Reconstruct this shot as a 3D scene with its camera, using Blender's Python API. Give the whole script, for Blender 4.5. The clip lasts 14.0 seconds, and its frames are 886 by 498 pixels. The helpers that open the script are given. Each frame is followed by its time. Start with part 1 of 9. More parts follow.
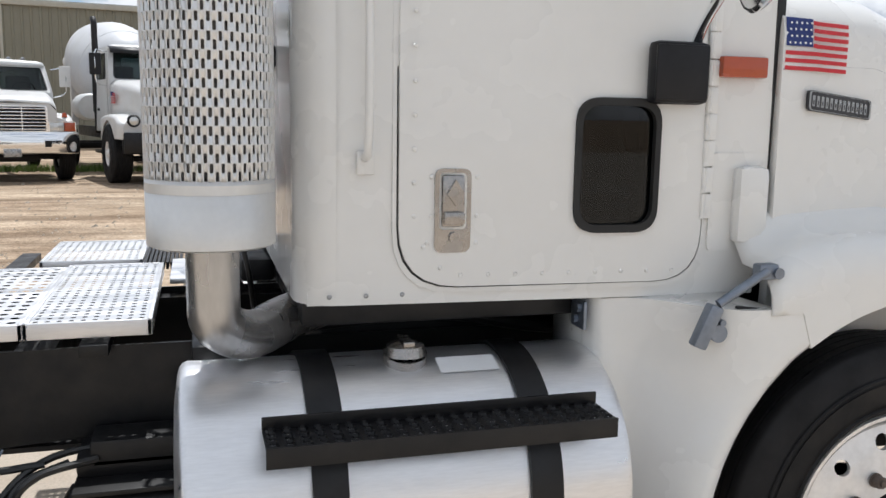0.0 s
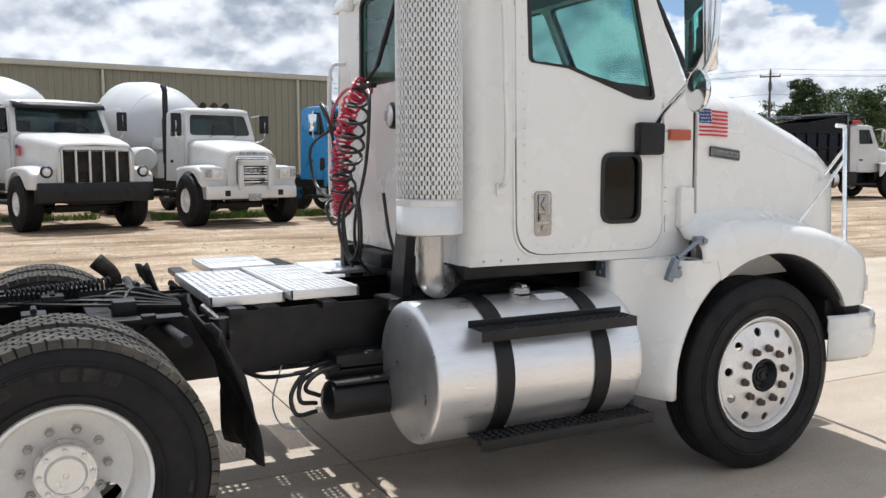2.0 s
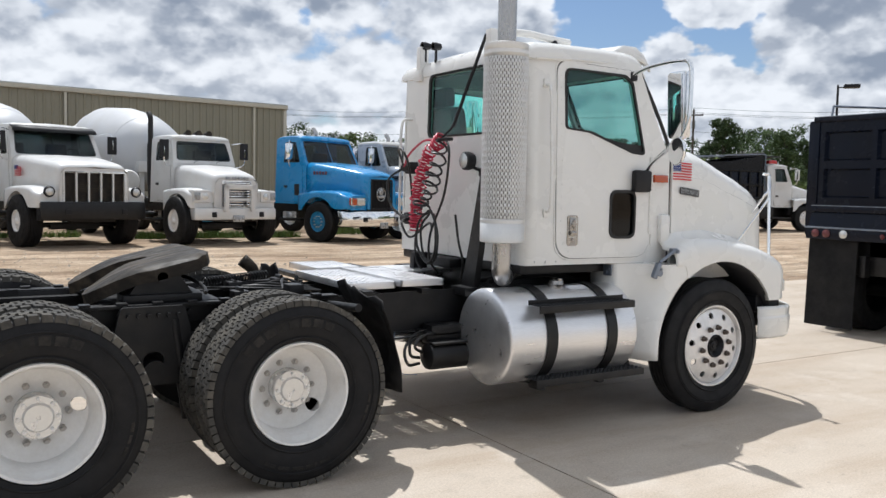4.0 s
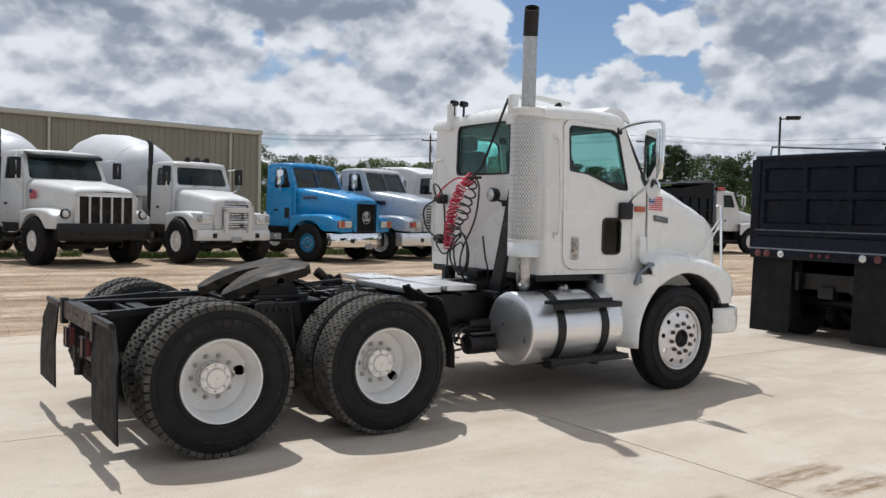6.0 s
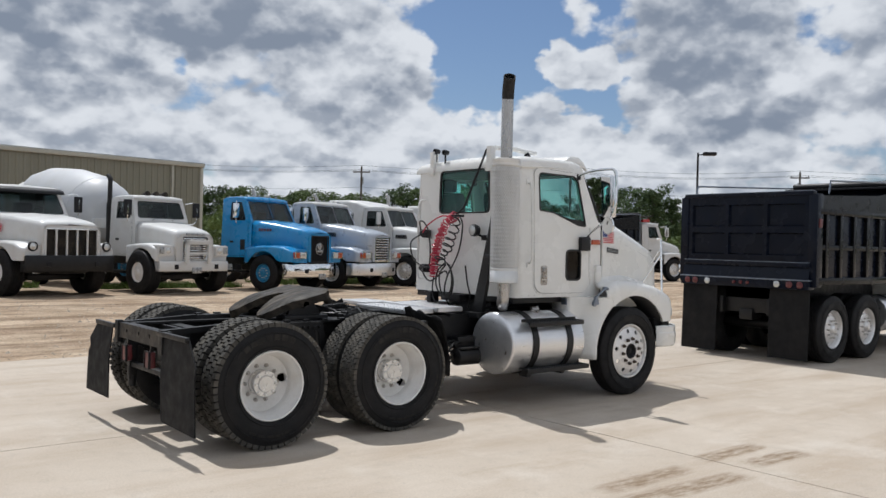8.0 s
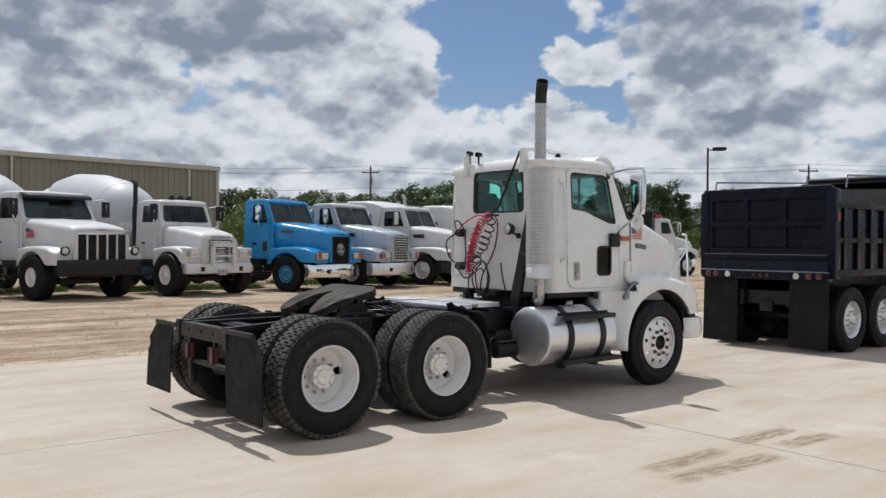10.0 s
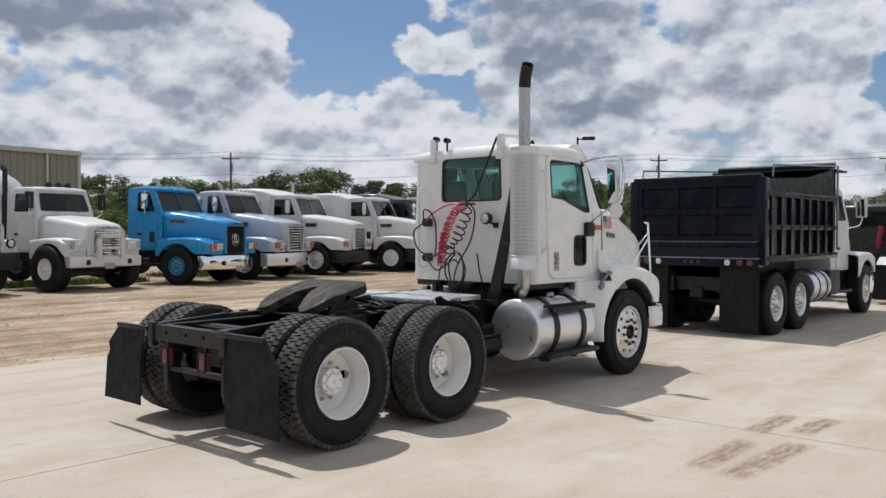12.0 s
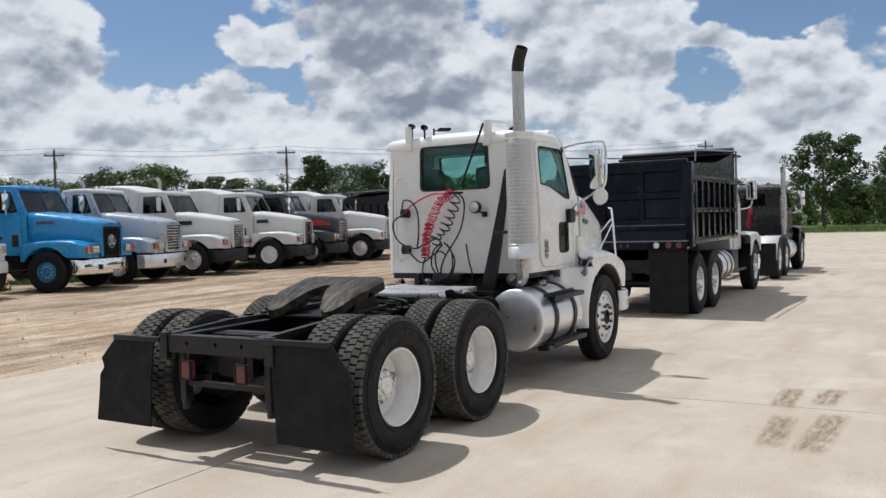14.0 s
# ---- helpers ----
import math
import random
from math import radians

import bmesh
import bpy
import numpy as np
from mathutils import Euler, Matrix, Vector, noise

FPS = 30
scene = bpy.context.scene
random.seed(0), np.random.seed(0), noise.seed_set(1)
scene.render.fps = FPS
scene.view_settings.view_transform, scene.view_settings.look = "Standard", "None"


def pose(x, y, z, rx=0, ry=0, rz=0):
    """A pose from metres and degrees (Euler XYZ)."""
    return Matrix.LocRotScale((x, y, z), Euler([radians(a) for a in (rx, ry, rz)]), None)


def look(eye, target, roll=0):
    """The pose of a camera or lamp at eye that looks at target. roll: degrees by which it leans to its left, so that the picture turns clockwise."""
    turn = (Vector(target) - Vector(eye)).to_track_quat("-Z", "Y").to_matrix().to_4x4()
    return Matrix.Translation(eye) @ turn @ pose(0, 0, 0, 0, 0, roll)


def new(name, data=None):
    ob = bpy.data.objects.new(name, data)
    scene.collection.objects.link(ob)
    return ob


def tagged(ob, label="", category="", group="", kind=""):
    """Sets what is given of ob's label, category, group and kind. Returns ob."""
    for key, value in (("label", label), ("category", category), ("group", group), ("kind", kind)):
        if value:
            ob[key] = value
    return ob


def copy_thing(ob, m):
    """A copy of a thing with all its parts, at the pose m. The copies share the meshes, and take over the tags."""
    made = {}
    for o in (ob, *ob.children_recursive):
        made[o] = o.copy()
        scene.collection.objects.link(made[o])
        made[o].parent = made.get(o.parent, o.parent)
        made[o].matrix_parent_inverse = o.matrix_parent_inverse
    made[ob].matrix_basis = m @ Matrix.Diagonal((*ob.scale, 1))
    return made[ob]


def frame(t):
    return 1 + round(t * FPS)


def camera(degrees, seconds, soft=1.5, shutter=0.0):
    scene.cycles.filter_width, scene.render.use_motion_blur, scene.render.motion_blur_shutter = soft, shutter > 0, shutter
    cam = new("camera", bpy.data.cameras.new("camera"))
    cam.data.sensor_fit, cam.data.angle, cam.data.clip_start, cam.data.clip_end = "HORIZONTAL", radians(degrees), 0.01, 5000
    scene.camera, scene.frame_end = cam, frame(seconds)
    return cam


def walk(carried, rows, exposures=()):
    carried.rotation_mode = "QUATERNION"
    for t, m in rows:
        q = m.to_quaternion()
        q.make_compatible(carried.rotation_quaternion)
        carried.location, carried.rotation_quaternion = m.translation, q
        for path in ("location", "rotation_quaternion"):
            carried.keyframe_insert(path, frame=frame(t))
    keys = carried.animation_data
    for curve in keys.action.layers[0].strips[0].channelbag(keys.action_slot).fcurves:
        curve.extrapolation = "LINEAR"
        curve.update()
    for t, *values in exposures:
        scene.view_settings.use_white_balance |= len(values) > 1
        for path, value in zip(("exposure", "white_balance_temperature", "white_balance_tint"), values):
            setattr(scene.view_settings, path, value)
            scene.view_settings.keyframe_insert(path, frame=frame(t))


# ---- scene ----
cam = camera(55.0, 14.0, soft=1.5)
PATH = [
    (0, (2.846, -3.036, 1.653), (3.398, -1.138, 1.345), 1.03),
    (0.5, (2.393, -3.382, 1.649), (3.008, -1.518, 1.267), -0.07),
    (1, (2.064, -3.798, 1.671), (2.716, -1.939, 1.328), -0.50),
    (1.5, (1.628, -4.034, 1.667), (2.429, -2.216, 1.437), -0.31),
    (2, (1.200, -4.401, 1.668), (2.094, -2.624, 1.462), -0.13),
    (2.5, (0.812, -4.754, 1.683), (1.790, -3.020, 1.482), 0.62),
    (3, (0.353, -5.003, 1.684), (1.385, -3.297, 1.515), 1.37),
    (3.5, (-0.040, -5.374, 1.690), (0.963, -3.651, 1.529), 2.01),
    (4, (-0.465, -5.629, 1.691), (0.577, -3.928, 1.550), 1.17),
    (4.2, (-0.648, -5.659, 1.704), (0.424, -3.974, 1.578), 0.99),
    (4.7, (-1.035, -6.035, 1.703), (0.027, -4.343, 1.584), 1.05),
    (5, (-1.267, -6.259, 1.710), (-0.191, -4.577, 1.595), 1.14),
    (5.5, (-1.655, -6.552, 1.724), (-0.548, -4.889, 1.622), 1.19),
    (6.3, (-2.262, -6.930, 1.718), (-1.105, -5.301, 1.642), 1.46),
    (6.5, (-2.398, -7.011, 1.740), (-1.218, -5.398, 1.672), 1.27),
    (7, (-2.775, -7.147, 1.726), (-1.535, -5.578, 1.691), 0.83),
    (7.5, (-3.118, -7.353, 1.739), (-1.864, -5.795, 1.715), 1.23),
    (8, (-3.408, -7.528, 1.734), (-2.136, -5.985, 1.723), 1.33),
    (8.5, (-3.588, -7.684, 1.725), (-2.323, -6.134, 1.712), 1.53),
    (9, (-3.707, -7.781, 1.717), (-2.457, -6.219, 1.697), 1.59),
    (9.4, (-3.785, -7.772, 1.726), (-2.531, -6.214, 1.708), 1.15),
    (9.8, (-3.896, -7.684, 1.740), (-2.624, -6.141, 1.726), 0.70),
    (10, (-3.947, -7.643, 1.728), (-2.688, -6.089, 1.714), 0.42),
    (10.5, (-4.115, -7.425, 1.748), (-2.822, -5.899, 1.753), -0.82),
    (11, (-4.175, -7.097, 1.724), (-2.824, -5.622, 1.721), -0.45),
    (11.5, (-4.293, -6.698, 1.740), (-2.884, -5.279, 1.727), 0.39),
    (12, (-4.598, -6.319, 1.755), (-3.094, -5.001, 1.713), 0.01),
    (12.5, (-4.779, -5.927, 1.737), (-3.226, -4.667, 1.683), -1.02),
    (13, (-4.948, -5.482, 1.752), (-3.346, -4.286, 1.713), -0.43),
    (13.5, (-5.163, -5.070, 1.776), (-3.485, -3.982, 1.723), -0.50),
    (14, (-5.288, -4.700, 1.751), (-3.558, -3.697, 1.687), -1.75),
]
walk(cam, [(t, look(eye, target, roll)) for t, eye, target, roll in PATH],
     exposures=[(t, stops, 6120, 10) for t, stops in ((0.0, 0.0), (1.0, 0.17), (1.5, 0.14), (2.5, 0.06), (4.0, -0.05), (6.5, -0.30), (10.0, -0.38), (12.0, -0.36), (14.0, -0.30))])


# ---------------------------------------------------------------- light
SUN_TO = Vector((0.27, 1.57, 3.53)).normalized()
world = bpy.data.worlds.new("sky")
scene.world = world
world.use_nodes = True
scene.view_settings.exposure = 0.0


def sky_nodes():
    nt = world.node_tree
    nt.nodes.clear()
    N, L = nt.nodes.new, nt.links.new

    def math_node(op, a, b=None, c=None, clamp=False):
        n = N("ShaderNodeMath")
        n.operation, n.use_clamp = op, clamp
        for i, v in enumerate((a, b, c)):
            if v is None:
                continue
            if isinstance(v, (int, float)):
                n.inputs[i].default_value = v
            else:
                L(v, n.inputs[i])
        return n.outputs[0]

    def ramp(v, lo, hi, a=0.0, b=1.0):
        n = N("ShaderNodeMapRange")
        n.interpolation_type = "SMOOTHSTEP"
        L(v, n.inputs[0])
        for i, x in enumerate((lo, hi, a, b)):
            n.inputs[i + 1].default_value = x
        return n.outputs[0]

    sky = N("ShaderNodeTexSky")
    sky.sky_type, sky.sun_disc = "NISHITA", False
    sky.sun_elevation = math.asin(SUN_TO.z)
    sky.sun_rotation = math.atan2(SUN_TO.x, SUN_TO.y)
    sky.dust_density, sky.air_density, sky.ozone_density = 0.6, 1.0, 2.0
    tex = N("ShaderNodeTexCoord")
    sep = N("ShaderNodeSeparateXYZ")
    L(tex.outputs["Generated"], sep.inputs[0])
    x, y, z = sep.outputs
    zc = math_node("MAXIMUM", z, 0.0)
    # clouds flatten a little towards the horizon
    comb = N("ShaderNodeCombineXYZ")
    L(x, comb.inputs[0])
    L(y, comb.inputs[1])
    L(math_node("MULTIPLY", math_node("POWER", zc, 0.85), 1.3), comb.inputs[2])

    def shifted(shift):
        add = N("ShaderNodeVectorMath")
        add.operation = "ADD"
        L(comb.outputs[0], add.inputs[0])
        add.inputs[1].default_value = Vector(shift) + Vector((CLOUD_SEED, 0, 0))
        return add.outputs[0]

    def fbm(vec, scale, detail, rough, dist=0.0, out="Fac"):
        n = N("ShaderNodeTexNoise")
        L(vec, n.inputs["Vector"])
        n.inputs["Scale"].default_value = scale
        n.inputs["Detail"].default_value = detail
        n.inputs["Roughness"].default_value = rough
        n.inputs["Distortion"].default_value = dist
        return n.outputs[out]

    def billow(vec, scale, detail):
        # rounded heads: small cells heaped on large ones, their outlines stirred by fine noise
        stir = N("ShaderNodeVectorMath")
        stir.operation = "MULTIPLY_ADD"
        L(fbm(vec, scale * 2.5, 2, 0.5, 0.0, "Color"), stir.inputs[0])
        stir.inputs[1].default_value = (0.30 / scale,) * 3
        L(vec, stir.inputs[2])
        n = N("ShaderNodeTexVoronoi")
        n.feature = "SMOOTH_F1"
        L(stir.outputs[0], n.inputs["Vector"])
        n.inputs["Scale"].default_value = scale
        n.inputs["Detail"].default_value = detail
        n.inputs["Roughness"].default_value = 0.50
        n.inputs["Smoothness"].default_value = 0.35
        n.normalize = True
        return math_node("SUBTRACT", 1.0, n.outputs["Distance"])

    def over(lift):
        return shifted((0.12 * lift, 0.25 * lift, lift))

    here = over(0.0)
    big = fbm(here, 6.0, 2, 0.5)
    cell, cell_up = billow(here, 12.0, 1.6), billow(over(0.036), 12.0, 1.6)
    puff, puff_up = billow(here, 27.0, 2.6), billow(over(0.014), 27.0, 2.6)
    wisp = fbm(here, 50.0, 5, 0.55)
    dens = math_node("ADD", math_node("MULTIPLY", big, 0.60), math_node("ADD", math_node("MULTIPLY", cell, 0.66), math_node("MULTIPLY", puff, 0.42)))
    dens = math_node("ADD", dens, math_node("MULTIPLY", wisp, 0.14))
    # the large heaps, grey banks and open blue of this sky, by bearing and elevation, their outlines stirred
    stir = N("ShaderNodeSeparateColor")
    L(fbm(here, 11.0, 4, 0.55, 0.0, "Color"), stir.inputs[0])
    bearing = math_node("ADD", math_node("MULTIPLY", math_node("ARCTAN2", y, x), 180 / math.pi), math_node("MULTIPLY_ADD", stir.outputs[0], 10.0, -5.0))
    height = math_node("ADD", math_node("MULTIPLY", math_node("ARCSINE", z), 180 / math.pi), math_node("MULTIPLY_ADD", stir.outputs[1], 6.0, -3.0))
    tone = 0.0
    for az, el, wide, high, amount, light in SKY_HEAPS:
        a = math_node("MULTIPLY", math_node("SUBTRACT", bearing, az), 1 / wide)
        b = math_node("MULTIPLY", math_node("SUBTRACT", height, el), 1 / high)
        near = ramp(math_node("ADD", math_node("MULTIPLY", a, a), math_node("MULTIPLY", b, b)), 0.0, 1.6, 1.0, 0.0)
        dens = math_node("MULTIPLY_ADD", near, amount, dens)
        # heaps are bright on top and grey at the base
        tone = math_node("ADD", math_node("MULTIPLY", near, math_node("MULTIPLY_ADD", b, 0.16, light) if amount > 0 else light), tone)
    cover = ramp(dens, CLOUD_EDGE, CLOUD_EDGE + 0.13)
    thick = ramp(dens, CLOUD_EDGE + 0.06, CLOUD_EDGE + 0.42)
    # bright sunlit heads and rims, grey flat bellies
    lit = ramp(math_node("SUBTRACT", puff, puff_up), -0.13, 0.15)
    broad = ramp(math_node("SUBTRACT", cell, cell_up), -0.13, 0.15)
    shade = math_node("ADD", math_node("MULTIPLY", lit, 0.34), math_node("MULTIPLY", broad, 0.58))
    belly = math_node("MULTIPLY", thick, ramp(zc, 0.06, 0.26, 0.16, 0.42))
    glow = math_node("ADD", math_node("SUBTRACT", math_node("ADD", shade, 0.27), belly), tone)
    cloud = N("ShaderNodeMix")
    cloud.data_type = "RGBA"
    L(ramp(glow, -0.05, 1.0), cloud.inputs[0])
    cloud.inputs[6].default_value = (0.30, 0.345, 0.42, 1)
    cloud.inputs[7].default_value = (0.95, 0.96, 0.97, 1)
    blue = N("ShaderNodeMix")
    blue.data_type, blue.blend_type = "RGBA", "MULTIPLY"
    blue.inputs[0].default_value = 1.0
    L(sky.outputs[0], blue.inputs[6])
    blue.inputs[7].default_value = (SKY_GAIN * 0.95, SKY_GAIN * 0.98, SKY_GAIN * 1.04, 1)
    mix = N("ShaderNodeMix")
    mix.data_type = "RGBA"
    L(cover, mix.inputs[0])
    L(blue.outputs[2], mix.inputs[6])
    L(cloud.outputs[2], mix.inputs[7])
    bg = N("ShaderNodeBackground")
    L(mix.outputs[2], bg.inputs[0])
    bg.inputs[1].default_value = SKY_STRENGTH
    out = N("ShaderNodeOutputWorld")
    L(bg.outputs[0], out.inputs[0])


CLOUD_SEED, SKY_GAIN, SKY_STRENGTH = 3.7, 0.095, 1.0
CLOUD_EDGE = 0.965
# bearing, elevation, half width, half height in degrees; cloud added or taken; lighter or darker
SKY_HEAPS = [(48, 12.5, 6.5, 4.5, -0.30, 0.0), (38.5, 14.5, 3.5, 3.0, -0.22, 0.0), (40.5, 9.8, 2.6, 1.6, -0.20, 0.0), (8, 13.0, 7.0, 2.2, -0.28, 0.0),
             (14, 8.6, 2.2, 1.2, -0.18, 0.0), (68, 11.4, 1.6, 1.2, -0.18, 0.0), (2, 15.0, 7.0, 5.0, -0.15, 0.0), (90, 13.0, 6.0, 3.0, -0.15, 0.0),
             (66, 14.5, 9.0, 2.6, 0.20, -0.24), (34, 13.8, 6.0, 3.2, 0.22, -0.22), (32, 8.9, 4.0, 2.2, 0.14, -0.16), (78, 14.0, 6.0, 2.5, 0.16, -0.16),
             (54, 12.0, 3.2, 2.6, 0.24, 0.14), (42.2, 12.0, 2.4, 1.8, 0.26, 0.16), (71, 10.6, 4.0, 2.0, 0.18, 0.12), (58, 7.4, 5.0, 1.7, 0.16, 0.12),
             (43, 7.6, 6.0, 1.7, 0.18, 0.12), (27, 9.8, 3.2, 2.0, 0.18, 0.14), (16, 11.8, 3.0, 2.4, 0.24, 0.14), (7.5, 9.4, 4.0, 2.0, 0.22, 0.10), (21, 9.0, 3.0, 1.8, 0.18, 0.12)]
sky_nodes()
sun = new("sun", bpy.data.lights.new("sun", "SUN"))
sun.data.energy, sun.data.angle, sun.data.color = 4.2, radians(0.6), (1.0, 0.965, 0.91)
sun.matrix_world = look(SUN_TO * 60, (0, 0, 0))


import collections

# ---------------------------------------------------------------- materials
def shader(name, base, rough=0.5, metal=0.0, coat=0.0, vary=0.12, scale=6.0, fine=60.0, bump=0.0, bump_scale=80.0,
           tint=None, tint_amount=0.0, tint_scale=1.5, rough_vary=0.12, stretch=(1, 1, 1), per_piece=0.0, spec=0.5):
    """A surface with two scales of colour variation, a worn or dusty second tint, uneven gloss and fine relief."""
    m = bpy.data.materials.new(name)
    m.use_nodes = True
    nt = m.node_tree
    N, L = nt.nodes.new, nt.links.new
    b = nt.nodes["Principled BSDF"]
    tc = N("ShaderNodeTexCoord")
    mp = N("ShaderNodeMapping")
    mp.inputs["Scale"].default_value = stretch
    L(tc.outputs["Object"], mp.inputs[0])

    def noise_tex(sc, detail=4, rough_=0.55):
        n = N("ShaderNodeTexNoise")
        n.inputs["Scale"].default_value, n.inputs["Detail"].default_value = sc, detail
        n.inputs["Roughness"].default_value = rough_
        L(mp.outputs[0], n.inputs["Vector"])
        return n.outputs["Fac"]

    def remap(v, a, c, lo=0.3, hi=0.7):
        n = N("ShaderNodeMapRange")
        L(v, n.inputs[0])
        for i, x in enumerate((lo, hi, a, c)):
            n.inputs[i + 1].default_value = x
        return n.outputs[0]

    def mul(a, v):
        n = N("ShaderNodeMix")
        n.data_type, n.blend_type = "RGBA", "MULTIPLY"
        n.inputs[0].default_value = 1.0
        L(a, n.inputs[6])
        L(v, n.inputs[7])
        return n.outputs[2]

    col = N("ShaderNodeRGB")
    col.outputs[0].default_value = (*base, 1)
    c = mul(col.outputs[0], remap(noise_tex(scale), 1 - vary, 1 + vary))
    c = mul(c, remap(noise_tex(fine, 3), 1 - vary * 0.6, 1 + vary * 0.6))
    if per_piece:
        info = N("ShaderNodeObjectInfo")
        c = mul(c, remap(info.outputs["Random"], 1 - per_piece, 1 + per_piece, 0, 1))
    if tint:
        n = N("ShaderNodeMix")
        n.data_type = "RGBA"
        L(remap(noise_tex(tint_scale, 6, 0.62), 0.0, tint_amount, 0.45, 0.7), n.inputs[0])
        L(c, n.inputs[6])
        n.inputs[7].default_value = (*tint, 1)
        c = n.outputs[2]
    L(c, b.inputs["Base Color"])
    L(remap(noise_tex(scale * 1.7), max(0.02, rough - rough_vary), min(1, rough + rough_vary)), b.inputs["Roughness"])
    b.inputs["Metallic"].default_value = metal
    b.inputs["Coat Weight"].default_value = coat
    b.inputs["Coat Roughness"].default_value = 0.08
    b.inputs["Specular IOR Level"].default_value = spec
    if bump:
        bp = N("ShaderNodeBump")
        bp.inputs["Strength"].default_value = 1.0
        bp.inputs["Distance"].default_value = bump
        L(noise_tex(bump_scale, 5), bp.inputs["Height"])
        L(bp.outputs[0], b.inputs["Normal"])
    return m


def glass(name, colour, rough=0.0):
    """Thin tinted pane: a clear part, and a mirror part that grows towards grazing views."""
    m = bpy.data.materials.new(name)
    m.use_nodes = True
    nt = m.node_tree
    nt.nodes.clear()
    N, L = nt.nodes.new, nt.links.new
    tr, gl, lw, mx, out = (N("ShaderNode" + k) for k in ("BsdfTransparent", "BsdfGlossy", "LayerWeight", "MixShader", "OutputMaterial"))
    tr.inputs[0].default_value = (*colour, 1)
    gl.inputs["Roughness"].default_value = rough
    lw.inputs[0].default_value = 0.5
    pw = N("ShaderNodeMath")
    pw.operation = "POWER"
    pw.inputs[1].default_value = 5.0
    L(lw.outputs["Facing"], pw.inputs[0])
    ad = N("ShaderNodeMath")
    ad.operation = "MULTIPLY_ADD"
    ad.inputs[1].default_value, ad.inputs[2].default_value = 0.9, 0.035
    L(pw.outputs[0], ad.inputs[0])
    L(ad.outputs[0], mx.inputs[0])
    L(tr.outputs[0], mx.inputs[1])
    L(gl.outputs[0], mx.inputs[2])
    L(mx.outputs[0], out.inputs[0])
    return m


WHITE = shader("white_paint", (0.78, 0.775, 0.75), 0.28, coat=0.35, vary=0.015, scale=1.5, fine=18, tint=(0.68, 0.65, 0.60), tint_amount=0.06, tint_scale=1.4, bump=0.0004, bump_scale=2.5)
WHITE_OLD = shader("weathered_white_paint", (0.64, 0.64, 0.63), 0.42, coat=0.15, vary=0.04, scale=2, fine=20, tint=(0.45, 0.41, 0.35), tint_amount=0.3, tint_scale=2.5)
DRUM_WHITE = shader("chalky_drum_paint", (0.54, 0.55, 0.57), 0.5, vary=0.04, scale=1.5, tint=(0.55, 0.54, 0.5), tint_amount=0.4, tint_scale=1.2)
BLUE = shader("sky_blue_paint", (0.012, 0.24, 0.54), 0.3, coat=0.3, vary=0.06, scale=2, tint=(0.06, 0.24, 0.42), tint_amount=0.25)
SILVER = shader("silver_grey_paint", (0.42, 0.46, 0.52), 0.32, metal=0.25, coat=0.4, vary=0.05, scale=2)
GREY = shader("charcoal_paint", (0.035, 0.037, 0.042), 0.35, coat=0.2, vary=0.08, scale=2)
NAVY = shader("blue_black_paint", (0.003, 0.0055, 0.014), 0.24, spec=0.2, coat=0.0, vary=0.12, scale=2, tint=(0.012, 0.014, 0.018), tint_amount=0.3, tint_scale=1.6, bump=0.002, bump_scale=3)
BLACK = shader("chassis_black", (0.005, 0.005, 0.006), 0.45, vary=0.3, scale=8, tint=(0.022, 0.020, 0.018), tint_amount=0.3, tint_scale=5, bump=0.0006, bump_scale=40, spec=0.4)
BED_BLACK = shader("glossy_bed_black", (0.004, 0.004, 0.005), 0.22, coat=0.04, vary=0.2, scale=3, tint=(0.02, 0.019, 0.018), tint_amount=0.3, tint_scale=1.8, bump=0.004, bump_scale=2.5, spec=0.18)
BLACK_MATTE = shader("black_plastic", (0.008, 0.008, 0.010), 0.5, vary=0.2, scale=8, spec=0.35)
GREASE = shader("greasy_steel", (0.020, 0.016, 0.012), 0.60, metal=0.0, vary=0.4, scale=9, tint=(0.12, 0.092, 0.062), tint_amount=0.65, tint_scale=4.5, rough_vary=0.2, stretch=(0.5, 1.6, 1), bump=0.002, bump_scale=25, spec=0.25)
RUBBER = shader("tyre_rubber", (0.009, 0.009, 0.010), 0.65, vary=0.2, scale=7, tint=(0.024, 0.022, 0.020), tint_amount=0.35, tint_scale=5, bump=0.0005, bump_scale=120, spec=0.25)
TREAD = shader("dusty_tread_rubber", (0.058, 0.055, 0.050), 0.9, vary=0.25, scale=10, tint=(0.15, 0.135, 0.11), tint_amount=0.6, tint_scale=9, spec=0.3)
SIDEWALL = shader("dusty_sidewall_rubber", (0.020, 0.019, 0.018), 0.8, vary=0.3, scale=12, tint=(0.06, 0.052, 0.042), tint_amount=0.5, tint_scale=11, spec=0.25)
FLAP = shader("mud_flap_rubber", (0.008, 0.008, 0.009), 0.7, vary=0.2, scale=6, tint=(0.028, 0.026, 0.023), tint_amount=0.35, tint_scale=3.5, spec=0.22)
ALLOY = shader("brushed_aluminium", (0.80, 0.80, 0.81), 0.36, metal=0.9, vary=0.07, scale=5, fine=90, stretch=(0.25, 2, 2), rough_vary=0.1, tint=(0.62, 0.62, 0.63), tint_amount=0.18, tint_scale=3, bump=0.0003, bump_scale=160)
ALLOY_WHEEL = shader("wheel_aluminium", (0.80, 0.79, 0.78), 0.46, metal=0.7, vary=0.06, scale=8, tint=(0.45, 0.42, 0.38), tint_amount=0.3, tint_scale=7)
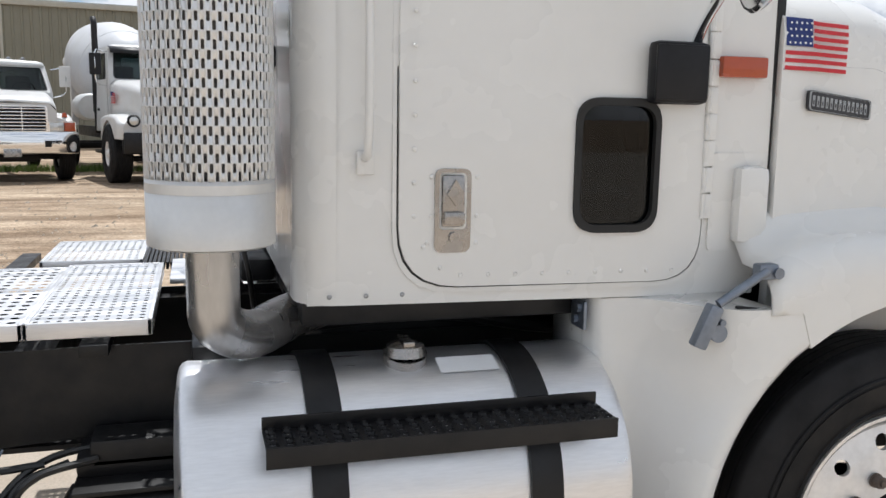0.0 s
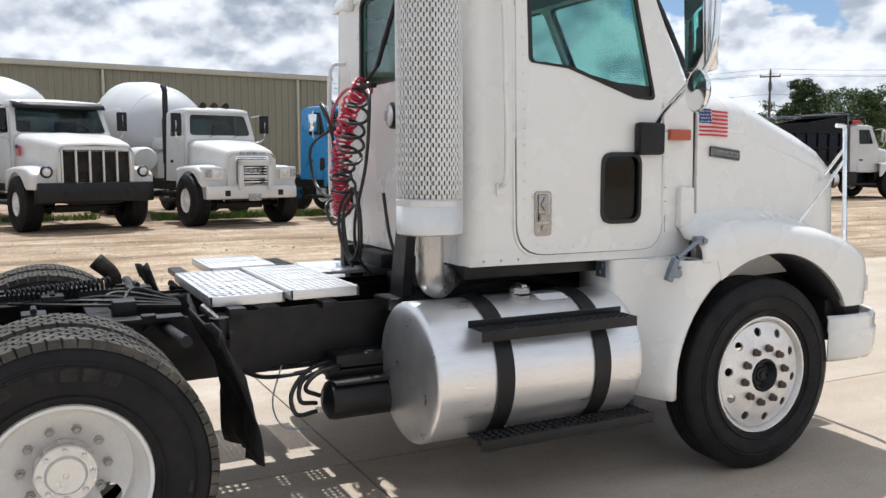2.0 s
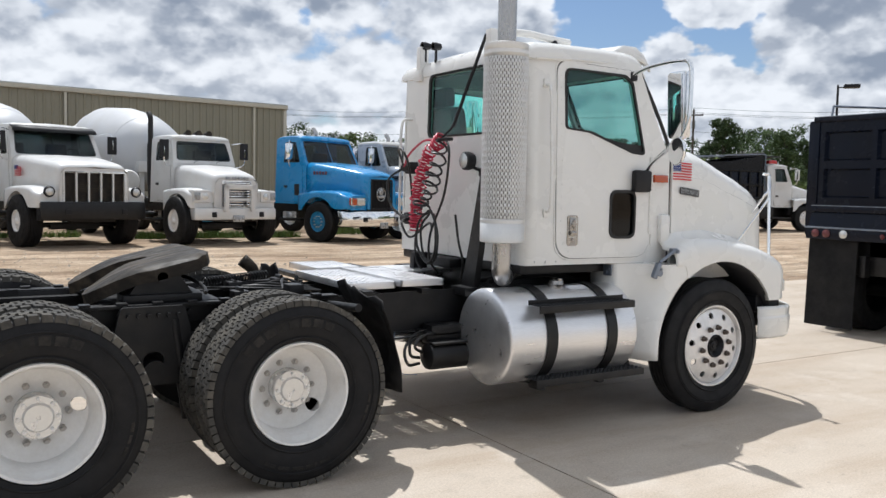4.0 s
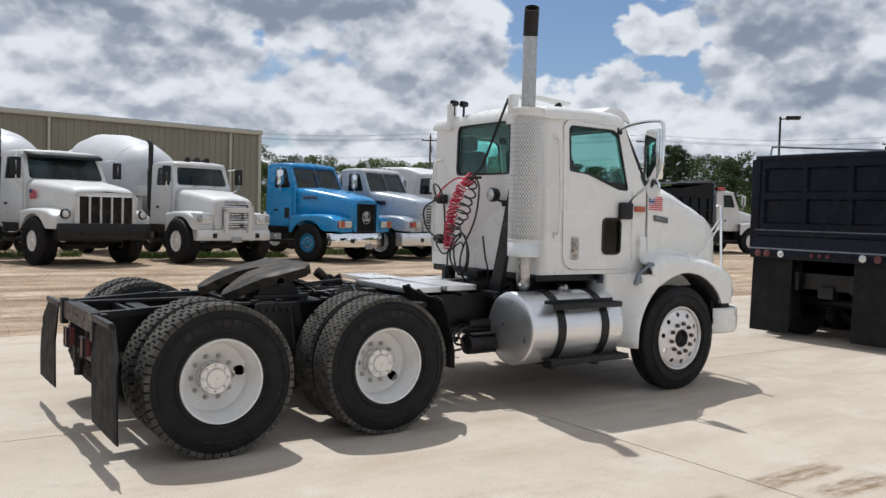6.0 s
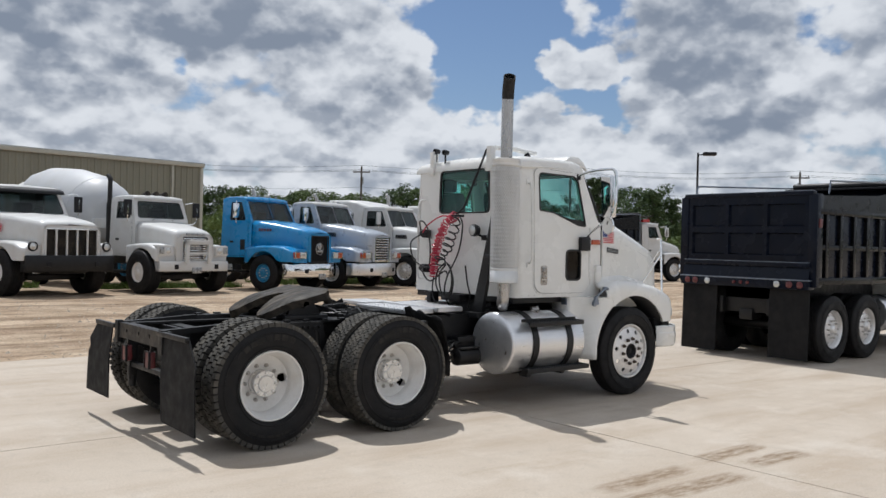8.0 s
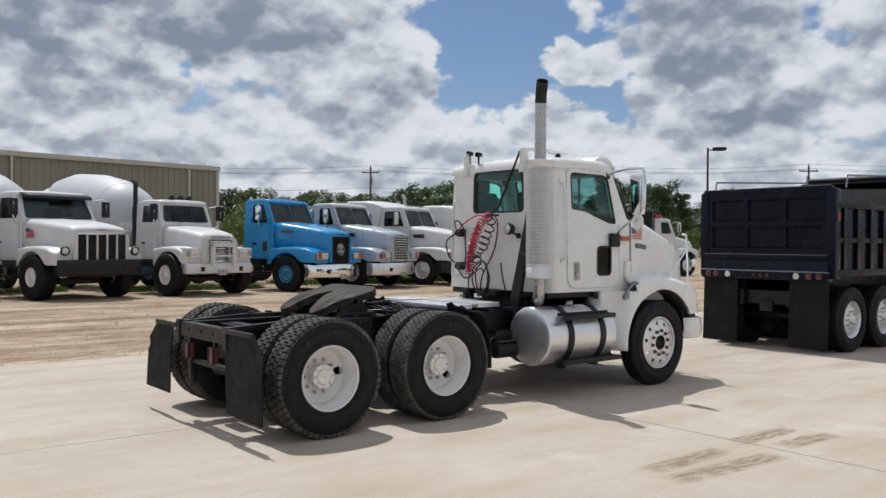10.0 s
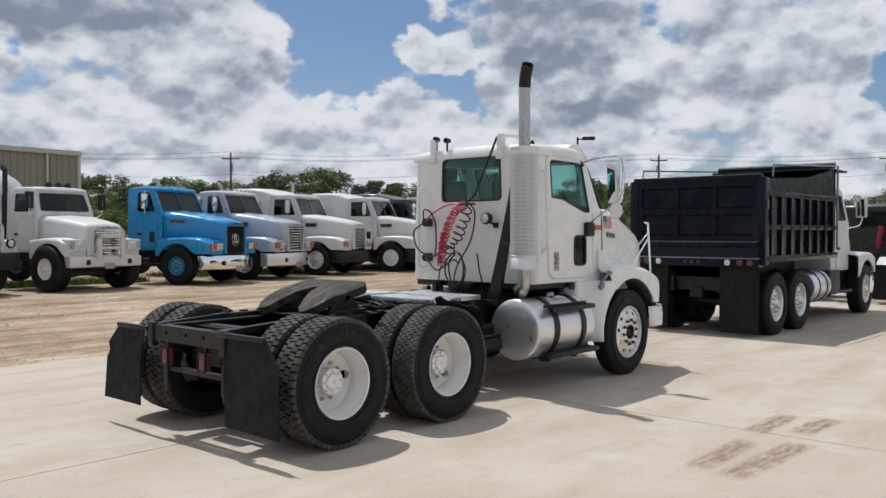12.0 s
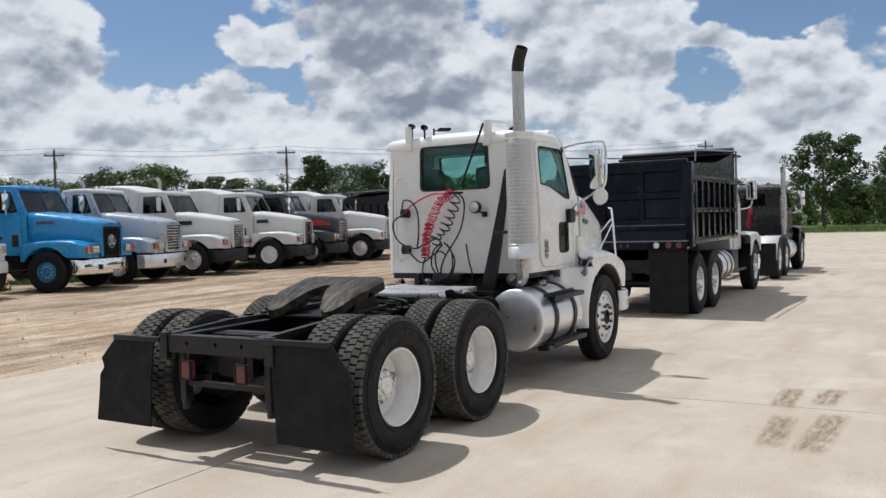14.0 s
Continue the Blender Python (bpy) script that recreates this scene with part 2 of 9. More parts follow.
GUARD = shader("brushed_guard_steel", (0.74, 0.74, 0.73), 0.40, metal=0.6, vary=0.04, scale=4, tint=(0.5, 0.48, 0.45), tint_amount=0.3)
PIPE = shader("heat_dulled_pipe", (0.46, 0.45, 0.44), 0.28, metal=0.85, vary=0.1, scale=5, stretch=(1, 1, 0.3), tint=(0.22, 0.19, 0.16), tint_amount=0.5, tint_scale=4)
SOOT = shader("sooty_pipe", (0.012, 0.011, 0.011), 0.7, vary=0.3, scale=12)
CHROME = shader("chrome", (0.86, 0.87, 0.88), 0.08, metal=1.0, vary=0.02, rough_vary=0.04)
STEEL = shader("galvanised_steel", (0.22, 0.25, 0.30), 0.42, metal=0.8, vary=0.12, scale=12)
DULL_STEEL = shader("dull_muffler_steel", (0.22, 0.21, 0.20), 0.55, metal=0.3, vary=0.2, scale=8, tint=(0.12, 0.09, 0.07), tint_amount=0.5, tint_scale=4)
RIM_WHITE = shader("white_wheel_paint", (0.78, 0.77, 0.75), 0.45, vary=0.05, scale=6, tint=(0.42, 0.38, 0.32), tint_amount=0.35, tint_scale=6)
HUB_PAINT = shader("glossy_hub_enamel", (0.74, 0.74, 0.73), 0.20, metal=0.55, coat=0.3, vary=0.06, scale=9, tint=(0.4, 0.38, 0.34), tint_amount=0.25, tint_scale=9)
RIM_BLUE = shader("blue_wheel_paint", (0.02, 0.22, 0.42), 0.45, vary=0.1, scale=6, tint=(0.05, 0.05, 0.05), tint_amount=0.5, tint_scale=5)
RED_HOSE = shader("red_coil_hose", (0.46, 0.012, 0.045), 0.35, vary=0.1)
BLACK_HOSE = shader("black_hose", (0.012, 0.012, 0.012), 0.4, vary=0.1)
SEAL = shader("window_rubber_seal", (0.012, 0.012, 0.012), 0.6, vary=0.1)
SEAT = shader("grey_seat_cloth", (0.05, 0.052, 0.055), 0.85, vary=0.15, scale=20)
CABIN = shader("cab_lining", (0.07, 0.072, 0.075), 0.7, vary=0.1)
RED_LENS = shader("red_lens", (0.45, 0.012, 0.012), 0.18, vary=0.05, coat=0.5)
DULL_RED = shader("faded_red_lens", (0.12, 0.028, 0.03), 0.35, vary=0.1)
ORANGE_LENS = shader("amber_lens", (0.40, 0.062, 0.014), 0.2, vary=0.06, coat=0.5)
CLEAR_LENS = shader("headlamp_glass", (0.62, 0.63, 0.62), 0.12, metal=0.5, vary=0.1, coat=0.5)
FLAG_RED = shader("decal_red", (0.55, 0.02, 0.03), 0.4, vary=0.04)
FLAG_WHITE = shader("decal_white", (0.82, 0.82, 0.82), 0.4, vary=0.02)
FLAG_BLUE = shader("decal_blue", (0.012, 0.03, 0.17), 0.4, vary=0.05)
EMBLEM = shader("emblem_black", (0.03, 0.03, 0.035), 0.35, vary=0.05)
EMBLEM_GREY = shader("emblem_grey", (0.35, 0.36, 0.37), 0.3, metal=0.6, vary=0.05)
INK = shader("jet_black_paint", (0.004, 0.004, 0.005), 0.3, coat=0.3, vary=0.1)
SATIN = shader("satin_zinc", (0.38, 0.36, 0.34), 0.24, metal=0.95, vary=0.1, scale=14)
NUT_GREY = shader("painted_lug_nut", (0.50, 0.48, 0.45), 0.5, vary=0.2, scale=30, tint=(0.20, 0.15, 0.11), tint_amount=0.5, tint_scale=20)
NUT_RUST = shader("rusty_lug_nut", (0.11, 0.085, 0.07), 0.6, metal=0.2, vary=0.3, scale=30)
MIRROR = shader("mirror_glass", (0.85, 0.86, 0.87), 0.02, metal=1.0, vary=0.0, rough_vary=0.0)
GLASS = glass("green_tinted_glass", (0.70, 0.95, 0.915))
GLASS_DARK = glass("dark_tinted_glass", (0.12, 0.17, 0.22))
SMOKED = shader("smoke_stained_pipe", (0.16, 0.155, 0.15), 0.5, metal=0.6, vary=0.3, scale=6, stretch=(2, 2, 0.25), tint=(0.03, 0.028, 0.026), tint_amount=0.9, tint_scale=5)
GLASS_CLEAR = glass("windscreen_glass", (0.66, 0.74, 0.73))
GLASS_PARKED = glass("dusty_grey_glass", (0.50, 0.56, 0.56))


# ---------------------------------------------------------------- building kit
def part(name, bm, material, parent=None, label="", smooth=40, solid=0.0):
    """One mesh object out of a bmesh, under its thing or part."""
    bmesh.ops.recalc_face_normals(bm, faces=bm.faces)
    me = bpy.data.meshes.new(name)
    bm.to_mesh(me)
    bm.free()
    me.materials.append(material)
    if smooth:
        for p in me.polygons:
            p.use_smooth = True
        me.set_sharp_from_angle(angle=radians(smooth))
    ob = new(name, me)
    if parent:
        ob.parent = parent
    if label:
        ob["label"] = label
    if solid:
        mod = ob.modifiers.new("thickness", "SOLIDIFY")
        mod.thickness, mod.offset = solid, 0
    return ob


def thing(name, label, category, group="", kind=""):
    return tagged(new(name), label, category, group, kind)


def again(ob, parent, m=Matrix()):
    """A further object on the mesh of a part, under parent."""
    o = new(ob.name.split(".")[0], ob.data)
    o.parent, o.matrix_basis = parent, m
    if ob.get("label"):
        o["label"] = ob["label"]
    return o


def add_mesh(bm, verts, faces):
    vs = [bm.verts.new(v) for v in verts]
    for f in faces:
        try:
            bm.faces.new([vs[i] for i in f])
        except ValueError:
            pass
    return vs


def box(bm, lo, hi, bevel=0.0, m=None):
    t = bmesh.new()
    bmesh.ops.create_cube(t, size=1)
    for v in t.verts:
        v.co = Vector([(a + b) / 2 + c * (b - a) for a, b, c in zip(lo, hi, v.co)])
    if bevel:
        bmesh.ops.bevel(t, geom=t.edges[:], offset=bevel, segments=2, affect="EDGES", profile=0.6)
    merge(bm, t, m)


def merge(bm, t, m=None):
    t.verts.index_update()
    add_mesh(bm, [(m @ v.co) if m else v.co.copy() for v in t.verts], [[v.index for v in f.verts] for f in t.faces])
    t.free()


def boxed(lo, hi, bevel=0.0, m=None):
    bm = bmesh.new()
    box(bm, lo, hi, bevel, m)
    return bm


def rod(bm, a, b, r, seg=12, r2=None, caps=True):
    a, b = Vector(a), Vector(b)
    q = (b - a).to_track_quat("Z", "Y")
    r2 = r if r2 is None else r2
    ring = lambda c, rr: [c + q @ Vector((rr * math.cos(2 * math.pi * i / seg), rr * math.sin(2 * math.pi * i / seg), 0)) for i in range(seg)]
    faces = [[i, (i + 1) % seg, seg + (i + 1) % seg, seg + i] for i in range(seg)]
    if caps:
        faces += [list(range(seg))[::-1], list(range(seg, 2 * seg))]
    add_mesh(bm, ring(a, r) + ring(b, r2), faces)


def rods(pairs, r, seg=10):
    bm = bmesh.new()
    for a, b in pairs:
        rod(bm, a, b, r, seg)
    return bm


def smooth_line(pts, n=6):
    """A Catmull-Rom line through the points."""
    p = [Vector(v) for v in pts]
    p = [2 * p[0] - p[1]] + p + [2 * p[-1] - p[-2]]
    out = []
    for i in range(1, len(p) - 2):
        for j in range(n):
            t = j / n
            a, b, c, d = p[i - 1 : i + 3]
            out.append(0.5 * (2 * b + (c - a) * t + (2 * a - 5 * b + 4 * c - d) * t * t + (3 * b - a - 3 * c + d) * t**3))
    return out + [p[-2]]


def tube(bm, pts, r, seg=8, caps=True):
    """A pipe along a line, with a frame carried along it."""
    pts = [Vector(p) for p in pts]
    radius = r if callable(r) else (lambda f: r)
    up = None
    rings = []
    for i, p in enumerate(pts):
        d = (pts[min(i + 1, len(pts) - 1)] - pts[max(i - 1, 0)]).normalized()
        if up is None:
            up = d.orthogonal().normalized()
        up = (up - d * up.dot(d)).normalized()
        side = d.cross(up)
        rr = radius(i / (len(pts) - 1))
        rings.append([p + rr * (math.cos(2 * math.pi * k / seg) * up + math.sin(2 * math.pi * k / seg) * side) for k in range(seg)])
    skin(bm, rings, caps=caps)


def skin(bm, rings, closed=True, caps=True):
    """Faces between rings of points, one after the other."""
    n = len(rings[0])
    faces = []
    for i in range(len(rings) - 1):
        for k in range(n if closed else n - 1):
            a, b = i * n + k, i * n + (k + 1) % n
            faces.append([a, b, b + n, a + n])
    if caps and closed:
        faces += [list(range(n))[::-1], [len(rings) * n - n + k for k in range(n)]]
    add_mesh(bm, [v for r in rings for v in r], faces)


def lathe(bm, profile, seg=48, centre=(0, 0, 0), axis="y", closed=False):
    """A body of revolution; profile of (radius, along)."""
    c = Vector(centre)
    rings = []
    for r, h in profile:
        ring = []
        for k in range(seg):
            a = 2 * math.pi * k / seg
            u, v = r * math.cos(a), r * math.sin(a)
            ring.append(c + Vector({"y": (u, h, v), "x": (h, u, v), "z": (u, v, h)}[axis]))
        rings.append(ring)
    if closed:
        rings.append(rings[0])
    skin(bm, rings, caps=False)


def arc(cx, cy, r, a0, a1, n=8):
    return [(cx + r * math.cos(radians(a0 + (a1 - a0) * i / n)), cy + r * math.sin(radians(a0 + (a1 - a0) * i / n))) for i in range(n + 1)]


def rounded(pts, r, n=4):
    """A polygon with its corners rounded; r one radius or one for each corner."""
    out = []
    rs = r if isinstance(r, (list, tuple)) else [r] * len(pts)
    for i, p in enumerate(pts):
        a, b, c = Vector(pts[i - 1]), Vector(p), Vector(pts[(i + 1) % len(pts)])
        if rs[i] <= 0:
            out.append(tuple(b))
            continue
        u, v = (a - b).normalized(), (c - b).normalized()
        half = math.acos(max(-1, min(1, u.dot(v)))) / 2
        d = min(rs[i] / math.tan(half), (a - b).length * 0.49, (c - b).length * 0.49)
        s, e = b + u * d, b + v * d
        for k in range(n + 1):
            t = k / n
            out.append(tuple((1 - t) ** 2 * s + 2 * t * (1 - t) * b + t * t * e))
    return out


def plate(bm, outer, holes=(), origin=(0, 0, 0), u=(1, 0, 0), v=(0, 0, 1), n=(0, 1, 0), thick=0.03, bend=None):
    """A flat sheet with real openings, extruded along n."""
    o, u, v, n = (Vector(k) for k in (origin, u, v, n))
    t = bmesh.new()
    loops, edges = [], []
    for loop in (outer, *holes):
        vs = [t.verts.new((a, b, 0)) for a, b in loop]
        loops.append(vs)
        edges += [t.edges.new((vs[i], vs[(i + 1) % len(vs)])) for i in range(len(vs))]
    bmesh.ops.triangle_fill(t, use_beauty=True, use_dissolve=False, edges=edges)
    t.verts.index_update()
    k = len(t.verts)
    flat = [tuple(w.co) for w in t.verts]
    verts = [o + u * a + v * b for a, b, _ in flat] + [o + u * a + v * b + n * thick for a, b, _ in flat]
    faces = []
    for f in t.faces:
        idx = [w.index for w in f.verts]
        faces += [idx, [i + k for i in reversed(idx)]]
    for vs in loops:
        for i in range(len(vs)):
            a, b = vs[i].index, vs[(i + 1) % len(vs)].index
            faces.append([a, b, b + k, a + k])
    t.free()
    if bend:
        verts = [bend(w) for w in verts]
    add_mesh(bm, verts, faces)


def plated(*args, **kw):
    bm = bmesh.new()
    plate(bm, *args, **kw)
    return bm


def rect(a0, a1, b0, b1, r=0.0, n=4):
    p = [(a0, b0), (a1, b0), (a1, b1), (a0, b1)]
    return rounded(p, r, n) if r else p


def ring_frame(bm, loop, width, **kw):
    """A frame round a loop: a rubber seal or trim."""
    c = sum((Vector(p) for p in loop), Vector((0, 0))) / len(loop)
    inner = []
    for p in loop:
        d = Vector(p) - c
        inner.append(tuple(c + d * (1 - width / max(d.length, 1e-6))))
    plate(bm, loop, [inner], **kw)


def coil(a, b, r, turns, wobble=0.0, sag=0.0, seed=0, per=14):
    """Points of a coiled hose from a to b."""
    rng = random.Random(seed)
    a, b = Vector(a), Vector(b)
    d = b - a
    q = d.to_track_quat("Z", "Y")
    ph = [rng.uniform(-1, 1) for _ in range(int(turns) + 2)]
    pts = []
    n = int(turns * per)
    for i in range(n + 1):
        t = i / n
        ang = 2 * math.pi * turns * t
        rr = r * (1 + wobble * ph[int(turns * t)])
        off = q @ Vector((rr * math.cos(ang), rr * math.sin(ang), 0))
        pts.append(a + d * t + off + Vector((0, 0, -sag * math.sin(math.pi * t))))
    return pts


# ---------------------------------------------------------------- the yard
def ground_z(x, y):
    """The packed lot rises gently behind the paved yard."""
    f = min(1.0, max(0.0, (y - 5.6) / 7.4))
    return -0.03 + 0.30 * f * f * (3 - 2 * f) + (0.0 if y < 6 else 0.015 * noise.noise(Vector((x * 0.4, y * 0.4, 0))))


def ground_material():
    m = bpy.data.materials.new("packed_dirt")
    m.use_nodes = True
    nt = m.node_tree
    N, L = nt.nodes.new, nt.links.new
    b = nt.nodes["Principled BSDF"]
    b.inputs["Roughness"].default_value = 0.95
    b.inputs["Specular IOR Level"].default_value = 0.2
    tc = N("ShaderNodeTexCoord")

    def nz(scale, detail, stretch=(1, 1, 1)):
        mp = N("ShaderNodeMapping")
        mp.inputs["Scale"].default_value = stretch
        L(tc.outputs["Object"], mp.inputs[0])
        n = N("ShaderNodeTexNoise")
        n.inputs["Scale"].default_value, n.inputs["Detail"].default_value = scale, detail
        n.inputs["Roughness"].default_value = 0.65
        L(mp.outputs[0], n.inputs["Vector"])
        return n.outputs["Fac"]

    def ramp(v, stops):
        n = N("ShaderNodeValToRGB")
        e = n.color_ramp.elements
        e[0].position, e[0].color = stops[0][0], (*stops[0][1], 1)
        e[1].position, e[1].color = stops[1][0], (*stops[1][1], 1)
        for p, c in stops[2:]:
            k = e.new(p)
            k.color = (*c, 1)
        L(v, n.inputs[0])
        return n.outputs[0]

    base = ramp(nz(0.5, 8), [(0.34, (0.33, 0.25, 0.18)), (0.66, (0.50, 0.42, 0.33))])
    tracks = ramp(nz(0.7, 8, (0.16, 2.4, 1)), [(0.40, (0.62, 0.58, 0.54)), (0.58, (1.16, 1.15, 1.13))])
    clods = ramp(nz(3.2, 7, (0.5, 1.5, 1)), [(0.36, (0.74, 0.71, 0.67)), (0.60, (1.10, 1.09, 1.08))])
    grit = ramp(nz(26, 6), [(0.32, (0.62, 0.6, 0.57)), (0.6, (1.12, 1.1, 1.08))])
    c = base
    for other in (tracks, clods, grit):
        mx = N("ShaderNodeMix")
        mx.data_type, mx.blend_type = "RGBA", "MULTIPLY"
        mx.inputs[0].default_value = 1.0
        L(c, mx.inputs[6])
        L(other, mx.inputs[7])
        c = mx.outputs[2]
    L(c, b.inputs["Base Color"])
    bp = N("ShaderNodeBump")
    bp.inputs["Distance"].default_value = 0.03
    L(nz(9, 8), bp.inputs["Height"])
    L(bp.outputs[0], b.inputs["Normal"])
    return m


def concrete_material():
    m = bpy.data.materials.new("yard_concrete")
    m.use_nodes = True
    nt = m.node_tree
    N, L = nt.nodes.new, nt.links.new
    b = nt.nodes["Principled BSDF"]
    b.inputs["Specular IOR Level"].default_value = 0.3
    geo = N("ShaderNodeNewGeometry")

    def nz(scale, detail, stretch=(1, 1, 1), rough=0.6):
        mp = N("ShaderNodeMapping")
        mp.inputs["Scale"].default_value = stretch
        L(geo.outputs["Position"], mp.inputs[0])
        n = N("ShaderNodeTexNoise")
        n.inputs["Scale"].default_value, n.inputs["Detail"].default_value = scale, detail
        n.inputs["Roughness"].default_value = rough
        L(mp.outputs[0], n.inputs["Vector"])
        return n.outputs["Fac"]

    def rng(v, lo, hi, a, c):
        n = N("ShaderNodeMapRange")
        L(v, n.inputs[0])
        for i, x in enumerate((lo, hi, a, c)):
            n.inputs[i + 1].default_value = x
        return n.outputs[0]

    def mix(f, a, c, blend="MIX"):
        n = N("ShaderNodeMix")
        n.data_type, n.blend_type = "RGBA", blend
        for i, v in ((0, f), (6, a), (7, c)):
            if isinstance(v, (int, float)):
                n.inputs[i].default_value = v
            elif isinstance(v, tuple):
                n.inputs[i].default_value = (*v, 1)
            else:
                L(v, n.inputs[i])
        return n.outputs[2]

    c = mix(rng(nz(0.35, 6), 0.35, 0.65, 0, 1), (0.445, 0.375, 0.300), (0.545, 0.475, 0.395))
    c = mix(rng(nz(1.3, 8, (0.35, 1.6, 1)), 0.45, 0.66, 0, 0.75), c, (0.41, 0.33, 0.25))
    c = mix(rng(nz(0.9, 9, rough=0.7), 0.54, 0.66, 0, 0.55), c, (0.60, 0.545, 0.475))
    c = mix(rng(nz(5, 8), 0.55, 0.74, 0, 0.5), c, (0.38, 0.325, 0.27))
    c = mix(1.0, c, rng(nz(70, 6, rough=0.75), 0.3, 0.7, 0.76, 1.17), "MULTIPLY")
    c = mix(rng(nz(130, 3), 0.66, 0.74, 0, 0.55), c, (0.26, 0.225, 0.19))
    c = mix(rng(nz(15, 3, rough=0.4), 0.69, 0.78, 0, 0.6), c, (0.27, 0.235, 0.20))
    c = mix(rng(nz(2.2, 5, rough=0.5), 0.70, 0.80, 0, 0.55), c, (0.24, 0.20, 0.165))
    # brown scuffs left by braking tyres
    sep = N("ShaderNodeSeparateXYZ")
    L(geo.outputs["Position"], sep.inputs[0])

    def calc(op, a, d):
        n = N("ShaderNodeMath")
        n.operation = op
        for i, v in ((0, a), (1, d)):
            if isinstance(v, (int, float)):
                n.inputs[i].default_value = v
            else:
                L(v, n.inputs[i])
        return n.outputs[0]

    streak = rng(nz(3.0, 7, (1.6, 7, 1), 0.7), 0.34, 0.60, 0, 1)
    for x0, x1, y0, slope, half in ((1.30, 2.62, -3.88, -0.05, 0.11), (2.95, 3.75, -3.80, -0.04, 0.11), (1.36, 2.40, -3.60, 0.03, 0.10), (2.75, 3.65, -3.48, 0.0, 0.10)):
        off = calc("ABSOLUTE", calc("SUBTRACT", calc("SUBTRACT", sep.outputs[1], y0), calc("MULTIPLY", calc("SUBTRACT", sep.outputs[0], x0), slope)), 0)
        along = calc("ABSOLUTE", calc("SUBTRACT", sep.outputs[0], (x0 + x1) / 2), 0)
        inside = calc("MULTIPLY", rng(off, half * 0.7, half * 1.3, 1, 0), rng(along, (x1 - x0) / 2 - 0.12, (x1 - x0) / 2 + 0.06, 1, 0))
        c = mix(calc("MULTIPLY", inside, streak), c, (0.22, 0.155, 0.095))
    L(c, b.inputs["Base Color"])
    L(rng(nz(3, 5), 0.3, 0.7, 0.62, 0.85), b.inputs["Roughness"])
    bp = N("ShaderNodeBump")
    bp.inputs["Distance"].default_value = 0.002
    L(nz(60, 5), bp.inputs["Height"])
    L(bp.outputs[0], b.inputs["Normal"])
    return m


DIRT, CONCRETE = ground_material(), concrete_material()
JOINT = shader("joint_filler", (0.16, 0.14, 0.12), 0.9, vary=0.2)


def build_ground():
    bm = bmesh.new()
    xs = [-1200, -400, -120, -60] + [i * 1.5 for i in range(-20, 40)] + [70, 90, 130, 400, 1200]
    ys = [-1200, -400, -120, -60, -30, -12, 0, 4] + [5.2 + 0.6 * i for i in range(0, 22)] + [20, 24, 30, 40, 60, 120, 400, 1200]
    add_mesh(bm, [(x, y, ground_z(x, y)) for y in ys for x in xs],
             [[j * len(xs) + i, j * len(xs) + i + 1, (j + 1) * len(xs) + i + 1, (j + 1) * len(xs) + i] for j in range(len(ys) - 1) for i in range(len(xs) - 1)])
    tagged(part("ground", bm, DIRT, smooth=60), "packed tan dirt and gravel lot with wheel ruts", "ground", kind="structure")


build_ground()

# ---------------------------------------------------------------- wheels
TYRE_R = 0.53


def tyre_mesh(r=TYRE_R, w=0.28, bead=0.298, lugs=True, seg=72, drive=True):
    """Carcass with sidewalls; axis y, the outer face at y = -w/2."""
    bm = bmesh.new()
    h = w / 2
    t = r - 0.018 if lugs else r
    prof = [(bead, -h + 0.045), (bead + 0.012, -h + 0.02), (bead + 0.05, -h + 0.006), (bead + 0.11, -h), (r - 0.10, -h + 0.004), (r - 0.07, -h + 0.010), (r - 0.04, -h + 0.020), (t - 0.008, -h + 0.032)]
    if drive:
        tread = [(t, -h + 0.045), (t, h - 0.045)]
    else:
        tread = []
        for i in range(5):
            a = -h + 0.04 + i * (w - 0.08) / 5
            b = a + (w - 0.08) / 5
            tread += [(t, a + 0.005), (t, b - 0.005), (t - 0.014, b - 0.004), (t - 0.014, b + 0.004)]
        tread = tread[:-2]
    prof = prof + tread + [(a, -b) for a, b in reversed(prof)]
    lathe(bm, prof, seg)
    # raised rings on the sidewall
    for rr in (bead + 0.035, r - 0.085):
        lathe(bm, [(rr - 0.006, -h + 0.004), (rr - 0.002, -h - 0.0005), (rr + 0.002, -h - 0.0005), (rr + 0.006, -h + 0.004)], seg)
    return bm


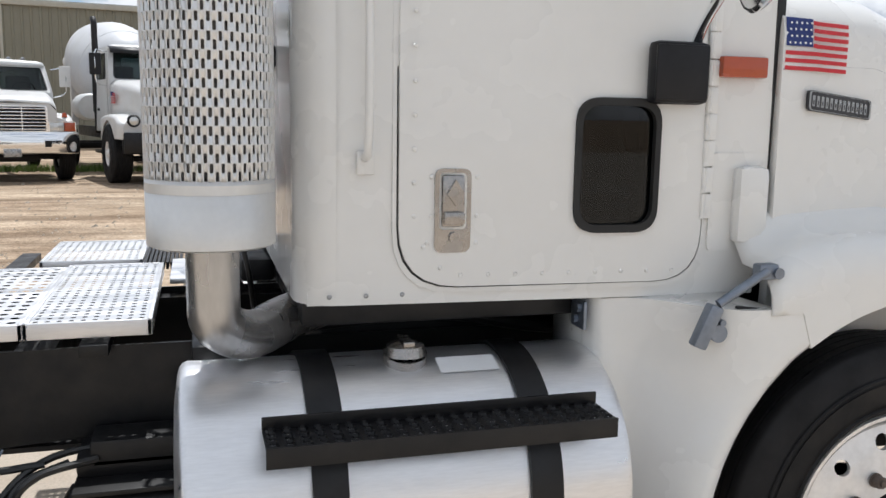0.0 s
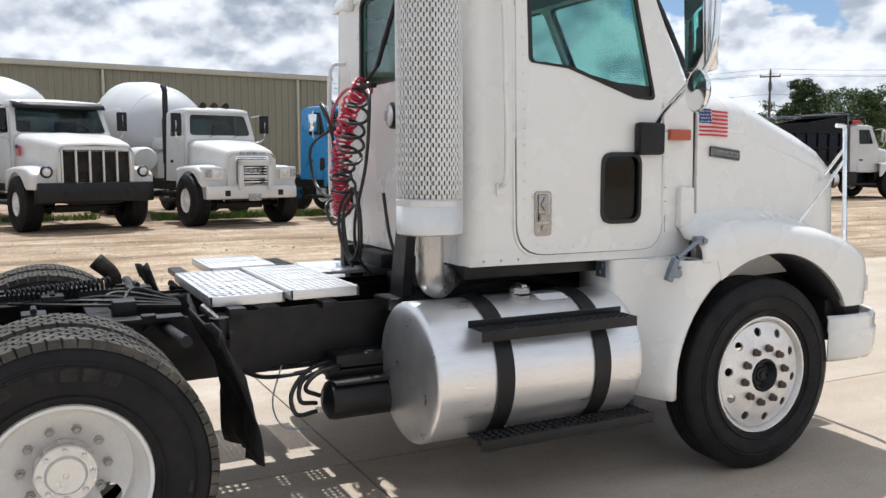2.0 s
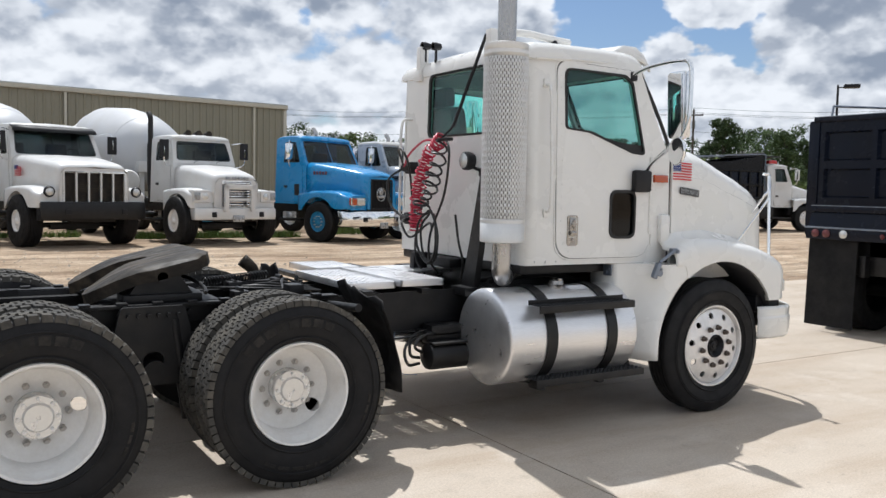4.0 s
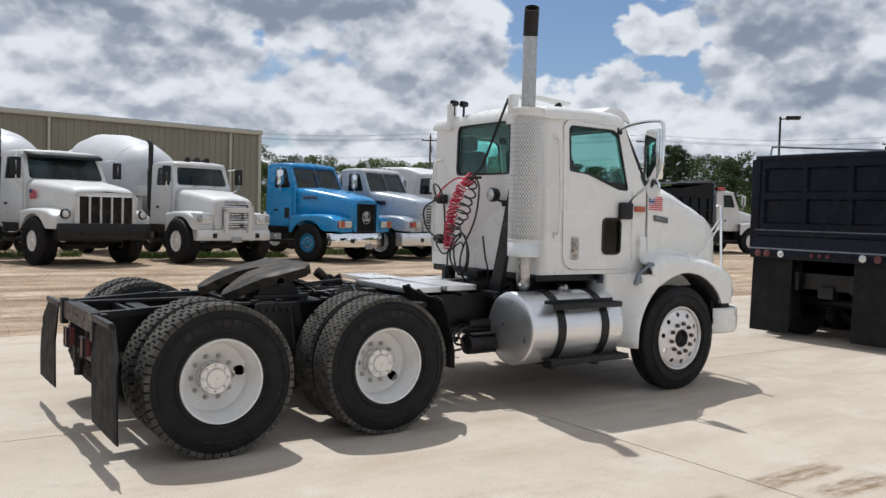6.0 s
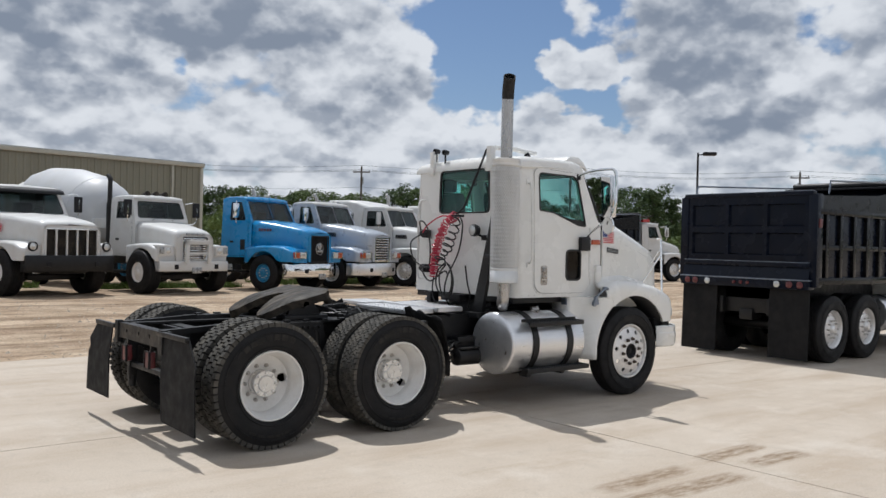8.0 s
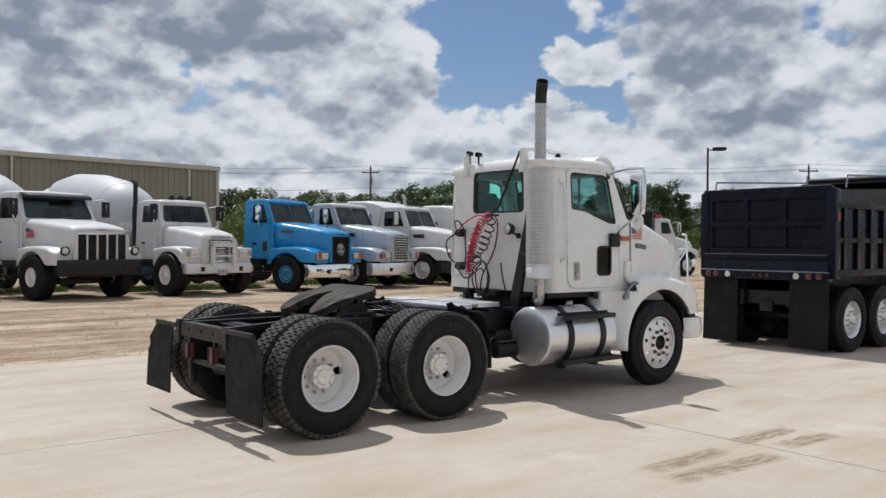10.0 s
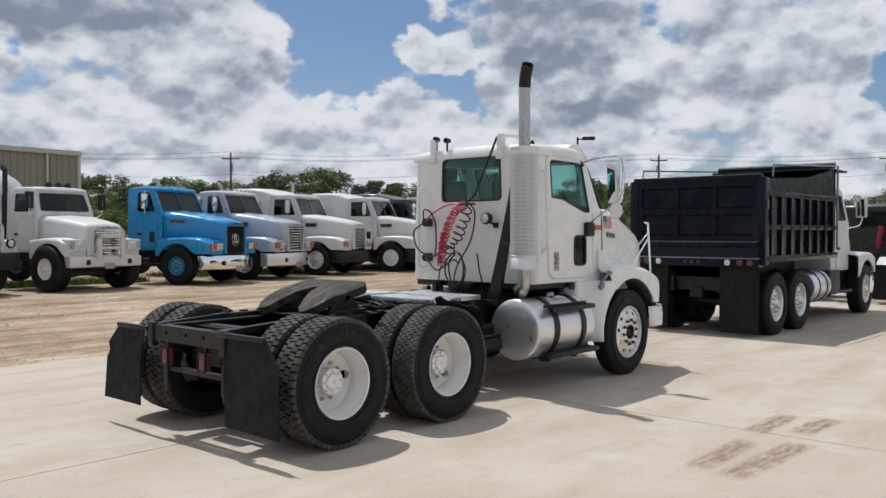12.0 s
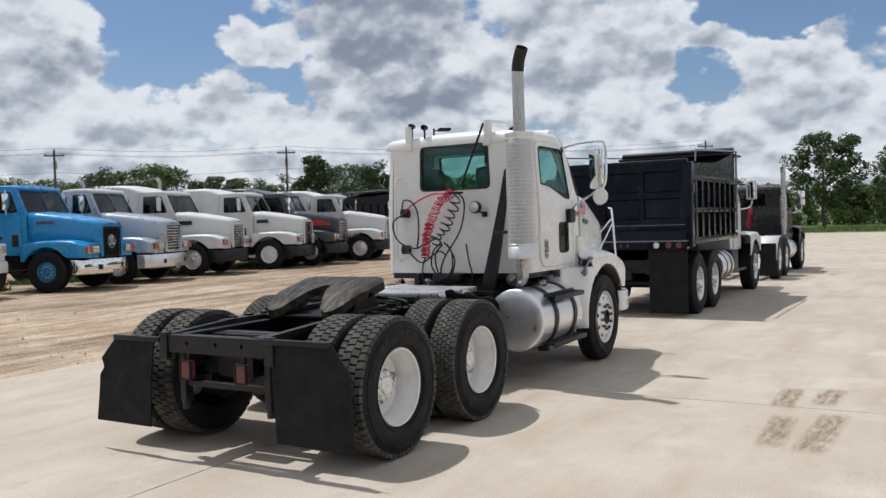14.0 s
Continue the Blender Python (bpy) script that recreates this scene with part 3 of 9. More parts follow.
def tread_mesh(r=TYRE_R, w=0.28, coarse=False):
    """Drive tread: staggered blocks in close rows, the shoulder blocks reaching down the side; coarse: big open lugs."""
    bm = bmesh.new()
    count = 54 if coarse else 66
    step = 2 * math.pi / count
    half = r * step * (0.40 if coarse else 0.425)
    rng = random.Random(41)
    if coarse:
        rows = ((-0.121, -0.072, 0.0), (-0.066, -0.003, 0.5), (0.003, 0.066, 0.0), (0.072, 0.121, 0.5))
    else:
        rows = ((-0.121, -0.085, 0.0), (-0.080, -0.044, 0.5), (-0.039, -0.003, 0.0), (0.003, 0.039, 0.5), (0.044, 0.080, 0.0), (0.085, 0.121, 0.5))
    last = len(rows) - 1
    down = 0.006 if coarse else 0.003
    for row, (a, b, shift) in enumerate(rows):
        for k in range(count):
            m = Matrix.Rotation(step * (k + shift), 4, "Y")
            skew = (0.003 if coarse else 0.004) * (-1 if row % 2 else 1)
            lo, hi = r - 0.028, r - rng.uniform(0.0, 0.0025)
            drop_a = down if row == 0 else 0.0
            drop_b = down if row == last else 0.0
            v = [(lo - drop_a * 2, a - drop_a * 0.35, -half - skew), (lo - drop_a * 2, a - drop_a * 0.35, half - skew), (lo - drop_b * 2, b + drop_b * 0.35, half + skew), (lo - drop_b * 2, b + drop_b * 0.35, -half + skew),
                 (hi - drop_a * 0.5, a, -half * 0.92 - skew), (hi - drop_a * 0.5, a, half * 0.92 - skew), (hi - drop_b * 0.5, b, half * 0.92 + skew), (hi - drop_b * 0.5, b, -half * 0.92 + skew)]
            add_mesh(bm, [m @ Vector(p) for p in v], [[4, 5, 6, 7], [0, 1, 5, 4], [1, 2, 6, 5], [2, 3, 7, 6], [3, 0, 4, 7]])
    return bm


def sidewall_bars(wheel, h, r):
    """Raised dusty bars on the sidewall where lettering stands."""
    for centre, count, wide, r0, r1 in ((104, 8, 7.6, r - 0.150, r - 0.098), (268, 5, 9.0, r - 0.128, r - 0.104), (-16, 3, 6.0, r - 0.120, r - 0.100)):
        for k in range(count):
            a0 = centre + (k - count / 2) * (wide + 2.6)
            angles = [radians(a0 + wide * i / 3) for i in range(4)]
            bm = bmesh.new()
            skin(bm, [[Vector((q * math.cos(a), y, q * math.sin(a))) for q, y in ((r0, -h + 0.006), (r0 + 0.004, -h - 0.0025), (r1 - 0.004, -h - 0.0005), (r1, -h + 0.008))] for a in angles])
            part("sidewall_bar", bm, SIDEWALL, wheel, "dusty raised bar on the sidewall")


def disc_with_holes(bm, profile_z, r0, r1, holes, hole_r, hole_at, seg=60):
    """A dished disc between radii with round hand holes; profile_z gives the depth (y) at a radius."""
    outer = arc(0, 0, r1, 0, 360, seg)[:-1]
    cut = [arc(0, 0, r0, 0, 360, 40)[:-1]]
    for a in holes:
        cx, cz = hole_at * math.cos(radians(a)), hole_at * math.sin(radians(a))
        cut.append(arc(cx, cz, hole_r, 0, 360, 16)[:-1])

    def dish(v):
        r = math.hypot(v.x, v.z)
        return Vector((v.x, v.y + profile_z(r), v.z))

    plate(bm, outer, cut, thick=0.012, bend=dish)


def drive_wheel(parent, at, flip=False, dual=True, spin=12, coarse=False):
    """White steel disc wheel on a dished rim with its drive tyre and, behind it, the inner twin."""
    bm = bmesh.new()
    h = 0.14
    # rim barrel: outer lip, bead, well, to the disc deep inside
    lathe(bm, [(0.300, -h + 0.045), (0.306, -h + 0.034), (0.300, -h + 0.022), (0.287, -h + 0.026), (0.281, -h + 0.045), (0.279, -h + 0.070), (0.268, -h + 0.082), (0.264, -h + 0.115), (0.256, -h + 0.125), (0.250, 0.05), (0.246, 0.10), (0.25, 0.14)], 60)
    disc_with_holes(bm, lambda r: 0.118 - 0.045 * min(1, max(0, (r - 0.175) / 0.07)) ** 0.8, 0.108, 0.249, (spin,), 0.039, 0.207)
    for v in bm.verts:
        v.co.x, v.co.z = v.co.x * 0.968, v.co.z * 0.968
    wheel = part("wheel", bm, RIM_WHITE, parent, "white painted steel disc wheel on a drive axle")
    part("tyre", tyre_mesh(bead=0.289), RUBBER, wheel, "black tyre with worn block tread")
    part("tread", tread_mesh(coarse=coarse), TREAD, wheel, "dusty block tread")
    if not flip:
        sidewall_bars(wheel, h, TYRE_R)
    if dual:
        bm = tyre_mesh(seg=48)
        bmesh.ops.translate(bm, verts=bm.verts, vec=(0, 0.335, 0))
        part("inner_tyre", bm, RUBBER, wheel)
        bm = tread_mesh(coarse=coarse)
        bmesh.ops.translate(bm, verts=bm.verts, vec=(0, 0.335, 0))
        part("inner_tread", bm, TREAD, wheel)
    bm = bmesh.new()
    lathe(bm, [(0.0, 0.004), (0.008, 0.004), (0.010, 0.0), (0.064, -0.002), (0.070, 0.004), (0.074, 0.010), (0.106, 0.011), (0.111, 0.016), (0.111, 0.026), (0.100, 0.034), (0.098, 0.09), (0.108, 0.10), (0.108, 0.2)], 40)
    hub = part("hub", bm, HUB_PAINT, wheel, "glossy white axle hub")
    bm = bmesh.new()
    rod(bm, (0, 0, 0), (0, -0.028, 0), 0.0185, 6)
    rod(bm, (0, -0.030, 0), (0, -0.046, 0), 0.010, 8)
    nut = part("lug_nut", bm, NUT_GREY, wheel)
    nut.matrix_basis = pose(0.150, 0.117, 0)
    for k in range(1, 10):
        again(nut, wheel, pose(0.150 * math.cos(k * math.pi / 5), 0.117, 0.150 * math.sin(k * math.pi / 5)))
    bm = bmesh.new()
    rod(bm, (0, 0, 0), (0, -0.016, 0), 0.010, 6)
    stud = part("hub_stud", bm, RIM_WHITE, hub)
    stud.matrix_basis = pose(0.091, 0.012, 0)
    for k in range(1, 8):
        again(stud, hub, pose(0.091 * math.cos(k * math.pi / 4), 0.012, 0.091 * math.sin(k * math.pi / 4)))
    wheel.matrix_basis = pose(*at, 0, 0, 180 if flip else 0)
    return wheel


def steer_wheel(parent, at, flip=False, spin=0):
    """Polished ten-hole wheel with black hub and its rib tyre."""
    bm = bmesh.new()
    h = 0.125
    lathe(bm, [(0.300, -h + 0.045), (0.306, -h + 0.034), (0.302, -h + 0.020), (0.292, -h + 0.020), (0.284, -h + 0.038), (0.279, -h + 0.052), (0.268, -h + 0.056)], 60)

    def dish(r):
        if r > 0.235:
            return -h + 0.030 + 0.010 * (r - 0.235) / 0.035
        if r > 0.17:
            return -h + 0.010 + 0.020 * (r - 0.17) / 0.065
        return -h + 0.004 + 0.006 * (r - 0.085) / 0.085

    disc_with_holes(bm, dish, 0.088, 0.270, range(0, 360, 36), 0.0225, 0.228, 80)
    lathe(bm, [(0.272, -h + 0.058), (0.262, 0.0), (0.255, 0.06), (0.262, 0.10)], 48)
    for v in bm.verts:
        v.co.x, v.co.z = v.co.x * 1.045, v.co.z * 1.045
    wheel = part("wheel", bm, ALLOY_WHEEL, parent, "polished aluminium ten-hole wheel")
    part("tyre", tyre_mesh(r=0.52, w=0.25, bead=0.312, lugs=False, drive=False), RUBBER, wheel, "black steer tyre with ribbed tread")
    bm = bmesh.new()
    lathe(bm, [(0.0, -h - 0.016 + 0.030), (0.018, -h - 0.016 + 0.030), (0.022, -h - 0.016 + 0.038), (0.034, -h - 0.016 + 0.040), (0.040, -h - 0.016 + 0.050), (0.058, -h - 0.016 + 0.048), (0.068, -h - 0.016 + 0.030), (0.078, -h - 0.016 + 0.012), (0.084, -h - 0.016 + 0.010), (0.089, -h - 0.016 + 0.022), (0.088, 0.1)], 36)
    for k in range(6):
        a = k * math.pi / 3
        rod(bm, (0.050 * math.cos(a), -h - 0.016 + 0.05, 0.050 * math.sin(a)), (0.050 * math.cos(a), -h - 0.016 + 0.040, 0.050 * math.sin(a)), 0.007, 6)
    part("hub", bm, BLACK_MATTE, wheel, "black hub cap")
    bm = bmesh.new()
    rod(bm, (0, 0, 0), (0, -0.004, 0), 0.022, 14)
    rod(bm, (0, 0, 0), (0, -0.026, 0), 0.0185, 6)
    rod(bm, (0, -0.026, 0), (0, -0.034, 0), 0.010, 8)
    nut = part("lug_nut", bm, NUT_RUST, wheel, "rust-brown lug nut")
    for k in range(10):
        m = pose(0.146 * math.cos(radians(k * 36 + 18)), -h + 0.010, 0.146 * math.sin(radians(k * 36 + 18)))
        if k:
            again(nut, wheel, m)
        else:
            nut.matrix_basis = m
    wheel.matrix_basis = pose(*at, 0, spin, 180 if flip else 0)
    return wheel


def tube_of(pts, radius, seg=24):
    bm = bmesh.new()
    tube(bm, pts, radius, seg, caps=False)
    return bm


# ---------------------------------------------------------------- the white tractor
def perforated(nx, ny, sx, sy, hole, stagger=True, slot=1.0, wrap=None, close=False):
    """A sheet of nx by ny cells with a round or slotted hole in each; wrap maps (u, v) to a place."""
    bm = bmesh.new()
    cache = {}

    def vert(u, v):
        key = (round(u, 6), round(v, 6))
        if key not in cache:
            cache[key] = bm.verts.new(wrap(u, v))
        return cache[key]

    for i in range(nx):
        for j in range(ny):
            for sub in range(2 if stagger else 1):
                cx = (i + (0.25 if sub == 0 else 0.75) if stagger else i + 0.5) * sx
                cy = (j + (0.5 if sub == 0 else 0.5)) * sy
                w = sx / 2 if stagger else sx
                x0, x1 = cx - w / 2, cx + w / 2
                y0, y1 = j * sy, (j + 1) * sy
                up = (0.25 * sy if sub else -0.25 * sy) if stagger else 0.0
                # the hole sits a quarter up or down in its cell, so that rows interleave
                hy = cy + up * 0.999
                ring = []
                for k in range(8):
                    a = math.pi / 8 + k * math.pi / 4
                    px, py = hole * math.cos(a), hole * math.sin(a)
                    py += (slot - 1) * hole * (1 if py > 0 else -1)
                    ring.append((cx + px, min(max(hy + py, y0 + 0.02 * sy), y1 - 0.02 * sy)))
                frame_pts = [(x1, hy), (x1, y1), (cx, y1), (x0, y1), (x0, hy), (x0, y0), (cx, y0), (x1, y0)]
                rv = [vert(*p) for p in ring]
                fv = [vert(*p) for p in frame_pts]
                order = [fv[0], fv[1], fv[2], fv[3], fv[4], fv[5], fv[6], fv[7]]
                for k in range(8):
                    a, b = order[k], order[(k + 1) % 8]
                    # ring vertex k lies between frame points k and k + 1
                    try:
                        bm.faces.new([a, b, rv[k]])
                        bm.faces.new([b, rv[(k + 1) % 8], rv[k]])
                    except ValueError:
                        pass
    return bm


def build_tractor():
    truck = thing("semi_truck", "white day-cab semi tractor with twin rear axles on concrete", "truck")
    P = lambda name, bm, mat, label="", parent=None, **kw: part(name, bm, mat, parent or truck, label, **kw)

    # --- chassis -------------------------------------------------------
    for s in (-1, 1):
        bm = bmesh.new()
        y = s * 0.43
        top = [(-0.66, 0.93), (1.9, 0.96), (2.6, 0.97), (5.55, 0.97), (5.55, 0.74), (2.6, 0.70), (1.9, 0.66), (-0.4, 0.66), (-0.66, 0.80)]
        plate(bm, top, origin=(0, y - 0.006, 0), thick=0.012)
        box(bm, (-0.64, y - (0.09 if s > 0 else 0.0), 0.925), (5.5, y + (0.0 if s > 0 else 0.09), 0.945))
        box(bm, (-0.3, y - (0.09 if s > 0 else 0.0), 0.66), (5.5, y + (0.0 if s > 0 else 0.09), 0.675))
        P("frame_rail", bm, BLACK, "black steel frame rail")
    for x in (-0.2, 0.66, 1.55, 2.35, 3.3, 4.3):
        P("crossmember", boxed((x - 0.06, -0.42, 0.70), (x + 0.06, 0.42, 0.92), 0.008), BLACK)
    # angle irons along the rails that carry the coupling
    for s in (-1, 1):
        bm = bmesh.new()
        box(bm, (-0.05, s * 0.50 - 0.05, 0.965), (1.85, s * 0.50 + 0.05, 0.985), 0.003)
        box(bm, (-0.05, s * 0.455 - 0.008, 0.86), (1.85, s * 0.455 + 0.008, 0.975), 0.002)
        for k in range(9):
            x = 0.1 + k * 0.2
            rod(bm, (x, s * 0.47, 0.92), (x, s * 0.49, 0.92), 0.018, 6)
            box(bm, (x - 0.03, s * 0.53 - 0.03, 0.985), (x + 0.03, s * 0.53 + 0.03, 1.000), 0.003)
        P("mounting_angle", bm, BLACK)
    # rear bar with its gussets
    bm = bmesh.new()
    plate(bm, rounded([(-0.58, 0.81), (0.49, 0.81), (0.49, 0.945), (-0.58, 0.945)], 0.012), [arc(y, 0.885, 0.018, 0, 360, 10)[:-1] for y in (-0.32, -0.06, 0.24)], origin=(-0.70, 0, 0), u=(0, 1, 0), n=(1, 0, 0), thick=0.02)
    box(bm, (-0.69, -0.58, 0.925), (-0.60, 0.49, 0.945), 0.004)
    for y in (-0.60, 0.47):
        box(bm, (-0.715, y - 0.03, 0.76), (-0.66, y + 0.05, 0.965), 0.006)
    P("rear_bar", bm, BLACK, "black rear crossbar with bolt holes")
    for s in (-1, 1):
        bm = bmesh.new()
        add_mesh(bm, [(-0.66, s * 0.50, 0.95), (-0.66, s * 0.44, 0.95), (0.05, s * 0.44, 0.99), (0.05, s * 0.50, 0.99), (-0.66, s * 0.50, 0.90), (-0.66, s * 0.44, 0.90), (0.05, s * 0.44, 0.94), (0.05, s * 0.50, 0.94)],
                 [[0, 1, 2, 3], [4, 5, 6, 7], [0, 1, 5, 4], [1, 2, 6, 5], [2, 3, 7, 6], [3, 0, 4, 7]])
        P("slide_rail", bm, BLACK)
    P("lower_bar", boxed((-0.62, -0.50, 0.54), (-0.56, 0.36, 0.585), 0.01), BLACK)
    bm = boxed((-0.34, -0.42, 0.60), (-0.30, 0.42, 0.92), 0.01)
    box(bm, (-0.46, -0.20, 0.60), (-0.30, 0.16, 0.80), 0.03)
    P("tail_crossmember", bm, BLACK)
    for y in (-0.50, 0.36):
        bm = boxed((-0.64, y - 0.03, 0.42), (-0.56, y + 0.03, 0.82), 0.01)
        rod(bm, (-0.60, y, 0.36), (-0.60, y, 0.46), 0.035, 12)
        P("hanger", bm, BLACK)
    for y in (-0.318, 0.244):
        lamp = P("tail_lamp", boxed((-0.72, y - 0.05, 0.615), (-0.66, y + 0.05, 0.755), 0.012), DULL_RED, "faded red square tail lamp")
        P("lens_ring", plated(rect(y - 0.056, y + 0.056, 0.609, 0.761, 0.012), [rect(y - 0.046, y + 0.046, 0.619, 0.751, 0.01)], origin=(-0.726, 0, 0), u=(0, 1, 0), n=(1, 0, 0), thick=0.02), BLACK_MATTE, parent=lamp)
        P("lamp_bracket", boxed((-0.69, y - 0.015, 0.74), (-0.66, y + 0.015, 0.83), 0.004), BLACK, parent=lamp)
    # mud flaps behind the rear wheels, with cut outer top corners
    for s in (-1, 1):
        out = [(0.62, 0.935), (1.15, 0.935), (1.325, 0.73), (1.32, 0.62), (1.335, 0.20), (0.66, 0.215), (0.64, 0.60)] if s < 0 else [(0.60, 0.915), (1.05, 0.905), (1.20, 0.735), (1.17, 0.66), (1.215, 0.60), (1.235, 0.42), (1.28, 0.22), (0.66, 0.215), (0.63, 0.60)]
        bow = lambda v: Vector((v.x - 0.03 * math.sin(max(0, (0.95 - v.z)) * 3.2) + 0.012 * math.sin(v.y * 9), v.y, v.z))
        bm = bmesh.new()
        plate(bm, [(s * (a - 0.02), b) for a, b in out], origin=(-0.70, 0, 0), u=(0, 1, 0), n=(1, 0, 0), thick=0.012, bend=bow)
        flap = P("mud_flap", bm, FLAP, "black rubber mud flap with angled top corner")
        edge = 1.13 if s < 0 else 1.04
        bm = boxed((-0.725, min(s * 0.52, s * edge), 0.915 if s < 0 else 0.885), (-0.685, max(s * 0.52, s * edge), 0.955 if s < 0 else 0.925), 0.006)
        P("flap_hanger", bm, BLACK, parent=flap)

    # --- running gear --------------------------------------------------
    for x in (0.0, 1.32):
        bm = bmesh.new()
        rod(bm, (x, -0.95, 0.53), (x, 0.95, 0.53), 0.075, 20)
        lathe(bm, [(0.0, -0.22), (0.12, -0.2), (0.20, -0.1), (0.21, 0.05), (0.17, 0.16), (0.08, 0.2)], 24, (x, 0.0, 0.53), "x")
        for s in (-1, 1):
            lathe(bm, [(0.12, -0.02), (0.2, -0.02), (0.21, 0.0), (0.21, 0.12), (0.1, 0.14)], 28, (x, s * 0.52, 0.53), "y")
            rod(bm, (x + 0.14, s * 0.40, 0.66), (x + 0.34, s * 0.40, 0.66), 0.075, 16)
        P("drive_axle", bm, BLACK, "black drive axle housing")
    for s in (-1, 1):
        bm = bmesh.new()
        line = smooth_line([(-0.28, s * 0.52, 0.60), (0.0, s * 0.52, 0.66), (0.66, s * 0.52, 0.74), (1.32, s * 0.52, 0.66), (1.62, s * 0.52, 0.60)], 6)
        for k in range(4):
            for a, b in zip(line, line[1:]):
                d = Vector((0, 0, 0.028 * k - 0.03))
                add_mesh(bm, [a + d + Vector((0, -0.045, 0)), a + d + Vector((0, 0.045, 0)), b + d + Vector((0, 0.045, 0)), b + d + Vector((0, -0.045, 0)), a + d + Vector((0, -0.045, 0.024)), a + d + Vector((0, 0.045, 0.024)), b + d + Vector((0, 0.045, 0.024)), b + d + Vector((0, -0.045, 0.024))],
                         [[0, 1, 2, 3], [4, 5, 6, 7], [0, 3, 7, 4], [1, 2, 6, 5]])
        P("leaf_spring", bm, BLACK)
        bm = bmesh.new()
        plate(bm, rounded([(0.50, 0.52), (0.82, 0.52), (0.90, 0.72), (0.84, 0.98), (0.48, 0.98), (0.42, 0.72)], 0.03), [arc(0.66, 0.66, 0.06, 0, 360, 14)[:-1]], origin=(0, s * 0.60 - 0.015, 0), thick=0.03)
        rod(bm, (0.66, s * 0.44, 0.60), (0.66, s * 0.66, 0.60), 0.07, 20)
        for k in range(6):
            rod(bm, (0.52 + k * 0.056, s * 0.60, 0.93), (0.52 + k * 0.056, s * 0.645, 0.93), 0.014, 6)
        P("suspension_bracket", bm, BLACK)
        bm = bmesh.new()
        rod(bm, (0.86, s * 0.58, 0.30), (0.78, s * 0.58, 0.86), 0.032, 12)
        rod(bm, (0.82, s * 0.58, 0.62), (0.78, s * 0.58, 0.90), 0.042, 12)
        P("shock_absorber", bm, BLACK)
    bm = bmesh.new()
    rod(bm, (1.5, 0, 0.60), (4.0, 0, 0.72), 0.055, 16)
    P("drive_shaft", bm, BLACK)
    bm = bmesh.new()
    rod(bm, (4.8, -0.95, 0.46), (4.8, 0.95, 0.46), 0.06, 14)
    box(bm, (4.72, -0.6, 0.36), (4.88, 0.6, 0.48), 0.02)
    P("steer_axle", bm, BLACK)
    for s in (-1, 1):
        bm = bmesh.new()
        for k in range(3):
            box(bm, (4.15 + 0.12 * k, s * 0.42 - 0.045, 0.52 + 0.022 * k), (5.45 - 0.12 * k, s * 0.42 + 0.045, 0.54 + 0.022 * k), 0.004)
        box(bm, (5.36, s * 0.42 - 0.03, 0.52), (5.48, s * 0.42 + 0.03, 0.80), 0.01)
        rod(bm, (4.95, s * 0.55, 0.45), (5.05, s * 0.52, 0.95), 0.03, 10)
        P("front_spring", bm, BLACK)
    for x in (0.0, 1.32):
        drive_wheel(truck, (x, -1.11, 0.53), spin=8 if x < 1 else -38, coarse=x < 1)
        drive_wheel(truck, (x, 1.10, 0.53), True, coarse=x < 1)
    steer_wheel(truck, (4.75, -1.06, 0.52), spin=9)
    steer_wheel(truck, (4.75, 1.06, 0.52), True)

    # --- coupling plate ------------------------------------------------
    tilt = Matrix.Translation((0.74, 0, 1.215)) @ Matrix.Rotation(radians(-13), 4, "Y")
    outline = [(0.31, -0.36), (0.335, -0.2), (0.34, 0.0), (0.335, 0.2), (0.31, 0.36), (0.28, 0.42), (0.22, 0.46), (-0.05, 0.46), (-0.20, 0.44), (-0.35, 0.405), (-0.43, 0.35), (-0.45, 0.28), (-0.40, 0.21), (-0.28, 0.15), (-0.10, 0.07), (-0.02, 0.05), (0.03, 0.0), (-0.02, -0.05), (-0.10, -0.07), (-0.28, -0.15), (-0.40, -0.21), (-0.45, -0.28), (-0.43, -0.35), (-0.35, -0.405), (-0.20, -0.44), (-0.05, -0.46), (0.22, -0.46), (0.28, -0.42)]
    bm = bmesh.new()

    def shape(v):
        drop = 0.0
        if v.x < -0.12:
            drop = 0.40 * (-0.12 - v.x) ** 1.35
        edge = max(0.0, abs(v.y) - 0.37) + max(0.0, v.x - 0.25)
        return tilt @ Vector((v.x, v.y, v.z - drop - edge * edge * 3.5))

    plate(bm, rounded(outline, 0.035, 3), origin=(0, 0, 0), u=(1, 0, 0), v=(0, 1, 0), n=(0, 0, -1), thick=0.07)
    for k in range(9):
        bmesh.ops.bisect_plane(bm, geom=bm.verts[:] + bm.edges[:] + bm.faces[:], plane_co=(-0.42 + 0.04 * k, 0, 0), plane_no=(1, 0, 0))
    for k in (-0.44, -0.42, -0.39, -0.36, 0.36, 0.39, 0.42, 0.44):
        bmesh.ops.bisect_plane(bm, geom=bm.verts[:] + bm.edges[:] + bm.faces[:], plane_co=(0, k, 0), plane_no=(0, 1, 0))
    for k in (0.25, 0.28, 0.31):
        bmesh.ops.bisect_plane(bm, geom=bm.verts[:] + bm.edges[:] + bm.faces[:], plane_co=(k, 0, 0), plane_no=(1, 0, 0))
    for v in bm.verts:
        v.co = shape(v.co)
    fifth = P("fifth_wheel", bm, GREASE, "tilted greasy black fifth wheel coupling plate")
    bm = bmesh.new()
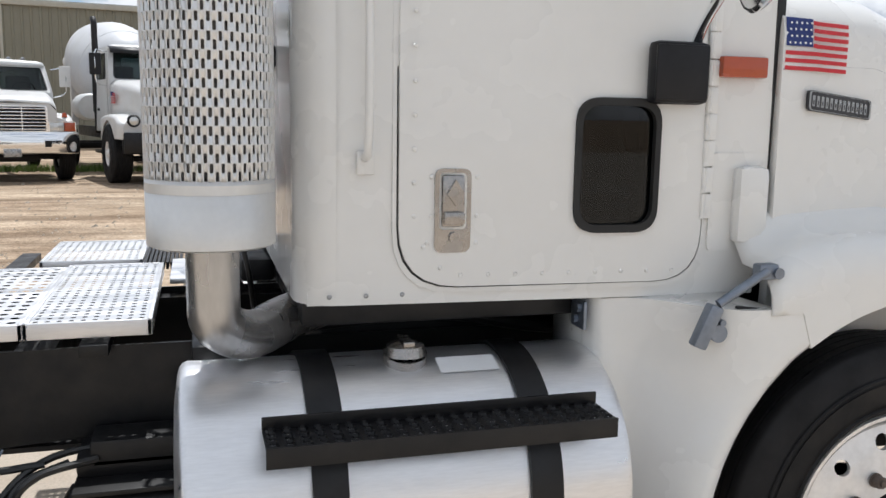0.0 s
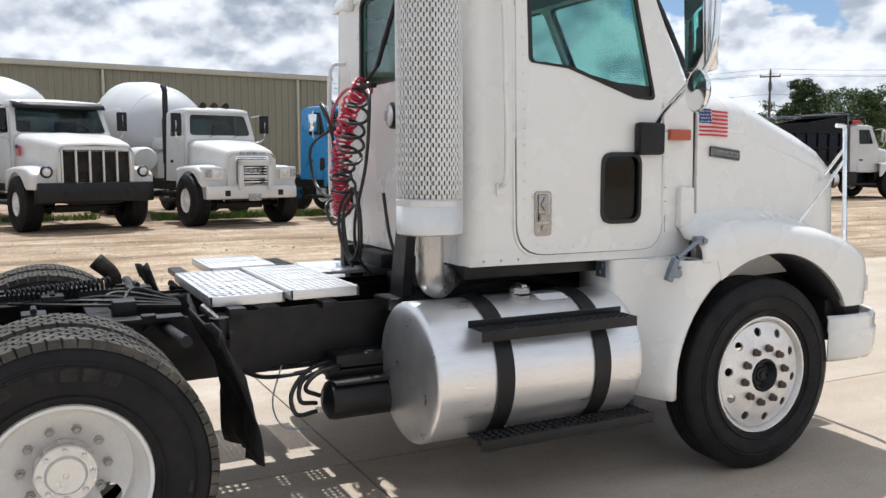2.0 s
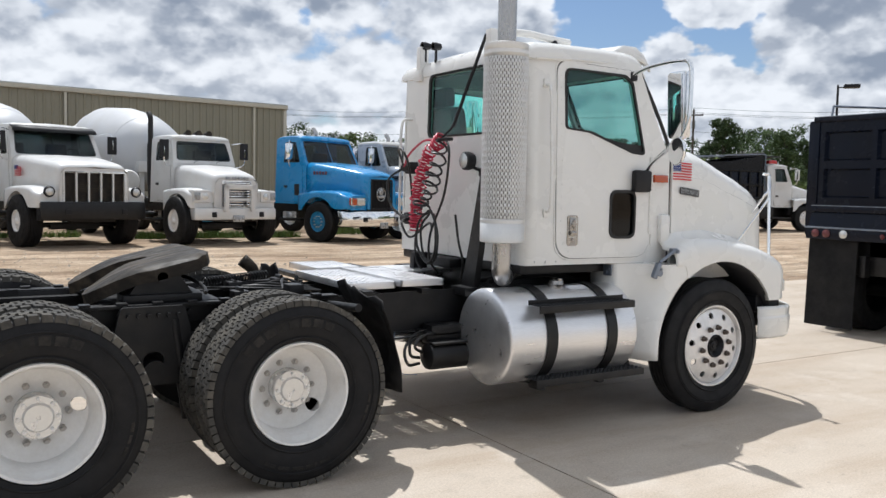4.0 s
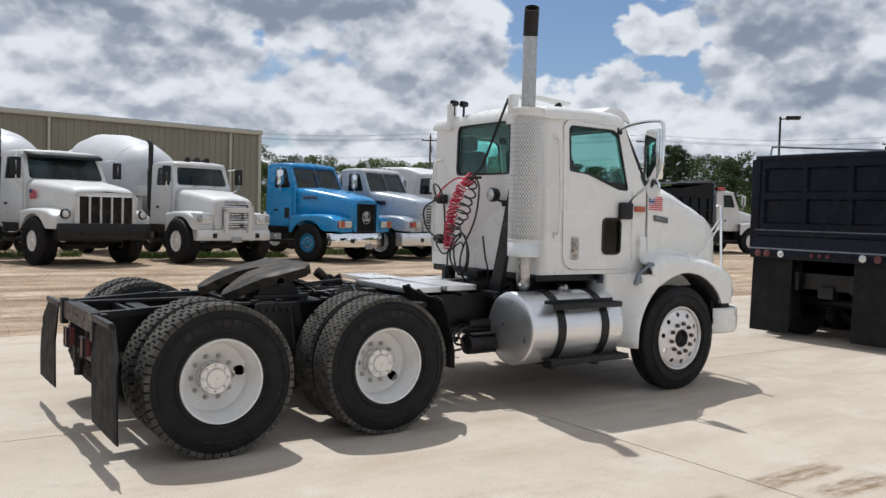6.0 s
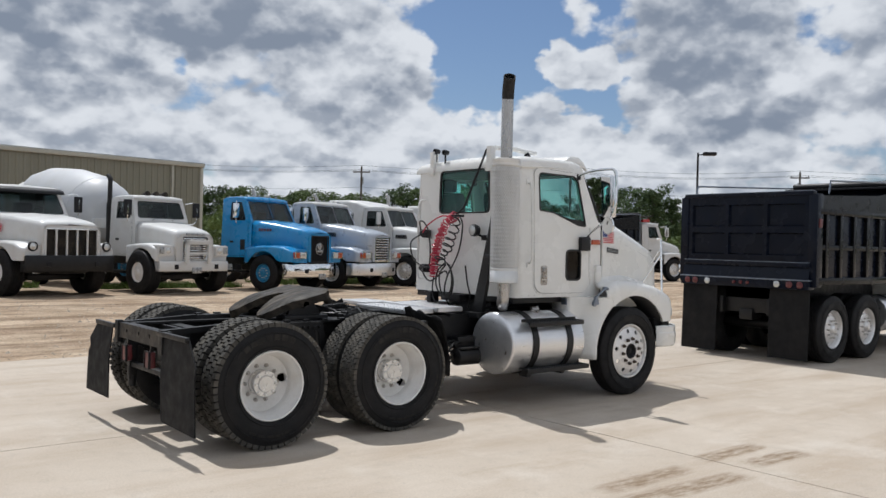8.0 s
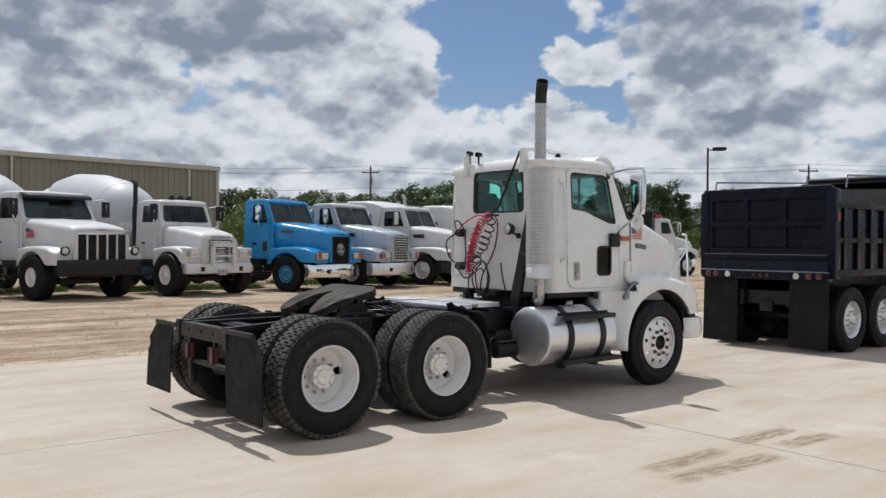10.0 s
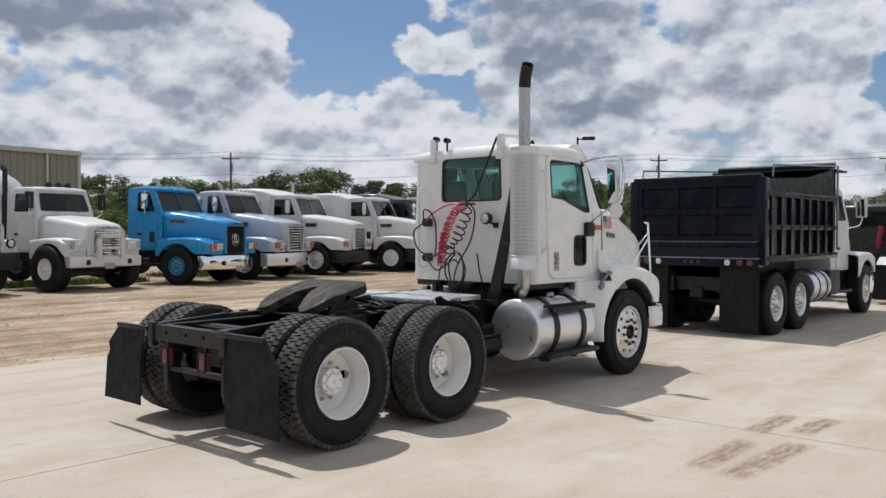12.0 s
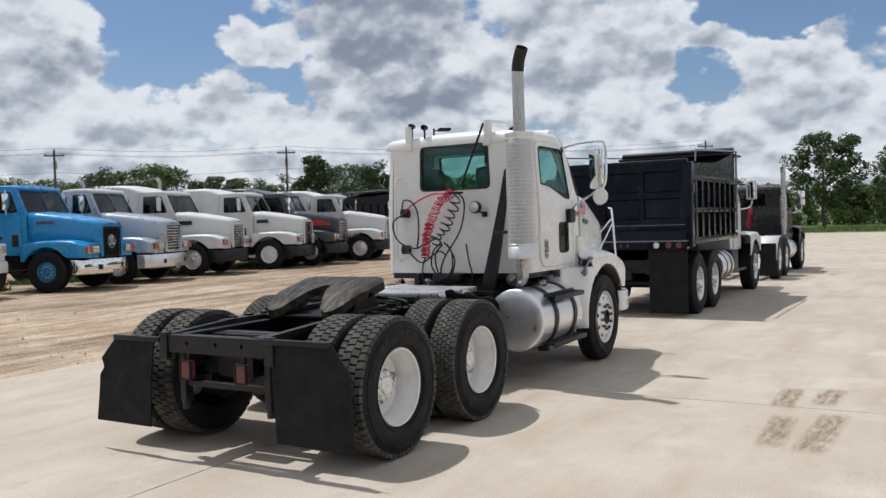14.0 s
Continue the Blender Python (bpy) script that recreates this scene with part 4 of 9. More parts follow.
    for s in (-1, 1):
        plate(bm, [(0.12, -0.02), (-0.12, -0.02), (-0.16, -0.09), (-0.05, -0.17), (0.07, -0.17), (0.18, -0.09)], origin=tilt @ Vector((0, s * 0.30 - 0.02, -0.02)), u=tilt.to_3x3() @ Vector((1, 0, 0)), v=(0, 0, 1), n=(0, 1, 0), thick=0.04)
        box(bm, (0.52, s * 0.38 - 0.10, 0.985), (0.98, s * 0.38 + 0.10, 1.03), 0.006)
        plate(bm, [(0.56, 1.02), (0.94, 1.02), (0.84, 1.17), (0.66, 1.17)], origin=(0, s * 0.40 - 0.02, 0), thick=0.04)
        rod(bm, (0.75, s * 0.26, 1.13), (0.75, s * 0.46, 1.13), 0.032, 14)
    box(bm, (0.40, -0.5, 0.965), (1.1, 0.5, 0.985), 0.004)
    P("pivot_bracket", bm, BLACK, parent=fifth)
    bm = bmesh.new()
    tube(bm, smooth_line([(0.9, -0.1, 1.12), (0.95, -0.35, 1.10), (0.95, -0.62, 1.08), (0.93, -0.72, 1.06)], 5), 0.012)
    P("release_handle", bm, BLACK, parent=fifth)
    # clutter between the coupling and the deck: brackets, a spring, a bent stub of pipe
    for k, (x, y) in enumerate(((1.25, -0.36), (1.42, 0.30), (1.62, -0.34), (1.75, 0.28), (1.34, 0.06))):
        bm = boxed((x - 0.05, y - 0.06, 0.96), (x + 0.05, y + 0.06, 1.02 + 0.012 * (k % 3)), 0.006)
        rod(bm, (x, y - 0.05, 1.03), (x, y + 0.05, 1.03), 0.014, 8)
        P("rail_clamp", bm, BLACK)
    bm = bmesh.new()
    tube(bm, coil((1.15, 0.1, 1.03), (1.62, 0.16, 1.06), 0.028, 22, per=10), 0.006, 6)
    P("return_spring", bm, BLACK)
    bm = bmesh.new()
    tube(bm, smooth_line([(1.68, 0.58, 0.96), (1.66, 0.58, 1.05), (1.58, 0.60, 1.13)], 5), lambda f: 0.035 + 0.012 * f, 12, caps=False)
    P("bent_pipe", bm, GREASE, "rusty bent stub of pipe", solid=0.005)
    for a in range(5):
        bm = bmesh.new()
        pts = [(1.15 + 0.12 * a, 0.2 - 0.08 * a, 0.98), (1.4 + 0.08 * a, -0.1 + 0.05 * a, 1.0 + 0.008 * a), (1.92, 0.05 * a - 0.1, 0.96)]
        tube(bm, smooth_line(pts, 5), 0.009, 6)
        P("brake_line", bm, BLACK_HOSE)

    # --- deck plates ---------------------------------------------------
    def deck_plate(x0, x1, y0, y1, z, big):
        nx, ny = max(2, round((x1 - x0 - 0.04) / (0.042 if big else 0.030))), max(2, round((y1 - y0 - 0.04) / (0.058 if big else 0.040)))
        sx, sy = (x1 - x0 - 0.03) / nx, (y1 - y0 - 0.03) / ny
        bm = perforated(nx, ny, sx, sy, 0.013 if big else 0.008, stagger=False, wrap=lambda u, v: Vector((x0 + 0.015 + u, y0 + 0.015 + v, z)))
        for lo, hi in (((x0, y0, z - 0.045), (x0 + 0.015, y1, z + 0.003)), ((x1 - 0.015, y0, z - 0.045), (x1, y1, z + 0.003)), ((x0, y0, z - 0.045), (x1, y0 + 0.015, z + 0.003)), ((x0, y1 - 0.015, z - 0.045), (x1, y1, z + 0.003))):
            box(bm, lo, hi, 0.003)
        ob = P("deck_plate", bm, ALLOY, "bright aluminium deck plate with punched holes", smooth=30)
        return ob

    deck_plate(1.99, 2.35, -0.41, 0.56, 1.035, True)
    deck_plate(2.36, 2.71, -0.47, 0.52, 1.05, False)
    deck_plate(2.22, 2.62, 0.70, 1.28, 1.035, False)
    P("deck_panel", boxed((2.74, 0.22, 1.02), (3.22, 0.68, 1.04), 0.004), ALLOY, "plain aluminium deck panel")
    bm = bmesh.new()
    for x in (2.1, 2.55):
        box(bm, (x - 0.04, -0.5, 0.955), (x + 0.04, 1.25, 0.99), 0.004)
    P("deck_support", bm, BLACK)
    bm = bmesh.new()
    for k in range(9):
        box(bm, (2.62 + k * 0.018, 0.74, 0.985), (2.632 + k * 0.018, 1.24, 1.015))
    P("step_grating", bm, BLACK)

    # --- cab -------------------------------------------------------------
    X0, X1, XW, ZB, ZW, ZT, W, R = 3.08, 4.46, 4.09, 1.17, 2.03, 2.64, 0.932, 0.10
    lean = lambda v: Vector((v.x, v.y * (1 - 0.055 * max(0.0, v.z - 1.85) / 0.8) * (1 + 0.060 * (min(max(v.x, 3.1), 4.47) - 3.35)), v.z))
    side = [(X0 + R, ZB), (4.36, ZB), (4.385, 1.30), (4.385, 1.98), (4.33, 2.06), (XW, ZT), (X0 + R, ZT)]
    door_win = rounded([(3.41, 2.135), (3.62, 2.115), (4.00, 1.985), (4.125, 1.975), (4.02, 2.50), (3.95, 2.545), (3.41, 2.555)], [0.03, 0.05, 0.05, 0.03, 0.05, 0.05, 0.06])
    low_win = rect(3.815, 4.031, 1.362, 1.700, 0.06)
    panels, posts = [], []
    for s in (-1, 1):
        panel = bmesh.new()
        plate(panel, side, [door_win, low_win] if s < 0 else [door_win], origin=(0, s * W, 0), n=(0, -s, 0), thick=0.035, bend=lean)
        panels.append(panel)
        # rounded rear corner post
        pts = arc(X0 + R, s * (W - R), R, 180, 270 if s < 0 else 90, 8)
        inner = arc(X0 + R, s * (W - R), R - 0.03, 180, 270 if s < 0 else 90, 8)
        rings = []
        for z in (ZB, 1.5, 1.85, 2.25, ZT):
            rings.append([lean(Vector((a, b, z))) for a, b in pts] + [lean(Vector((a, b, z))) for a, b in reversed(inner)])
        post = bmesh.new()
        skin(post, rings)
        posts.append(post)
    bm = bmesh.new()
    rear_win = rect(-0.475, 0.43, 2.115, 2.595, 0.06)
    plate(bm, rect(-(W - R), W - R, ZB, ZT), [rear_win], origin=(X0, 0, 0), u=(0, 1, 0), n=(1, 0, 0), thick=0.03, bend=lean)
    cab = P("cab_body", bm, WHITE, "white day cab shell with rounded rear corners")
    P("cab_floor", boxed((X0 + 0.03, -W + 0.04, ZB - 0.005), (4.35, W - 0.04, ZB + 0.03)), WHITE, parent=cab)
    for panel, post in zip(panels, posts):
        P("side_panel", panel, WHITE, parent=cab)
        P("corner_post", post, WHITE, parent=cab)
    bm = bmesh.new()
    plate(bm, rect(-W, W, ZB, 1.98), origin=(4.355, 0, 0), u=(0, 1, 0), n=(1, 0, 0), thick=0.03)
    P("firewall", bm, WHITE, parent=cab)
    bm = bmesh.new()
    wd = Vector((XW - 4.40, 0, ZT - 2.02))
    screen = rounded([(-0.86, 0.02), (-0.02, 0.02), (-0.02, 0.62), (-0.78, 0.62)], 0.05)
    plate(bm, [(-0.93, -0.04), (0.93, -0.04), (0.88, wd.length), (-0.88, wd.length)], [screen, [(-a, b) for a, b in reversed(screen)]], origin=(4.40, 0, 2.02), u=(0, 1, 0), v=wd.normalized(), n=(-0.9, 0, -0.45), thick=0.03)
    P("windscreen_frame", bm, WHITE, parent=cab)
    # crowned roof with soft edges
    bm = bmesh.new()
    rings = []
    for x, z0, zc, w in ((3.072, 2.615, 2.62, 0.885), (3.075, 2.655, 2.67, 0.89), (3.10, 2.70, 2.72, 0.895), (3.16, 2.72, 2.75, 0.90), (3.3, 2.73, 2.77, 0.90), (3.7, 2.735, 2.785, 0.90), (4.0, 2.73, 2.785, 0.90), (4.10, 2.715, 2.77, 0.895), (4.16, 2.68, 2.73, 0.885), (4.175, 2.62, 2.63, 0.87)):
        r = min(0.085, z0 - 2.605)
        ring = [Vector((x, -w, 2.60))] + [Vector((x, a, b)) for a, b in arc(-w + r, z0 - r, r, 180, 90, 5)]
        for k in range(1, 8):
            f = k / 8
            ring.append(Vector((x, (-w + r) * (1 - 2 * f), z0 + (zc - z0) * math.sin(math.pi * f))))
        ring += [Vector((x, -p.y, p.z)) for p in reversed(ring[:7])]
        rings.append(ring)
    skin(bm, rings)
    P("roof", bm, WHITE, "white crowned cab roof", parent=cab)
    # drip rail and front visor cap
    for s in (-1, 1):
        bm = bmesh.new()
        tube(bm, [(3.15, s * 0.895, 2.605), (3.6, s * 0.90, 2.625), (4.10, s * 0.90, 2.625), (4.17, s * 0.90, 2.55)], 0.011, 6)
        P("drip_rail", bm, WHITE, parent=cab)
    bm = bmesh.new()
    skin(bm, [[Vector((x, y, z)) for y, z in ((-0.84, za), (-0.78, zb), (0, zb + 0.03), (0.78, zb), (0.84, za))] for x, za, zb in ((3.92, 2.67, 2.72), (4.06, 2.69, 2.785), (4.18, 2.68, 2.785), (4.26, 2.65, 2.74), (4.28, 2.61, 2.67))], closed=False)
    P("roof_visor", bm, WHITE, parent=cab, solid=0.02)
    # roof brackets at the rear edge and small horn and aerial base
    for y in (0.559, -0.456):
        bm = boxed((3.05, y - 0.036, 2.60), (3.13, y + 0.036, 2.855), 0.012)
        box(bm, (3.04, y - 0.045, 2.57), (3.075, y + 0.045, 2.66), 0.008)
        P("roof_bracket", bm, WHITE, "white roof bracket", parent=cab)
    for y, z in ((0.53, 2.86), (0.36, 2.835)):
        bm = bmesh.new()
        lathe(bm, [(0.020, 3.07), (0.031, 3.065), (0.034, 3.09), (0.026, 3.14), (0.0, 3.15)], 16, (0, y, z), "x")
        rod(bm, (3.10, y, z - 0.13), (3.10, y, z - 0.02), 0.012, 8)
        P("roof_marker", bm, BLACK_MATTE, "small round marker lamp on the roof edge", parent=cab)
    for x, y, z0, z1, ra, rb in ((3.62, -0.5, 2.76, 2.82, 0.05, 0.02),):
        bm = bmesh.new()
        rod(bm, (x, y, z0), (x, y, z1), ra, 14, rb)
        P("roof_fitting", bm, BLACK_MATTE, parent=cab)
    bm = bmesh.new()
    tube(bm, smooth_line([(3.16, -0.456, 2.84), (3.35, -0.52, 2.84), (3.55, -0.5, 2.83), (3.8, -0.45, 2.83)], 5), 0.028, 10)
    P("roof_horn", bm, WHITE, parent=cab)

    # panes and seals
    bm = bmesh.new()
    plate(bm, rect(-0.47, 0.425, 2.12, 2.59, 0.058), origin=(X0 + 0.012, 0, 0), u=(0, 1, 0), n=(1, 0, 0), thick=0.004, bend=lean)
    pane = P("rear_window", bm, GLASS, "wide tinted rear cab window", parent=cab, smooth=0)
    pane.visible_shadow = False
    bm = bmesh.new()
    ring_frame(bm, rect(-0.49, 0.445, 2.10, 2.61, 0.07), 0.03, origin=(X0 - 0.008, 0, 0), u=(0, 1, 0), n=(1, 0, 0), thick=0.02, bend=lean)
    P("rear_window_seal", bm, SEAL, parent=cab)
    for s in (1, -1):
        pts = [(a, b) for a, b in screen] if s < 0 else [(-a, b) for a, b in reversed(screen)]
        bm = bmesh.new()
        plate(bm, pts, origin=(4.392, 0, 2.018), u=(0, 1, 0), v=wd.normalized(), n=(-0.9, 0, -0.45), thick=0.004)
        pane = P("windscreen", bm, GLASS_CLEAR, parent=cab, smooth=0)
        pane.visible_shadow = False
        bm = bmesh.new()
        ring_frame(bm, pts, 0.03, origin=(4.41, 0, 2.024), u=(0, 1, 0), v=wd.normalized(), n=(-0.9, 0, -0.45), thick=0.012)
        P("windscreen_seal", bm, SEAL, parent=cab)

    for s in (-1, 1):
        bm = bmesh.new()
        tube(bm, smooth_line([(4.115, s * 0.895, 2.60), (4.20, s * 0.92, 2.44), (4.30, s * 0.955, 2.22), (4.375, s * 0.975, 2.05), (4.41, s * 0.97, 2.03)], 5), 0.014, 8)
        P("windscreen_trim", bm, SEAL, parent=cab)

    # doors: a skin standing slightly proud, with its own cut-outs
    for s in (-1, 1):
        skin_out = rounded([(3.335, 1.215), (4.182, 1.215), (4.180, 1.50), (4.168, 1.95), (4.055, 2.585), (3.345, 2.605)], [0.16, 0.17, 0.05, 0.05, 0.06, 0.09], 6)
        bm = bmesh.new()
        plate(bm, skin_out, [door_win, low_win] if s < 0 else [door_win], origin=(0, s * (W + 0.012), 0), n=(0, -s, 0), thick=0.010, bend=lean)
        door = P("door", bm, WHITE, "white riveted cab door with rounded lower corners")
        # the recessed gap shows as a dark seal round the skin
        bm = bmesh.new()
        ring_frame(bm, [((a - 3.78) * 1.022 + 3.78, (b - 1.9) * 1.014 + 1.9) for a, b in skin_out], 0.012, origin=(0, s * (W + 0.0035), 0), n=(0, -s, 0), thick=0.003, bend=lean)
        P("door_seal", bm, SEAL, parent=door)
        bm = bmesh.new()
        ring_frame(bm, [((a - 3.78) * 1.035 + 3.78, (b - 1.9) * 1.024 + 1.9) for a, b in skin_out], 0.014, origin=(0, s * (W + 0.006), 0), n=(0, -s, 0), thick=0.006, bend=lean)
        P("door_frame_lip", bm, WHITE, parent=door)
        bm = bmesh.new()
        plate(bm, door_win, origin=(0, s * (W - 0.004), 0), n=(0, -s, 0), thick=0.004, bend=lean)
        pane = P("door_window", bm, GLASS, "green tinted door window", parent=door, smooth=0)
        pane.visible_shadow = False
        bm = bmesh.new()
        ring_frame(bm, [((a - 3.77) * 1.02 + 3.77, (b - 2.28) * 1.025 + 2.28) for a, b in door_win], 0.022, origin=(0, s * (W + 0.016), 0), n=(0, -s, 0), thick=0.014, bend=lean)
        # the dark lower wedge ahead of the slanting glass edge
        plate(bm, [(3.42, 2.13), (3.62, 2.11), (4.02, 1.985), (4.13, 1.98), (4.115, 2.04), (3.9, 2.055), (3.5, 2.14)], origin=(0, s * (W + 0.004), 0), n=(0, -s, 0), thick=0.006, bend=lean)
        P("window_seal", bm, SEAL, parent=door)
        if s < 0:
            bm = bmesh.new()
            plate(bm, low_win, origin=(0, s * (W + 0.002), 0), n=(0, -s, 0), thick=0.004, bend=lean)
            pane = P("peep_window", bm, GLASS_DARK, "small dark peep window low in the door", parent=door, smooth=0)
            bm = bmesh.new()
            ring_frame(bm, rect(3.803, 4.043, 1.352, 1.710, 0.068, 6), 0.022, origin=(0, s * (W + 0.022), 0), n=(0, -s, 0), thick=0.016, bend=lean)
            P("peep_window_seal", bm, SEAL, parent=door)
        # handle: chrome plate, flap and lock
        bm = bmesh.new()
        y = s * (W + 0.012)
        plate(bm, rect(3.428, 3.525, 1.305, 1.522, 0.022), [rect(3.440, 3.513, 1.365, 1.512, 0.014)], origin=(0, y, 0), n=(0, s, 0), thick=0.010)
        plate(bm, rect(3.438, 3.515, 1.363, 1.514), origin=(0, y - s * 0.002, 0), n=(0, s, 0), thick=0.004)
        P("handle_plate", bm, SATIN, parent=door)
        bm = bmesh.new()
        box(bm, (3.446, min(y + s * 0.002, y + s * 0.016), 1.372), (3.507, max(y + s * 0.002, y + s * 0.016), 1.506), 0.008)
        box(bm, (3.448, min(y + s * 0.014, y + s * 0.030), 1.380), (3.505, max(y + s * 0.014, y + s * 0.030), 1.412), 0.006)
        plate(bm, [(3.48, 1.428), (3.503, 1.458), (3.48, 1.495), (3.457, 1.458)], origin=(0, y + s * 0.016, 0), n=(0, s, 0), thick=0.008)
        handle = P("door_handle", bm, SATIN, "chrome paddle door handle", parent=door)
        bm = bmesh.new()
        rod(bm, (3.48, y + s * 0.010, 1.345), (3.48, y + s * 0.018, 1.345), 0.014, 14)
        P("door_lock", bm, SATIN, parent=door)
        # rivets round the skin
        bm = bmesh.new()
        spots = [(3.375, 1.40 + 0.085 * k) for k in range(14)] + [(3.50 + 0.075 * k, 1.245) for k in range(9)] + [(3.40, 1.32), (3.445, 1.265), (3.41, 1.33), (3.42, 1.50), (3.42, 1.40), (3.54, 1.50), (3.54, 1.40), (3.54, 1.33)]
        for a, b in spots:
            c = lean(Vector((a, s * (W + 0.012), b)))
            lathe(bm, [(0.0, s * 0.0035), (0.004, s * 0.003), (0.0065, 0.0)], 8, c, "y")
        P("rivet_row", bm, WHITE, parent=door)
        # piano hinge down the front edge
        bm = bmesh.new()
        rod(bm, (0, 0, 0.002), (0, 0, 0.070), 0.0085, 8)
        box(bm, (0.0, -0.004, 0.002), (0.026, 0.004, 0.070), 0.002)
        hinge = P("door_hinge", bm, WHITE, parent=door)
        for k in range(8):
            m = pose(4.182, s * (W * 1.05 + 0.012), 1.385 + 0.072 * k)
            if k:
                again(hinge, door, m)
            else:
                hinge.matrix_basis = m
        # long grab rail behind the door
        bm = bmesh.new()
        yy = s * (W + 0.05)
        tube(bm, [lean(Vector(p)) for p in smooth_line([(3.250, s * (W + 0.002), 1.545), (3.252, yy, 1.60), (3.254, yy, 2.0), (3.256, yy, 2.38), (3.257, s * (W + 0.002), 2.43)], 5)], 0.011, 10)
        for z in (1.535, 2.44):
            c = lean(Vector((3.253, s * W, z)))
            box(bm, (c.x - 0.022, c.y - 0.006, c.z - 0.03), (c.x + 0.022, c.y + 0.006, c.z + 0.03), 0.004)
        P("grab_rail", bm, WHITE, "white vertical grab rail")
        # amber marker, cowl cover box, black spot mirror arm
        y = s * 0.980
        bm = boxed((4.205, min(y, y + s * 0.033), 1.770), (4.347, max(y, y + s * 0.033), 1.827), 0.008)
        P("side_marker", bm, ORANGE_LENS, "amber side marker lamp")
        bm = bmesh.new()
        box(bm, (4.272, min(y, y + s * 0.05), 1.318), (4.372, max(y, y + s * 0.05), 1.533), 0.026)
        plate(bm, rect(4.207, 4.378, 1.295, 1.568, 0.02), origin=(0, y + s * 0.006, 0), n=(0, -s, 0), thick=0.012)
        P("cowl_cover", bm, WHITE, "white moulded cowl cover")
        # black strip standing in for the shadowed gap behind the hood edge
        bm = boxed((4.383, min(s * 0.93, s * 0.985), 1.30), (4.41, max(s * 0.93, s * 0.985), 2.0), 0.004)
        P("cowl_seal", bm, SEAL)
    # rivets along the sill
    bm = bmesh.new()
    for s in (-1, 1):
        for k in range(14):
            lathe(bm, [(0.0, s * 0.0035), (0.004, s * 0.003), (0.0065, 0.0)], 8, (3.16 + 0.095 * k, s * W, 1.195), "y")
    P("sill_rivet_row", bm, EMBLEM_GREY, parent=cab)

    # interior: seats, back wall lining, wheel, headliner
    for y in (-0.48, 0.48):
        bm = boxed((3.32, y - 0.26, 1.62), (3.85, y + 0.26, 1.80), 0.05)
        box(bm, (3.24, y - 0.25, 1.72), (3.40, y + 0.25, 2.36), 0.06, Matrix.Translation((3.3, 0, 1.8)) @ Matrix.Rotation(radians(-8), 4, "Y") @ Matrix.Translation((-3.3, 0, -1.8)))
        box(bm, (3.19, y - 0.14, 2.36), (3.29, y + 0.14, 2.52), 0.04)
        box(bm, (3.4, y - 0.2, 1.2), (3.75, y + 0.2, 1.65), 0.02)
        P("seat", bm, SEAT, "grey cloth cab seat")
    bm = bmesh.new()
    box(bm, (4.02, -0.9, 1.55), (4.36, 0.9, 1.98), 0.06)
    P("dashboard", bm, CABIN)
    bm = bmesh.new()
    m = Matrix.Translation((3.92, 0.48, 1.92)) @ Matrix.Rotation(radians(-35), 4, "Y")
    ring = [m @ Vector((0.0 + 0.23 * math.cos(a), 0.23 * math.sin(a), 0)) for a in [i * math.pi / 16 for i in range(33)]]
    tube(bm, ring, 0.016, 8)
    rod(bm, m @ Vector((0, -0.22, 0)), m @ Vector((0, 0.22, 0)), 0.015)
    rod(bm, m @ Vector((0, 0, 0)), (4.1, 0.48, 1.75), 0.03)
    P("steering_wheel", bm, BLACK_MATTE)
    bm = bmesh.new()
    box(bm, (3.14, -0.86, 2.58), (4.10, 0.86, 2.60), 0.005)
    box(bm, (3.11, -0.84, 1.2), (3.125, 0.84, 2.09))
    P("lining", bm, CABIN)

    # --- hood, fenders, bumper --------------------------------------------
    stations = [(4.398, 0.975, 2.045, 0.15), (4.402, 0.997, 2.052, 0.15), (4.58, 0.978, 2.055, 0.15), (4.75, 0.952, 2.045, 0.15), (4.95, 0.922, 1.985, 0.15), (5.15, 0.895, 1.915, 0.15), (5.35, 0.868, 1.85, 0.15), (5.53, 0.842, 1.78, 0.15), (5.64, 0.815, 1.71, 0.14), (5.69, 0.785, 1.63, 0.12), (5.705, 0.765, 1.54, 0.10)]
    rings = []
    for x, w, zt, r in stations:
        ring = [Vector((x, -w, 1.02)), Vector((x, -w - 0.01, 1.25)), Vector((x, -w, zt - r - 0.10))]
        ring += [Vector((x, a, b)) for a, b in arc(-w + r * 1.25, zt - r - 0.02, r, 175, 95, 6)]
        ring = [Vector((x, (v.y + w - r * 1.25) * 1.25 - w + r * 1.25 if v.z > zt - r - 0.02 else v.y, v.z)) for v in ring]
        ring += [Vector((x, -0.28, zt - 0.004)), Vector((x, -0.20, zt + 0.02)), Vector((x, 0, zt + 0.025))]
        ring += [Vector((x, -v.y, v.z)) for v in reversed(ring[:-1])]
        rings.append(ring)
    bm = bmesh.new()
    skin(bm, rings, closed=False)
    hood = P("hood", bm, WHITE, "white sloping engine hood", smooth=50, solid=0.012)
    bm = bmesh.new()
    plate(bm, rounded([(-0.74, 0.78), (0.74, 0.78), (0.74, 1.40), (0.62, 1.53), (-0.62, 1.53), (-0.74, 1.40)], 0.06), origin=(5.70, 0, 0), u=(0, 1, 0), n=(-1, 0, 0), thick=0.03)
    grille = P("grille", bm, CHROME, "chrome grille shell")
    bm = bmesh.new()
    for k in range(12):
        box(bm, (5.70, -0.62, 0.83 + k * 0.047), (5.715, 0.62, 0.855 + k * 0.047))
    P("grille_bar", bm, BLACK_MATTE, parent=grille)
